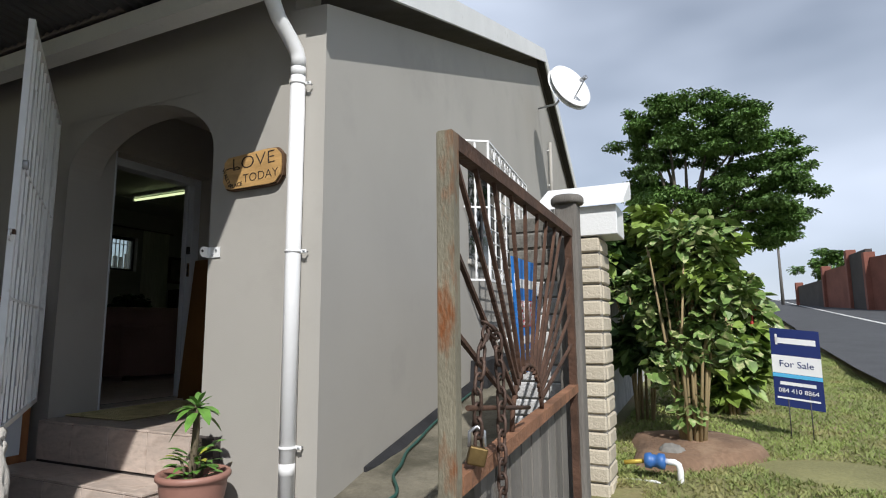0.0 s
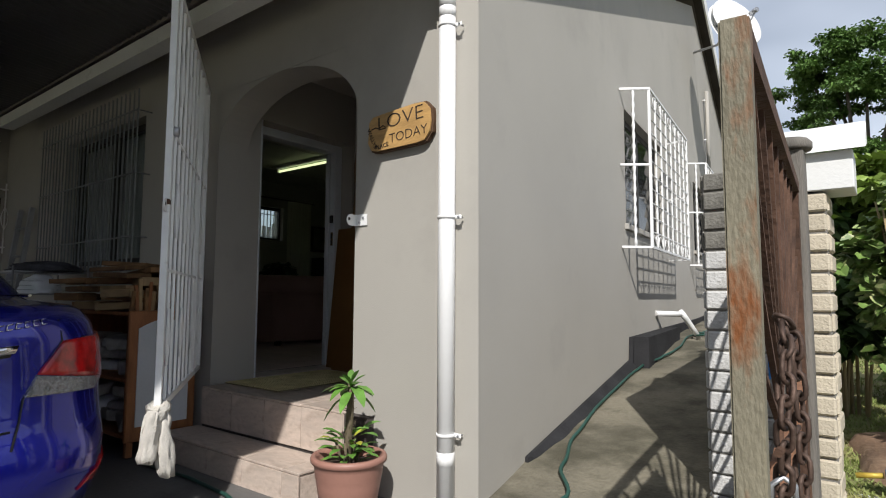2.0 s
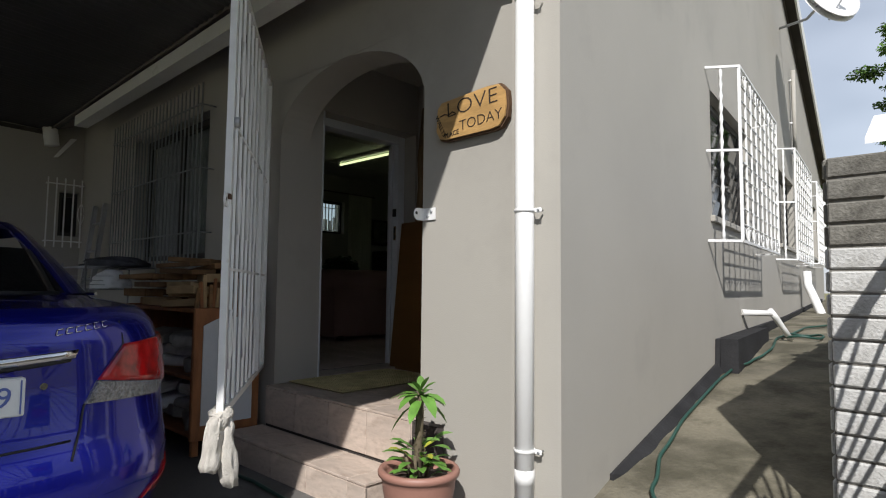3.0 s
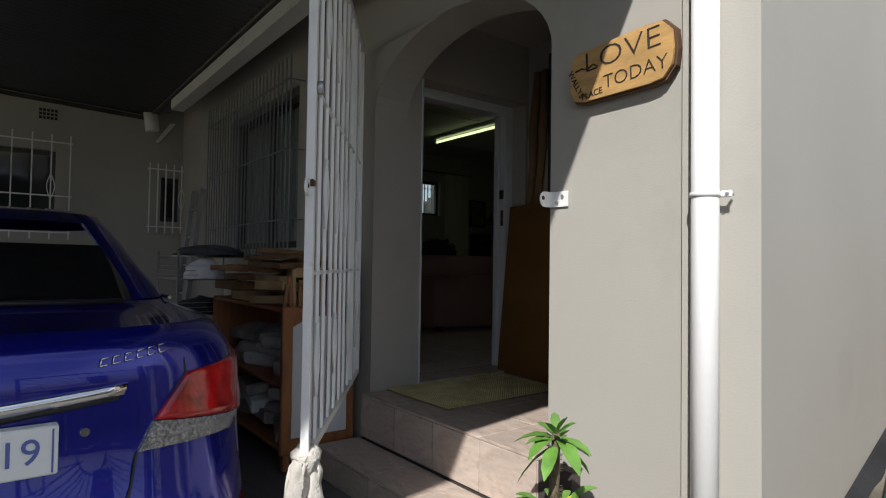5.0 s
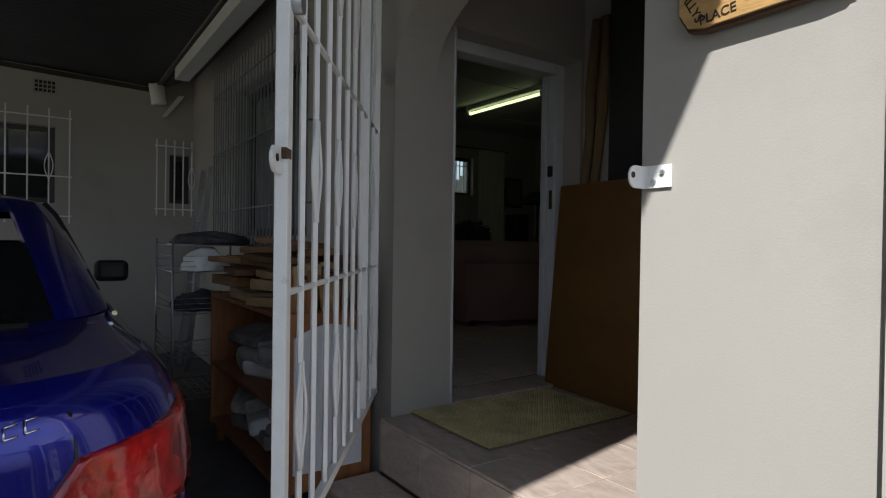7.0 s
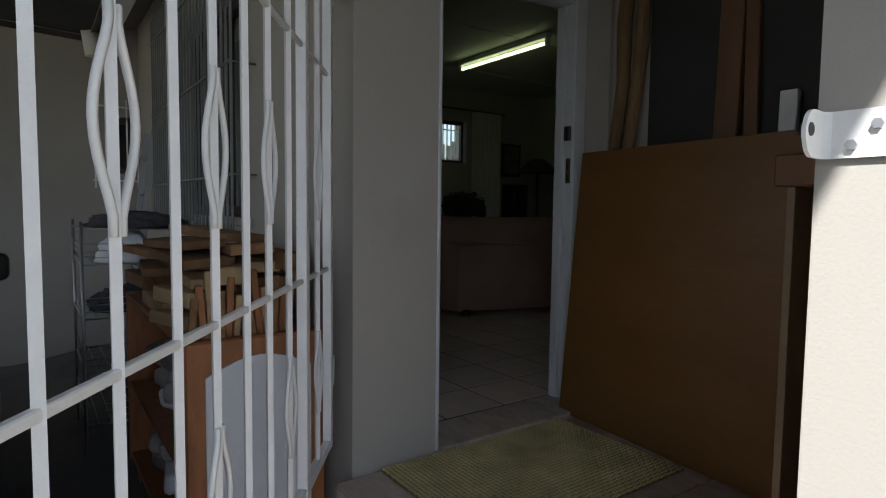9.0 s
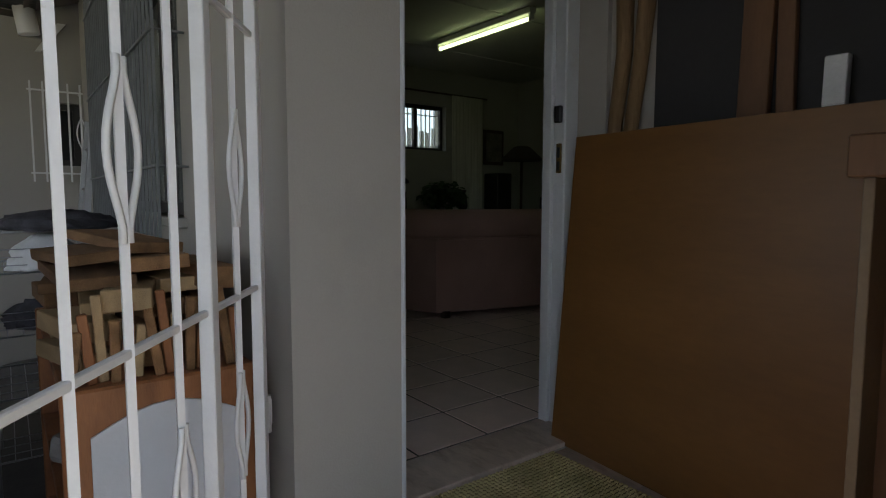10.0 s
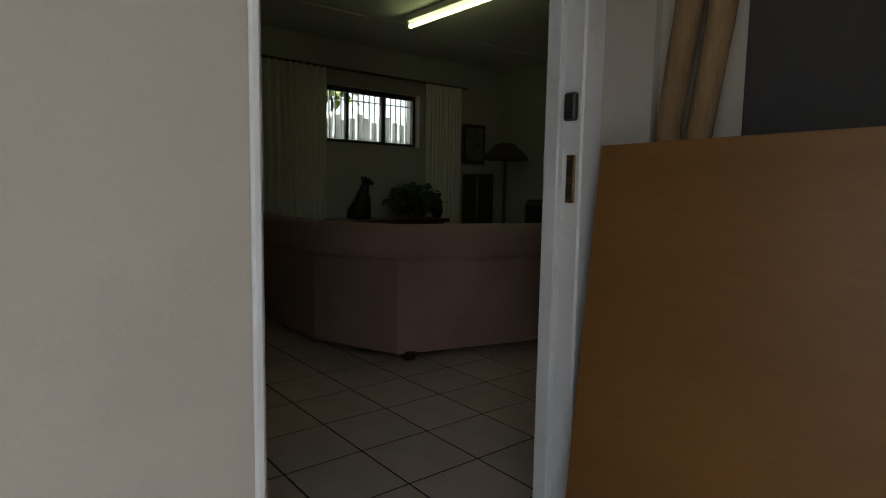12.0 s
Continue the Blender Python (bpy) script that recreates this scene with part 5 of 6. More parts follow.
course = [gg(0.12, 0.70, -0.03), gg(0.10, 0.80, -0.035), gg(0.13, 0.915, -0.04), gg(0.19, 0.955, -0.035), gg(0.235, 0.93, -0.045), gg(0.245, 0.80, -0.05), gg(0.24, 0.66, -0.05), gg(0.24, 0.50, -0.05), gg(0.24, 0.34, -0.05)]
run, step = [], 0.033
pos = 0.0
for a, b in zip(course, course[1:]):
    L = (b - a).length
    while pos < L:
        run.append((a + (b - a) * pos / L, b - a))
        pos += step
    pos -= L
for i, (c, d) in enumerate(run):
    part("link", link(c, d, i % 2), CHAIN, chain)
lock = thing("padlock", "tarnished brass padlock hanging from the chain", "padlock", gg(0.11, 0.62, -0.03))
c = gg(0.11, 0.675, -0.03)
part("lock_body", turned(boxed(-0.021, 0.021, -0.009, 0.009, -0.022, 0.018, 0.004, 2), Matrix.Translation(c) @ Matrix.Rotation(radians(35), 4, 'Z') @ Matrix.Rotation(radians(14), 4, 'Y')), BRASS, lock)
part("shackle", bar([c + Vector((-0.015, -0.008, 0.018)), c + Vector((-0.014, -0.008, 0.05)), c + Vector((0, 0, 0.062)), c + Vector((0.014, 0.008, 0.05)), c + Vector((0.015, 0.008, 0.018))], 0.0045, 8), STEEL, lock)

# alarm company board behind the bars
ab = thing("alarm_sign", "blue alarm board with a red panel wired behind the bars", "sign", gg(1.1, 0.8, 0.03))
aq = [gg(0.68, 1.17, 0.03), gg(1.06, 1.17, 0.03), gg(1.02, 0.78, 0.03), gg(0.74, 0.78, 0.03)]


def on_board(u, v, lift):
    """u, v from 0 to 1 over the board's face on the side of the drive."""
    p = (aq[3] * (1 - u) + aq[2] * u) * (1 - v) + (aq[0] * (1 - u) + aq[1] * u) * v
    return p + GW * lift


def board_quad(u0, u1, v0, v1, l0, l1):
    bm = bmesh.new()
    a = [bm.verts.new(on_board(u, v, l0)) for u, v in ((u0, v0), (u1, v0), (u1, v1), (u0, v1))]
    b = [bm.verts.new(on_board(u, v, l1)) for u, v in ((u0, v0), (u1, v0), (u1, v1), (u0, v1))]
    bm.faces.new(a[::-1]), bm.faces.new(b)
    for k in range(4):
        bm.faces.new((a[k], a[(k + 1) % 4], b[(k + 1) % 4], b[k]))
    bmesh.ops.recalc_face_normals(bm, faces=bm.faces[:])
    return bm


part("panel", board_quad(0, 1, 0, 1, -0.002, 0.002), SIGN_BLUE, ab)
BFRAME = Matrix((( GU.x, 0, -GW.x, 0), (GU.y, 0, -GW.y, 0), (0, 1, 0, 0), (0, 0, 0, 1)))
for sgn in (-1, 1):
    part("red_panel", board_quad(0.14, 0.86, 0.40, 0.63, sgn * 0.0022, sgn * 0.0045), SIGN_RED, ab, "red panel")
    part("name_bar", board_quad(0.16, 0.85, 0.74, 0.82, sgn * 0.0022, sgn * 0.004), SIGN_WHITE, ab)
    part("name_ring", board_quad(0.05, 0.16, 0.72, 0.86, sgn * 0.0022, sgn * 0.004), SIGN_WHITE, ab)
    part("number_bar", board_quad(0.22, 0.84, 0.255, 0.325, sgn * 0.0022, sgn * 0.004), SIGN_WHITE, ab)
    part("small_bar", board_quad(0.25, 0.8, 0.175, 0.195, sgn * 0.0022, sgn * 0.004), SIGN_WHITE, ab)
for t, v in (("ARMED", 0.565), ("RESPONSE", 0.46)):
    c = on_board(0.5, v, -0.006)
    words(t, 0.062, Matrix.Translation(c) @ BFRAME, SIGN_WHITE, ab, "lettering", 0.001, wide=1.0 if t == "ARMED" else 0.85)

post = thing("gate_post", "square weathered timber gate post with a cap", "post", (-0.64, 2.88, 0.05))
part("post_body", boxed(-0.695, -0.585, 2.83, 2.93, -0.05, 1.585, 0.012, 2), GREY_TIMBER, post)
part("cap", lathe([(0.078, 0), (0.083, 0.008), (0.083, 0.03), (0.07, 0.045), (0.02, 0.052)], (-0.64, 2.88, 1.58), 20), GREY_TIMBER, post)

# letter box with sloping lid on the cream pillar
lb = thing("letter_box", "white painted letter box with a sloping weathered lid on the pillar", "letter box", (-0.57, 3.29, 1.46))
part("box_body", boxed(-0.70, -0.44, 3.165, 3.42, 1.46, 1.625, 0.004), WHITE_BOARD, lb)
part("lid", prism(bmesh.new(), [(3.13, 1.62), (3.44, 1.70), (3.44, 1.79), (3.425, 1.80), (3.135, 1.645)], "x", -0.88, -0.395), WHITE_BOARD, lb, "white sloping lid stained with lichen")

# water meter
METER_BLUE = mat("meter_blue", (0.04, 0.13, 0.36), 0.45, var=0.1)
METER_YEL = mat("brass_fitting", (0.50, 0.36, 0.06), 0.5, metal=0.3, var=0.2)
wm = thing("water_meter", "blue water meter on white pipes beside the pillar", "water meter", (-0.35, 3.4, 0.05))
MY = 3.42
part("inlet", bar([(-0.50, MY, 0.225), (-0.40, MY, 0.24)], 0.012, 10), METER_YEL, wm, "yellow brass inlet")
part("meter_body", turned(lathe([(0.02, -0.055), (0.038, -0.05), (0.042, -0.02), (0.033, -0.012), (0.033, 0.012), (0.042, 0.02), (0.04, 0.05), (0.02, 0.055)], (0, 0, 0), 20), Matrix.Translation((-0.34, MY, 0.245)) @ Matrix.Rotation(radians(90), 4, 'Y')), METER_BLUE, wm)
part("pipe", bar([(-0.29, MY, 0.245), (-0.24, MY, 0.245), (-0.222, MY, 0.235), (-0.215, MY, 0.21), (-0.215, MY, 0.02)], 0.017, 12), WHITE_PVC, wm)
part("pipe", bar([(-0.52, MY + 0.01, 0.14), (-0.34, MY - 0.02, 0.142), (-0.30, MY - 0.02, 0.13), (-0.29, MY - 0.02, 0.04)], 0.007, 8), WHITE_PVC, wm)

# for-sale board
fs = thing("for_sale_board", "navy and white for-sale board on thin wire legs in the lawn", "sign", (0.47, 4.6, 0.2))
F0, F1 = Vector((0.335, 4.62, 0)), Vector((0.615, 4.56, 0))
FU = (F1 - F0).normalized()
FN = Vector((FU.y, -FU.x, 0))
FL = (F1 - F0).length


def fs_quad(u0, u1, z0, z1, l0, l1):
    bm = bmesh.new()
    a = [bm.verts.new(F0 + FU * u * FL + FN * l0 + Vector((0, 0, z - 0.03 * u))) for u, z in ((u0, z0), (u1, z0), (u1, z1), (u0, z1))]
    b = [bm.verts.new(F0 + FU * u * FL + FN * l1 + Vector((0, 0, z - 0.03 * u))) for u, z in ((u0, z0), (u1, z0), (u1, z1), (u0, z1))]
    bm.faces.new(a), bm.faces.new(b[::-1])
    for k in range(4):
        bm.faces.new((a[k], a[(k + 1) % 4], b[(k + 1) % 4], b[k]))
    bmesh.ops.recalc_face_normals(bm, faces=bm.faces[:])
    return bm


part("panel", fs_quad(0, 1, 0.435, 0.955, -0.003, 0.002), NAVY, fs)
part("white_band", fs_quad(0.0, 1, 0.655, 0.775, 0.0025, 0.004), SIGN_WHITE, fs, "white band")
part("blue_band", fs_quad(0.0, 1, 0.628, 0.653, 0.0025, 0.004), SKY_BLUE, fs, "light blue band")
part("name_bar", fs_quad(0.10, 0.92, 0.855, 0.893, 0.0025, 0.004), SIGN_WHITE, fs)
part("name_stroke", fs_quad(0.10, 0.15, 0.845, 0.915, 0.0025, 0.004), SIGN_WHITE, fs)
part("agent_bar", fs_quad(0.14, 0.86, 0.578, 0.600, 0.0025, 0.004), SIGN_WHITE, fs)
part("small_bar", fs_quad(0.06, 0.92, 0.485, 0.497, 0.0025, 0.004), SIGN_WHITE, fs)
FB = Matrix(((FU.x, 0, FN.x, 0), (FU.y, 0, FN.y, 0), (-0.03 / FL, 1, 0, 0), (0, 0, 0, 1)))
words("For Sale", 0.062, Matrix.Translation(F0 + FU * 0.5 * FL + FN * 0.005 + Vector((0, 0, 0.703))) @ FB, NAVY, fs, "lettering", 0.0006)
words("084 410 8864", 0.042, Matrix.Translation(F0 + FU * 0.5 * FL + FN * 0.004 + Vector((0, 0, 0.525))) @ FB, SIGN_WHITE, fs, "lettering", 0.0006)
for u in (0.28, 0.72):
    b = F0 + FU * u * FL
    part("leg", bar([(b.x, b.y, 0.15), (b.x, b.y, 0.50)], 0.004, 6), FRAME_DARK, fs)

# ---- planting ----
BUSH = mat("variegated_leaves", (0.14, 0.225, 0.055), 0.5, var=0.35, scale=14, grain=40, bump=0.05, spots=((0.40, 0.42, 0.20), 16, 0.52, 0.6))
BUSH_DARK = mat("dark_shrub_leaves", (0.05, 0.10, 0.022), 0.5, var=0.35, scale=9, bump=0.05)
BUSH_LIGHT = mat("bright_shrub_leaves", (0.19, 0.27, 0.05), 0.5, var=0.3, scale=9, bump=0.05)
TREE_LEAF = mat("feathery_tree_leaves", (0.085, 0.165, 0.03), 0.6, var=0.4, scale=0.9, grain=5, bump=0)
BARK = mat("grey_bark", (0.13, 0.11, 0.085), 0.9, var=0.3, grain=40, bump=0.6)
CANE = mat("pale_cane_stems", (0.30, 0.23, 0.12), 0.8, var=0.25, grain=40, bump=0.3, stretch=(1, 1, 0.3))
RED_FLOWER = mat("red_flower_spike", (0.35, 0.03, 0.02), 0.7, var=0.2)


def foliage(blobs, n, size, seed, flat=0.3, shell=0.5, wide=0.30):
    """Many small folded leaves filling uneven clumps (centre, radii), as one mesh."""
    rg = np.random.default_rng(seed)
    vol = np.array([b[3] * b[4] * b[5] for b in blobs]) ** 0.75
    pick = rg.choice(len(blobs), n, p=vol / vol.sum())
    B = np.array(blobs)[pick]
    d = rg.normal(size=(n, 3))
    d /= np.linalg.norm(d, axis=1)[:, None]
    r = rg.random(n) ** shell
    pos = B[:, :3] + d * r[:, None] * B[:, 3:6]
    ax = d * 0.7 + rg.normal(size=(n, 3)) * 0.7
    ax[:, 2] = ax[:, 2] * flat - 0.15
    ax /= np.linalg.norm(ax, axis=1)[:, None]
    sd = np.cross(ax, rg.normal(size=(n, 3)) * 0.5 + np.array([0, 0, 1]))
    sd /= np.linalg.norm(sd, axis=1)[:, None] + 1e-6
    up = np.cross(sd, ax)
    L = size * (0.6 + 0.8 * rg.random(n))[:, None]
    W = L * wide
    v = np.stack([pos, pos + ax * L * 0.3 + sd * W + up * W * 0.3, pos + ax * L * 0.75 + sd * W * 0.8 + up * W * 0.2 - [0, 0, 1] * L * 0.06,
                  pos + ax * L - [0, 0, 1] * L * 0.18, pos + ax * L * 0.75 - sd * W * 0.8 + up * W * 0.2 - [0, 0, 1] * L * 0.06, pos + ax * L * 0.3 - sd * W + up * W * 0.3], axis=1).reshape(-1, 3)
    i = np.arange(n)[:, None] * 6
    f = np.concatenate([i + [0, 1, 2, 3], i + [0, 3, 4, 5]])
    me = bpy.data.meshes.new("crown")
    me.from_pydata(v.tolist(), [], f.tolist())
    return me


def crown(me, material, parent, label=""):
    me.materials.append(material)
    ob = new("crown", me)
    ob.parent = parent
    ob.matrix_parent_inverse = parent.matrix_world.inverted()
    return tagged(ob, label) if label else ob


def clumps(cx, cy, cz, sx, sy, sz, n, seed, r0=0.35):
    rr = random.Random(seed)
    out = []
    for _ in range(n):
        a, b, c = rr.gauss(0, 0.5), rr.gauss(0, 0.5), rr.uniform(-1, 1)
        k = rr.uniform(0.6, 1.2) * r0
        out.append((cx + a * sx * (1 - 0.4 * abs(c)), cy + b * sy * (1 - 0.4 * abs(c)), cz + c * sz * 0.8, k * sx, k * sy, k * sz * 0.7))
    return out


def shrub(label, x, y, z, stems, parts, seed, spread, top):
    g = thing("shrub", label, "shrub", (x, y, z))
    rr = random.Random(seed)
    for _ in range(stems):
        a = rr.random() * 6.283
        d = spread * rr.random()
        p = [(x + 0.06 * math.cos(a), y + 0.06 * math.sin(a), z - 0.05), (x + d * 0.5 * math.cos(a), y + d * 0.5 * math.sin(a), z + top * 0.45), (x + d * math.cos(a + 0.3), y + d * math.sin(a + 0.3), z + top * (0.75 + 0.25 * rr.random()))]
        part("stem", bar(p, [0.013, 0.010, 0.005], 6), CANE, g)
    for me, m in parts:
        crown(me, m, g)
    return g


shrub("tall leafy variegated shrub on bare canes beside the lawn", -0.17, 4.05, 0.2, 24,
      [(foliage(clumps(-0.17, 4.1, 1.15, 0.40, 0.36, 0.55, 30, 1), 2300, 0.075, 1, wide=0.42), BUSH), (foliage(clumps(-0.12, 4.1, 1.35, 0.34, 0.30, 0.30, 12, 2), 700, 0.085, 2), BUSH_LIGHT),
       (foliage(clumps(-0.18, 4.0, 0.70, 0.24, 0.2, 0.35, 12, 3), 300, 0.065, 3, wide=0.42), BUSH)], 3, 0.30, 1.35)
shrub("dense dark green shrub behind the pillar", -0.55, 4.9, 0.25, 8,
      [(foliage(clumps(-0.55, 4.95, 1.30, 0.45, 0.5, 0.62, 24, 5), 2200, 0.12, 5), BUSH_DARK), (foliage(clumps(-0.48, 4.9, 1.7, 0.32, 0.4, 0.28, 10, 6), 800, 0.11, 6), BUSH_LIGHT)], 7, 0.3, 1.5)
g = shrub("broad-leaved shrub with red flower spikes", 0.08, 5.5, 0.3, 8,
          [(foliage(clumps(0.05, 5.55, 0.95, 0.38, 0.36, 0.5, 18, 8), 1200, 0.15, 8), BUSH), (foliage(clumps(0.15, 5.5, 0.7, 0.30, 0.3, 0.4, 10, 9), 420, 0.16, 9), BUSH_LIGHT)], 9, 0.3, 0.9)
for x, y, z in ((0.30, 5.45, 1.1), (0.18, 5.5, 1.25), (0.26, 5.5, 0.85)):
    part("flower_spike", bar([(x, y, z), (x + 0.01, y, z + 0.12), (x + 0.02, y, z + 0.26)], [0.008, 0.016, 0.003], 6), RED_FLOWER, g)
solo("rock", heap(-0.28, 3.78, 0.19, 0.09, 0.07, 0.07, 2, 0.03), MORTAR, "small grey stone in the flower bed", "rock")

tree = thing("tree", "wide flat-topped tree with feathery dark green foliage", "tree", (-0.9, 20, 1.0))
part("trunk", bar([(-1.0, 20, 0.8), (-1.0, 20, 2.2), (-0.9, 20.1, 3.4), (-0.6, 20.1, 4.4)], [0.24, 0.19, 0.16, 0.12], 12), BARK, tree)
rr = random.Random(21)
limb_ends = [(-0.3, 19.8, 4.6), (1.2, 20.1, 4.9), (1.0, 19.5, 6.7), (-2.0, 19.8, 7.6), (-1.8, 20.6, 6.1), (-1.1, 19.6, 8.0), (0.4, 20.3, 8.1), (1.3, 19.7, 7.3), (2.0, 20.2, 6.5), (2.35, 19.8, 5.5), (2.1, 19.6, 4.6), (1.6, 20.3, 4.1), (0.1, 19.5, 6.8), (-0.6, 20.0, 7.2), (0.9, 20.4, 5.9), (-1.3, 20.2, 6.8), (0.3, 19.8, 5.3), (-1.5, 19.7, 5.3)]
for e in limb_ends:
    b = Vector((-0.9 + 0.25 * rr.random(), 20.05, 2.6 + 1.6 * rr.random()))
    e = Vector(e)
    m = b.lerp(e, 0.55) + Vector((0, 0, 0.35))
    part("limb", bar([b, m, e], [0.085, 0.05, 0.015], 7), BARK, tree)
blobs = []
for e in limb_ends:
    for _ in range(16):
        blobs.append((e[0] - 0.1 + rr.gauss(0, 0.36), e[1] + rr.gauss(0, 0.7), e[2] - 0.1 + rr.gauss(0, 0.25), rr.uniform(0.22, 0.55), rr.uniform(0.35, 0.7), rr.uniform(0.06, 0.17)))
for _ in range(6):
    blobs.append((1.2 + rr.gauss(0, 0.5), 19.8, 3.9 + rr.gauss(0, 0.25), 0.35, 0.4, 0.14))
crown(foliage(blobs, 105000, 0.095, 30, 0.5, 0.85), TREE_LEAF, tree)
for i, (x, y, z, s, n) in enumerate(((-3.0, 26, 4.2, 2.2, 5000), (-6.0, 30, 4.5, 3.0, 5000), (8.6, 58, 6.2, 1.9, 3000))):
    t = thing("tree", "distant bushy green tree behind the houses" if i < 2 else "small round tree beyond the far wall", "tree", (x, y, 1.5))
    part("trunk", bar([(x, y, 0.5), (x, y, z)], [0.25, 0.1], 8), BARK, t)
    crown(foliage(clumps(x, y, z, s, s, s * 0.8, 22, 40 + i), n, 0.26, 50 + i), TREE_LEAF, t)

# street lamp and the houses' walls up the road
GREY_FAR = mat("far_grey_pole", (0.12, 0.11, 0.10), 0.8)
RED_FAR = mat("far_red_brick", (0.22, 0.085, 0.06), 0.9, var=0.2, scale=1, grain=12)
DARK_FAR = mat("far_dark_wall", (0.07, 0.06, 0.055), 0.9, var=0.2, scale=1)
sl = thing("street_lamp", "thin dark street lamp post far up the road", "street lamp", (4.0, 44.8, 2.3))
part("pole", bar([(4.0, 44.8, 2.2), (3.98, 44.8, 6.9)], [0.11, 0.07], 8), GREY_FAR, sl)
part("arm", bar([(3.98, 44.8, 6.7), (3.4, 44.8, 6.85)], 0.04, 6), GREY_FAR, sl)
part("lantern", boxed(3.15, 3.45, 44.7, 44.9, 6.8, 6.9, 0.02), WHITE_METAL, sl)
fw = thing("boundary_wall", "dark and red brick boundary walls along the far side of the road", "wall", (7, 34, 2))
for k, (x0, y0, x1, y1, z, m) in enumerate(((4.6, 42, 5.2, 36, 3.5, DARK_FAR), (5.2, 36, 5.7, 32.5, 3.9, RED_FAR), (5.7, 32.5, 5.9, 30.0, 4.3, DARK_FAR), (5.9, 30, 6.9, 27.5, 3.9, RED_FAR), (6.9, 27.5, 8.2, 24, 4.6, DARK_FAR))):
    bm = bmesh.new()
    vs = [bm.verts.new(p) for p in ((x0, y0, 1.2), (x1, y1, 1.2), (x1 + 0.25, y1, 1.2), (x0 + 0.25, y0, 1.2), (x0, y0, z), (x1, y1, z), (x1 + 0.25, y1, z), (x0 + 0.25, y0, z))]
    for f in ((3, 2, 1, 0), (4, 5, 6, 7), (0, 1, 5, 4), (1, 2, 6, 5), (2, 3, 7, 6), (3, 0, 4, 7)):
        bm.faces.new([vs[i] for i in f])
    part("wall_panel", bm, m, fw)
    part("pier", boxed(x0 - 0.12, x0 + 0.3, y0 - 0.2, y0 + 0.2, 1.2, z + 0.25, 0.02), RED_FAR, fw)

# grass tufts over the near lawn
rg = np.random.default_rng(7)
n = 110000
gx, gy = rg.uniform(-0.7, 2.2, n), 2.45 + 10.3 * rg.random(n) ** 1.5
bare = np.array([noise.noise(Vector((x * 0.9, y * 0.9, 3))) for x, y in zip(gx, gy)])
keep = (bare > -0.55) & (np.hypot(gx + 0.17, (gy - 4.0) * 0.9) > 0.36 + 0.25 * bare) & (gx < 1.45) & ((gx > -0.40) | (gy > 3.3))
gx, gy = gx[keep], gy[keep]
n = len(gx)
gz = np.array([ground_z(x, y) - 0.06 + 0.03 * noise.noise(Vector((x * 0.8, y * 0.8, 0))) for x, y in zip(gx, gy)])
ang, hgt = rg.uniform(0, 6.283, n), 0.010 + 0.020 * rg.random(n)
wdt = 0.0035 + 0.003 * rg.random(n)
base = np.stack([gx, gy, gz], 1)
sd = np.stack([np.cos(ang), np.sin(ang), np.zeros(n)], 1) * wdt[:, None]
lean = np.stack([rg.normal(size=n) * 0.018, rg.normal(size=n) * 0.018, hgt], 1)
v = np.stack([base - sd, base + sd, base + lean], 1).reshape(-1, 3)
me = bpy.data.meshes.new("grass")
me.from_pydata(v.tolist(), [], (np.arange(n)[:, None] * 3 + [0, 1, 2]).tolist())
me.materials.append(mat("grass_blades", (0.21, 0.26, 0.07), 0.7, var=0.35, scale=2.5, grain=9, bump=0, spots=((0.30, 0.26, 0.11), 3, 0.5, 0.7)))
tagged(new("grass", me), "short patchy green lawn grass", "grass", kind="stuff")

# ---- porch ----
DOOR_WHITE = mat("white_door_frame_paint", (0.55, 0.58, 0.61), 0.45, var=0.05, scale=4, spots=((0.45, 0.43, 0.40), 9, 0.62, 0.85))
HARDBOARD = mat("brown_hardboard", (0.19, 0.092, 0.028), 0.42, var=0.14, scale=1.6, grain=22, bump=0.05, stretch=(0.7, 1, 3.0))
PLY = mat("plywood_box", (0.17, 0.085, 0.04), 0.6, var=0.2, scale=2, grain=25, bump=0.1, stretch=(4, 4, 0.7))
PLY_EDGE = mat("pale_ply_edge", (0.26, 0.19, 0.12), 0.7, var=0.15)
POLE = mat("peeled_pole", (0.22, 0.14, 0.07), 0.8, var=0.25, scale=3, grain=40, bump=0.4, stretch=(3, 3, 0.5))
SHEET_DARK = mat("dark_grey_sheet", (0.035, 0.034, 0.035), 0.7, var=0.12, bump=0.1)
COIR = mat("woven_khaki_mat", (0.54, 0.47, 0.235), 0.95, var=0.25, scale=8, grain=120, bump=0.5)
COIR_DARK = mat("woven_mat_ground", (0.17, 0.14, 0.065), 0.95, var=0.2, bump=0.5)

frame_d = tagged(new("door_1"), "white painted timber door frame with lock plates, the door standing open inside", "door frame", kind="structure")
for x1, y0, y1 in ((-3.968, 2.735, 2.753), (-4.10, 3.578, 3.655)):
    part("jamb", boxed(-4.215, x1, y0, y1, 0.412, 2.30, 0.005), DOOR_WHITE, frame_d)
part("door_stop", boxed(-4.20, -4.155, 3.558, 3.580, 0.412, 2.235, 0.003), DOOR_WHITE, frame_d)
part("head", boxed(-4.215, -4.10, 2.753, 3.578, 2.235, 2.30, 0.005), DOOR_WHITE, frame_d)
part("keeper", boxed(-4.145, -4.112, 3.560, 3.579, 1.625, 1.690, 0.004), BLACK, frame_d, "black rim lock keeper")
k = part("strike_plate", boxed(-4.14, -4.115, 3.572, 3.5795, 1.43, 1.545, 0.002), BRASS, frame_d, "worn brass strike plate")
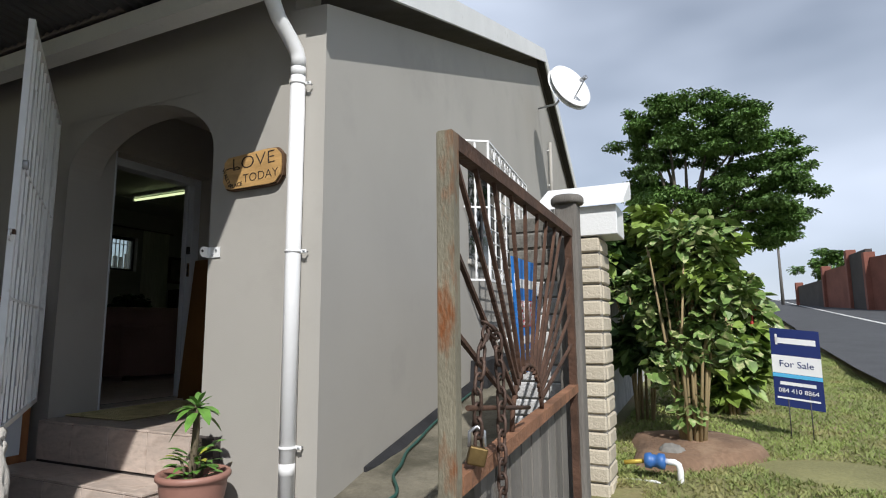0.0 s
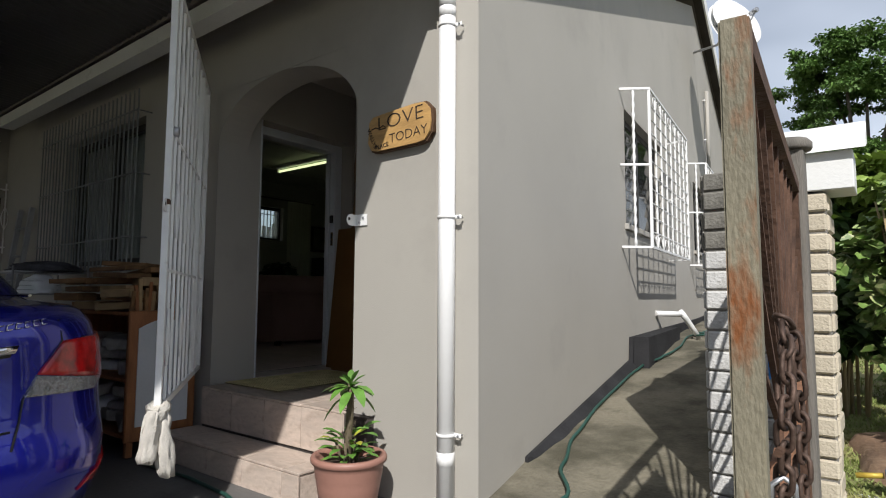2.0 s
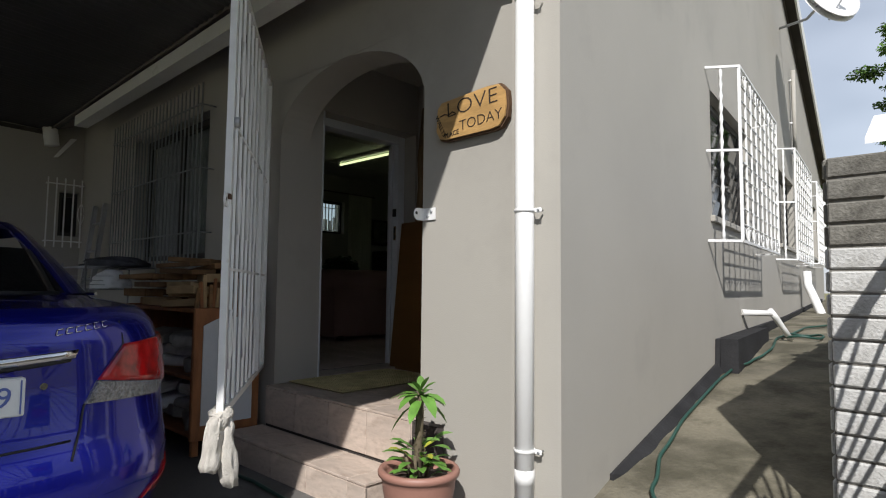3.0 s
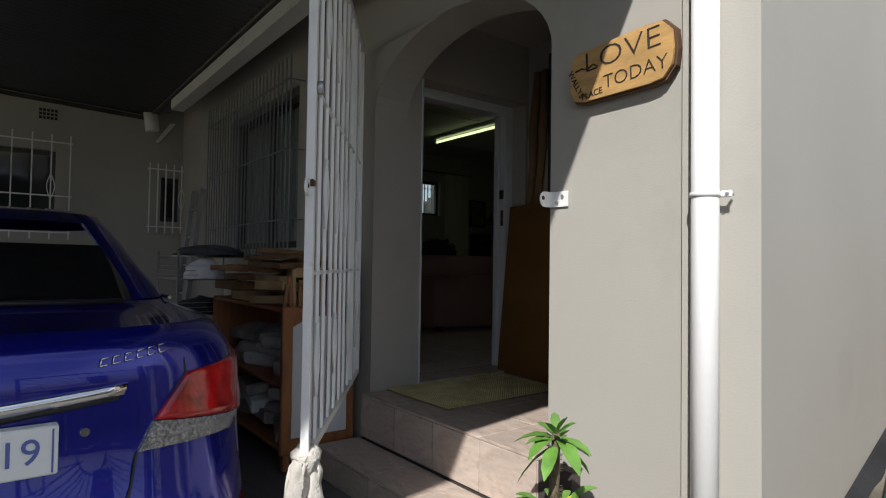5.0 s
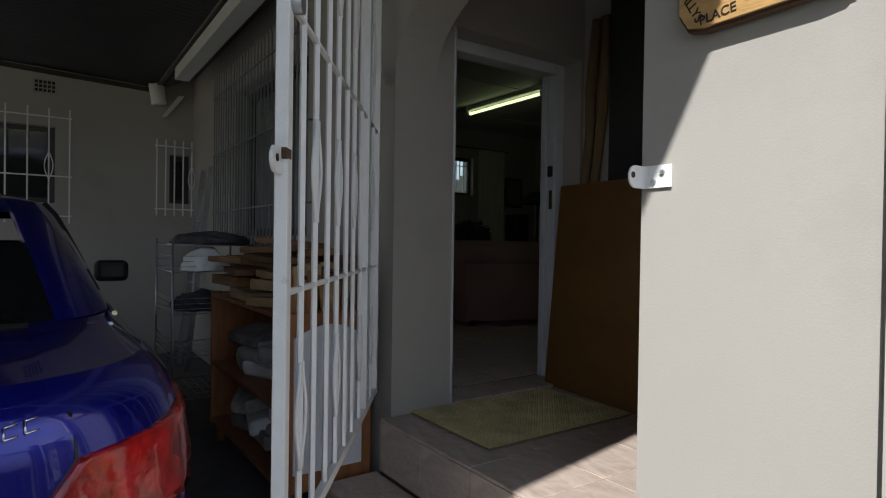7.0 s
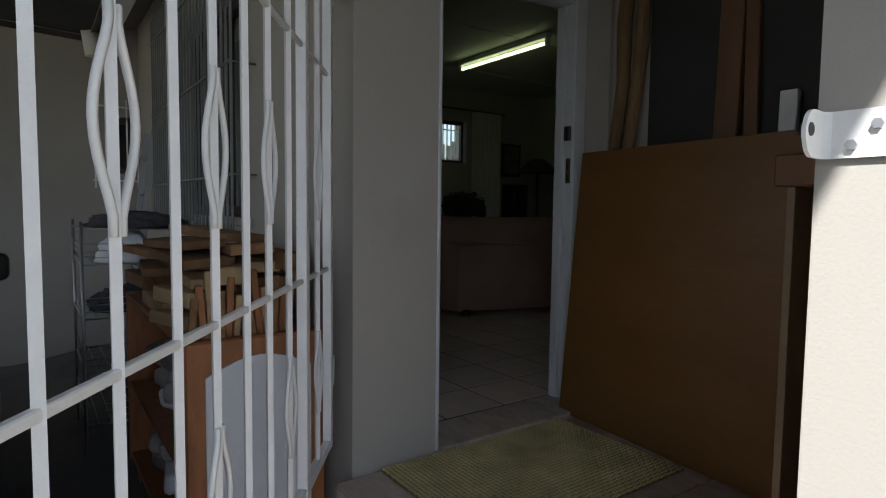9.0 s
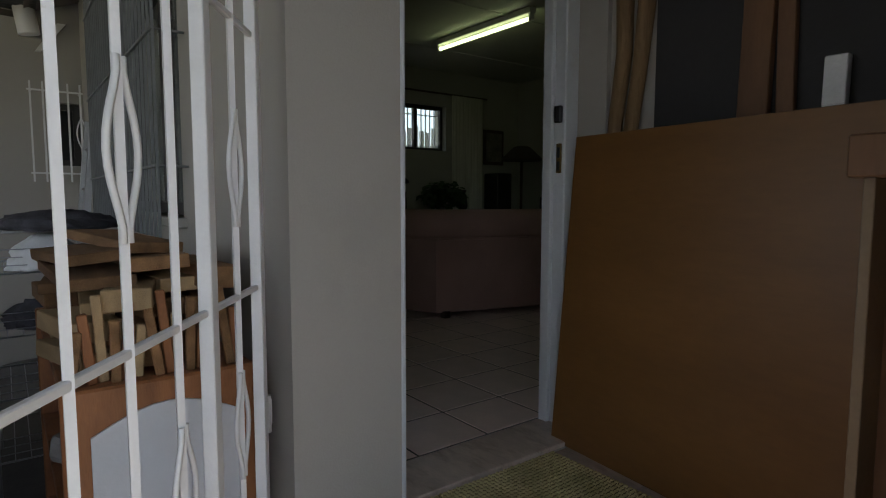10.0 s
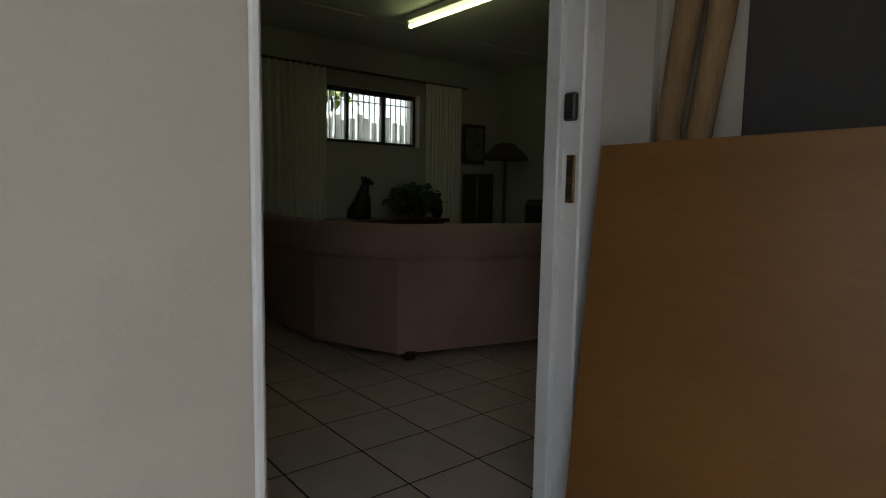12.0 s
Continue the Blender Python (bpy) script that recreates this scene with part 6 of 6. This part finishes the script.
part("strike_hole", boxed(-4.135, -4.12, 3.570, 3.5725, 1.49, 1.53), BLACK, k)
part("strike_hole", boxed(-4.135, -4.12, 3.570, 3.5725, 1.44, 1.475), BLACK, k)
setting("threshold", boxed(-4.2, -3.972, 2.753, 3.578, 0.38, 0.417, 0.003), TILE, "beige tiled door threshold", "threshold")

board = boxed(-0.515, 0.63, -0.004, 0.004, 0.0, 1.165, 0.0015)
solo("hardboard_sheet", turned(board, Matrix.Translation((-3.535, 3.43, 0.402)) @ Matrix.Rotation(radians(-5.0), 4, 'Z') @ Matrix.Rotation(radians(-5.0), 4, 'X')),
     HARDBOARD, "large brown hardboard sheet leaning on the porch wall", "board")
cab = thing("plywood_box", "open plywood box standing on end in the porch corner", "box", (-2.8, 3.45, 0.4))
part("side", boxed(-2.965, -2.945, 3.12, 3.66, 0.402, 1.37, 0.002), PLY_EDGE, cab, "pale sawn edge")
part("side", boxed(-2.52, -2.50, 3.12, 3.66, 0.402, 1.37, 0.002), PLY, cab)
part("back", boxed(-2.945, -2.52, 3.22, 3.235, 0.402, 1.35), PLY, cab)
part("top", boxed(-2.985, -2.48, 3.09, 3.67, 1.37, 1.45, 0.004), PLY, cab)
part("base", boxed(-2.945, -2.52, 3.12, 3.66, 0.402, 0.425), PLY, cab)

for pts, r in (([(-3.93, 3.645, 0.402), (-3.925, 3.645, 1.2), (-3.92, 3.645, 1.6), (-3.885, 3.645, 1.85), (-3.89, 3.645, 2.1), (-3.85, 3.645, 2.5)], 0.030), ([(-3.86, 3.645, 0.402), (-3.86, 3.645, 1.2), (-3.855, 3.645, 1.55), (-3.82, 3.645, 1.80), (-3.80, 3.645, 2.0), (-3.79, 3.645, 2.5)], 0.029)):
    bm = bar(pts, [r * (1 + 0.1 * math.sin(i * 2)) for i in range(len(pts))], 10)
    for v in bm.verts:
        v.co += Vector(noise.noise_vector(v.co * 9)) * 0.006
        v.co.y = min(v.co.y, 3.676)
    solo("timber_pole", bm, POLE, "knotty peeled timber pole leaning behind the hardboard", "pole", "poles in the porch")
solo("plank", slab_piece(-3.43, 3.655, 1.44, 0.09, 0.03, 2.08, 0, 0, 1.5), PLY, "weathered plank standing behind the hardboard", "plank", "planks in the porch")
solo("plank", slab_piece(-3.33, 3.66, 1.25, 0.05, 0.025, 1.69, 0, 0, -1.0), PLY, "narrow dark plank standing behind the hardboard", "plank", "planks in the porch")
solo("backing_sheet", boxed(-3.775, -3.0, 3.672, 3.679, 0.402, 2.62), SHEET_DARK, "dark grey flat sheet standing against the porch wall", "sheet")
solo("plank", slab_piece(-2.75, 3.655, 1.45, 0.35, 0.03, 2.1, 0, 0, 0), DARK_WOOD, "dark broad board standing in the porch corner", "plank", "planks in the porch")
solo("plank", slab_piece(-3.215, 3.648, 1.06, 0.058, 0.03, 1.316, 0, 0, 1.0), BAG_WHITE, "narrow white painted plank standing behind the hardboard", "plank", "planks in the porch")

dm = thing("door_mat", "worn khaki woven door mat on the porch floor", "mat", (-3.68, 2.97, 0.405))
MX0, MX1, MY0, MY1 = -3.955, -3.37, 2.50, 3.38
part("backing", boxed(MX0, MX1, MY0, MY1, 0.403, 0.410, 0.002), COIR_DARK, dm)
bm = bmesh.new()
nx, ny = 34, 52
for i in range(nx):
    for j in range(ny):
        x, y = MX0 + (MX1 - MX0) * (i + 0.5) / nx, MY0 + (MY1 - MY0) * (j + 0.5) / ny
        a, b, h = (0.0072, 0.0050, 0.4155) if (i + j) % 2 else (0.0050, 0.0072, 0.4145)
        vs = [bm.verts.new(p) for p in ((x - a, y - b, 0.409), (x + a, y - b, 0.409), (x + a, y + b, 0.409), (x - a, y + b, 0.409), (x - a * 0.7, y - b * 0.7, h), (x + a * 0.7, y - b * 0.7, h), (x + a * 0.7, y + b * 0.7, h), (x - a * 0.7, y + b * 0.7, h))]
        for f in ((4, 5, 6, 7), (0, 1, 5, 4), (1, 2, 6, 5), (2, 3, 7, 6), (3, 0, 4, 7)):
            bm.faces.new([vs[q] for q in f])
part("weave", bm, COIR, dm)

# ---- living room ----
SOFA = mat("pinkish_brown_upholstery", (0.30, 0.19, 0.155), 0.95, var=0.12, scale=3, grain=140, bump=0.2)
DRAPE = mat("cream_drape", (0.60, 0.60, 0.52), 0.9, var=0.08, scale=4, grain=90, bump=0.15, stretch=(6, 6, 0.5))
DARK_FURN = mat("dark_varnished_wood", (0.055, 0.03, 0.018), 0.4, var=0.3, scale=4, grain=40, bump=0.1)
STATUE = mat("black_glazed_ornament", (0.012, 0.012, 0.012), 0.4, var=0.1, bump=0)
FERN = mat("fern_green", (0.04, 0.09, 0.03), 0.7, var=0.3, scale=10)
TUBE = glow("fluorescent_tube", (0.88, 1.0, 0.52), 1.1)
PICTURE = mat("faded_picture", (0.16, 0.15, 0.12), 0.6, var=0.4, scale=9, grain=30)
SHADE = mat("dark_lamp_shade", (0.06, 0.05, 0.04), 0.9, var=0.2)

sofa = thing("corner_sofa", "pinkish-brown upholstered corner sofa with its back to the door", "sofa", (-6.4, 5.0, 0.42))
line = [Vector((-8.0, 4.25, 0)), Vector((-7.3, 4.16, 0)), Vector((-6.68, 4.16, 0)), Vector((-6.06, 4.40, 0)), Vector((-5.84, 5.25, 0)), Vector((-5.76, 6.0, 0)), Vector((-5.74, 6.7, 0))]
prof = [(0.0, 0.05), (0.0, 0.60), (0.012, 0.615), (0.0, 0.635), (-0.012, 0.74), (0.02, 0.81), (0.10, 0.835), (0.19, 0.81), (0.24, 0.72), (0.26, 0.40), (0.26, 0.05)]


def sweep(pts, profile, z0):
    bm = bmesh.new()
    rows = []
    for i, p in enumerate(pts):
        d = (pts[min(i + 1, len(pts) - 1)] - pts[max(i - 1, 0)]).normalized()
        nrm = Vector((-d.y, d.x, 0))
        rows.append([bm.verts.new(p + nrm * o + Vector((0, 0, z0 + h))) for o, h in profile])
    for a, b in zip(rows, rows[1:]):
        for k in range(len(profile) - 1):
            bm.faces.new((a[k], b[k], b[k + 1], a[k + 1])).smooth = 2 < k < 9
    bm.faces.new(rows[0]), bm.faces.new(rows[-1][::-1])
    bmesh.ops.recalc_face_normals(bm, faces=bm.faces[:])
    return bm


part("backrest", sweep(line, prof, 0.412), SOFA, sofa)
part("seat", sweep(line, [(0.25, 0.08), (0.25, 0.40), (0.30, 0.44), (0.80, 0.44), (0.86, 0.40), (0.86, 0.08)], 0.412), SOFA, sofa)
part("seam", bar([p + Vector((0, 0, 1.025)) + Vector((0.004, -0.006, 0)) for p in line], 0.006, 6), SOFA, sofa)
for p in (line[1], line[3], line[5]):
    part("foot", boxed(p.x - 0.02, p.x + 0.04, p.y + 0.05, p.y + 0.11, 0.42, 0.475, 0.004), DARK_FURN, sofa)

fl = thing("ceiling_light", "lit fluorescent tube fitting on the ceiling", "light", (-6.53, 5.23, 2.8))
part("fitting", boxed(-7.16, -5.90, 5.195, 5.265, 2.79, 2.84, 0.006), WHITE_METAL, fl)
part("tube", bar([(-7.12, 5.23, 2.755), (-5.94, 5.23, 2.755)], 0.016, 12), TUBE, fl, "glowing greenish-white tube")
for x in (-7.14, -5.92):
    part("holder", boxed(x - 0.015, x + 0.015, 5.21, 5.25, 2.735, 2.795, 0.003), WHITE_METAL, fl)

rw = tagged(new("window_7"), "small dark framed living room window behind white bars", "window", kind="structure")
y0, y1, z0, z1 = WIN_R
for a, b, c, d in ((y0, y0 + 0.035, z0, z1), (y1 - 0.035, y1, z0, z1), (y0 + 0.035, y1 - 0.035, z0, z0 + 0.035), (y0 + 0.035, y1 - 0.035, z1 - 0.045, z1), (y0 + 0.24, y0 + 0.275, z0 + 0.035, z1 - 0.045), (y1 - 0.42, y1 - 0.375, z0 + 0.035, z1 - 0.045)):
    part("window_frame", boxed(-8.32, -8.27, a, b, c, d, 0.004), FRAME_DARK, rw)
p = part("pane", boxed(-8.30, -8.296, y0 + 0.035, y1 - 0.035, z0 + 0.035, z1 - 0.045), PANE, rw)
p.visible_shadow = False
for i in range(16):
    y = y0 + 0.05 + (y1 - y0 - 0.1) * i / 15
    part("bar", bar([(-8.38, y, z0), (-8.38, y, z1)], 0.006, square=True), WHITE_METAL, rw)
for z in (z0 + 0.06, z1 - 0.1):
    part("bar", bar([(-8.385, y0, z), (-8.385, y1, z)], 0.006, square=True), WHITE_METAL, rw)
for i, (a, b) in enumerate(((4.30, 5.00), (6.14, 6.62))):
    bm = bmesh.new()
    n = 70
    vs = [[bm.verts.new((-8.11 + 0.028 * math.sin(k * 0.95) + 0.01 * math.sin(k * 2.1), a + (b - a) * k / n, z)) for z in (0.45, 1.4, 2.55)] for k in range(n + 1)]
    for p, q in zip(vs, vs[1:]):
        for k in (0, 1):
            bm.faces.new((p[k], q[k], q[k + 1], p[k + 1])).smooth = True
    solo("curtain", bm, DRAPE, "long cream curtain hanging beside the living room window", "curtain", "living room curtains")
solo("curtain_rail", bar([(-8.12, 4.25, 2.56), (-8.12, 6.7, 2.56)], 0.012, 8), DARK_FURN, "thin curtain rail above the living room window", "rail")

tb = thing("side_table", "dark wooden side table under the window", "table", (-7.9, 5.55, 0.42))
part("tabletop", boxed(-8.05, -7.70, 4.95, 6.15, 1.14, 1.18, 0.006), DARK_FURN, tb)
part("apron", boxed(-8.02, -7.73, 5.0, 6.1, 1.03, 1.14), DARK_FURN, tb)
for x in (-8.03, -7.76):
    for y in (4.98, 6.08):
        part("leg", boxed(x, x + 0.04, y, y + 0.04, 0.415, 1.03, 0.003), DARK_FURN, tb)
# seated dog ornament, one plain mesh
bm = tube(bmesh.new(), [(-7.88, 5.16, 1.18), (-7.88, 5.18, 1.24), (-7.88, 5.22, 1.34), (-7.88, 5.26, 1.44), (-7.88, 5.28, 1.50)], [0.07, 0.085, 0.06, 0.05, 0.035], 14)
tube(bm, [(-7.88, 5.255, 1.52), (-7.88, 5.30, 1.525), (-7.88, 5.36, 1.51)], [0.035, 0.038, 0.018], 10)
for dx in (-0.03, 0.03):
    tube(bm, [(-7.88 + dx, 5.29, 1.40), (-7.88 + dx, 5.30, 1.18)], [0.02, 0.018], 8)
    tube(bm, [(-7.88 + dx, 5.26, 1.55), (-7.88 + dx, 5.25, 1.575)], [0.015, 0.004], 6)
solo("dog_ornament", bm, STATUE, "black seated dog ornament on the side table", "ornament")
fp = thing("fern", "bushy green fern in a pale pot on the side table", "plant", (-7.88, 5.82, 1.18))
part("pot", lathe([(0.06, 0), (0.085, 0.10), (0.09, 0.105)], (-7.88, 5.82, 1.181), 18), PAPER, fp)
crown(foliage([(-7.88, 5.82, 1.38, 0.24, 0.24, 0.14), (-7.88, 5.70, 1.34, 0.15, 0.16, 0.09), (-7.88, 5.94, 1.34, 0.15, 0.16, 0.10)], 800, 0.07, 77), FERN, fp)
solo("vase", lathe([(0.04, 0), (0.06, 0.06), (0.05, 0.16), (0.03, 0.21), (0.045, 0.25)], (-7.85, 6.10, 1.18), 18), STATUE, "dark figured vase on the side table", "vase")
solo("tower_speaker", boxed(-8.05, -7.80, 6.60, 6.84, 0.415, 1.64, 0.01), STATUE, "tall black loudspeaker cabinet by the wall", "speaker")
flp = thing("floor_lamp", "dark floor lamp with a wide fringed shade in the corner", "lamp", (-7.8, 7.0, 0.42))
part("base", lathe([(0.14, 0), (0.14, 0.02), (0.03, 0.05)], (-7.8, 7.0, 0.414), 20), DARK_FURN, flp)
part("stand", bar([(-7.8, 7.0, 0.45), (-7.8, 7.0, 1.95)], 0.018, 10), DARK_FURN, flp)
part("shade", lathe([(0.25, 0), (0.25, 0.03), (0.10, 0.17), (0.06, 0.18)], (-7.8, 7.0, 1.80), 24), SHADE, flp)
for x0, x1, y0, y1, z0, z1 in ((-8.2, -8.17, 6.70, 7.04, 1.76, 2.20), (-7.45, -7.10, 7.29, 7.32, 1.78, 2.12)):
    pf = thing("picture", "framed dark picture hanging on the cream wall", "picture", ((x0 + x1) / 2, (y0 + y1) / 2, z0), "wall pictures")
    part("frame", boxed(x0, x1, y0, y1, z0, z1, 0.005), DARK_FURN, pf)
    if x1 - x0 < 0.1:
        part("canvas", boxed(x1, x1 + 0.004, y0 + 0.04, y1 - 0.04, z0 + 0.04, z1 - 0.04), PICTURE, pf)
    else:
        part("canvas", boxed(x0 + 0.04, x1 - 0.04, y0 - 0.004, y0, z0 + 0.04, z1 - 0.04), PICTURE, pf)
ac = thing("armchair", "dark upholstered armchair in the far corner", "armchair", (-7.2, 6.9, 0.42))
part("seat", boxed(-7.5, -6.9, 6.5, 7.1, 0.45, 0.85, 0.05, 3), STATUE, ac)
part("backrest", boxed(-7.5, -6.9, 6.98, 7.2, 0.85, 1.38, 0.06, 3), STATUE, ac)

# what the living room window looks onto: a white fence and shrubs
fence = thing("garden_fence", "white paling fence outside the living room window", "fence", (-10.2, 5.5, 0), )
for i in range(34):
    part("paling", boxed(-10.22, -10.19, 3.9 + 0.115 * i, 3.985 + 0.115 * i, -0.05, 2.42 + 0.05 * math.sin(i * 1.7), 0.005), WHITE_BOARD, fence)
part("rail", boxed(-10.19, -10.15, 3.8, 7.9, 2.0, 2.08, 0.004), WHITE_BOARD, fence)
oh = thing("shrub", "tall shrub with orange and green leaves behind the fence", "shrub", (-11.2, 5.4, 0))
AUTUMN = mat("orange_leaves", (0.42, 0.17, 0.04), 0.6, var=0.4, scale=7)
for y in (4.6, 5.6, 6.6):
    part("stem", bar([(-11.2, y, -0.05), (-11.2, y + 0.1, 2.8)], [0.05, 0.02], 8), BARK, oh)
crown(foliage(clumps(-11.2, 5.5, 2.75, 0.6, 1.6, 0.6, 16, 90), 1800, 0.13, 91), AUTUMN, oh)
crown(foliage(clumps(-11.3, 5.6, 2.9, 0.6, 1.8, 0.7, 16, 92), 2200, 0.13, 93), BUSH_LIGHT, oh)

# ---- pieces: step tiles, floor tiles, bricks (last) ----
def shared_box(lx, ly, lz, bevel):
    me = bpy.data.meshes.new("piece")
    bm = boxed(-lx / 2, lx / 2, -ly / 2, ly / 2, -lz / 2, lz / 2, bevel)
    bm.to_mesh(me)
    bm.free()
    return me


MESHES = {}


def piece(name, size, material, at, parent, bevel=0.0015, turn=0.0):
    key = (tuple(round(s, 4) for s in size), material.name)
    if key not in MESHES:
        MESHES[key] = shared_box(*size, bevel)
        MESHES[key].materials.append(material)
    ob = new(name, MESHES[key])
    ob.parent = parent
    ob.matrix_parent_inverse = parent.matrix_world.inverted()
    ob.matrix_world = Matrix.Translation(at) @ Matrix.Rotation(turn, 4, 'Z')
    return ob


def cuts(a, b, first, step):
    out = [a]
    v = first
    while v < b - 0.01:
        if v > a + 0.01:
            out.append(v)
        v += step
    return list(zip(out, out[1:] + [b]))


T = 0.335
for xa, xb in cuts(-3.965, -2.615, -3.62, T):
    for ya, yb in cuts(2.34, 3.675, 2.675, T):
        if xa < -2.45:
            piece("tile", (min(xb, -2.455 if ya > 2.5 else xb) - xa - 0.004, yb - ya - 0.004, 0.012), TILE, ((xa + xb) / 2, (ya + yb) / 2, 0.394), steps)
    piece("tile", (xb - xa - 0.004, 0.012, 0.222), TILE, ((xa + xb) / 2, 2.346, 0.275), steps)
piece("tile", (0.012, 0.052, 0.222), TILE, (-2.621, 2.374, 0.275), steps)
for xa, xb in cuts(-3.995, -2.625, -3.76, T):
    piece("tile", (xb - xa - 0.004, 0.265, 0.012), TILE, ((xa + xb) / 2, 2.207, 0.144), steps)
    piece("tile", (xb - xa - 0.004, 0.012, 0.20), TILE, ((xa + xb) / 2, 2.077, 0.035), steps)
piece("tile", (0.012, 0.262, 0.20), TILE, (-2.641, 2.212, 0.035), steps)

floor = bpy.data.objects["floor"]
for xa, xb in cuts(-8.2, -4.2, -8.39, 0.325):
    for ya, yb in cuts(2.652, 7.32, 2.63, 0.325):
        piece("tile", (round(xb - xa - 0.009, 3), round(yb - ya - 0.009, 3), 0.010), FLOOR_TILE, ((xa + xb) / 2, (ya + yb) / 2, 0.415), floor)

# boundary wall: whitewashed pier by the path, cream pillar under the letter box, plain run behind
bw = setting("boundary_wall", boxed(-0.985, -0.715, 2.962, 3.20, -0.2, 1.53), MORTAR, "painted brick boundary wall beside the garden gate", "wall")
part("run", boxed(-0.985, -0.80, 3.204, 12.0, 0.0, 1.56), WHITE_BRICK, bw)
part("pillar_core", boxed(-0.665, -0.545, 3.19, 3.42, -0.2, 1.455), MORTAR, bw)
rb = random.Random(5)
H = 0.0865
for k in range(19):
    z = -0.09 + H * k + 0.04
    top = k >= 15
    lens = ((0.0, 0.185), (0.185, 0.27)) if k % 2 else ((0.0, 0.20), (0.20, 0.27))
    for a, b in lens:
        jx = rb.uniform(-0.003, 0.003)
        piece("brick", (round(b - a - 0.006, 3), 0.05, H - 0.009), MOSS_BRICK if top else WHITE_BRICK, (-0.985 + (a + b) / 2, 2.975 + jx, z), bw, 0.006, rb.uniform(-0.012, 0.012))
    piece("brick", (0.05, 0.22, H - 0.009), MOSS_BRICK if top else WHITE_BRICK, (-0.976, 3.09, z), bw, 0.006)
for k in range(18):
    z = -0.10 + H * k + 0.04
    if z + H / 2 < 1.462:
        piece("brick", (0.130, 0.05, H - 0.010), CREAM_BRICK, (-0.607 + rb.uniform(-0.006, 0.006), 3.20 + rb.uniform(-0.005, 0.005), z), bw, 0.008, rb.uniform(-0.03, 0.03))
        piece("brick", (0.05, 0.21, H - 0.010), CREAM_BRICK, (-0.560 + rb.uniform(-0.004, 0.004), 3.32, z), bw, 0.008, rb.uniform(-0.02, 0.02))
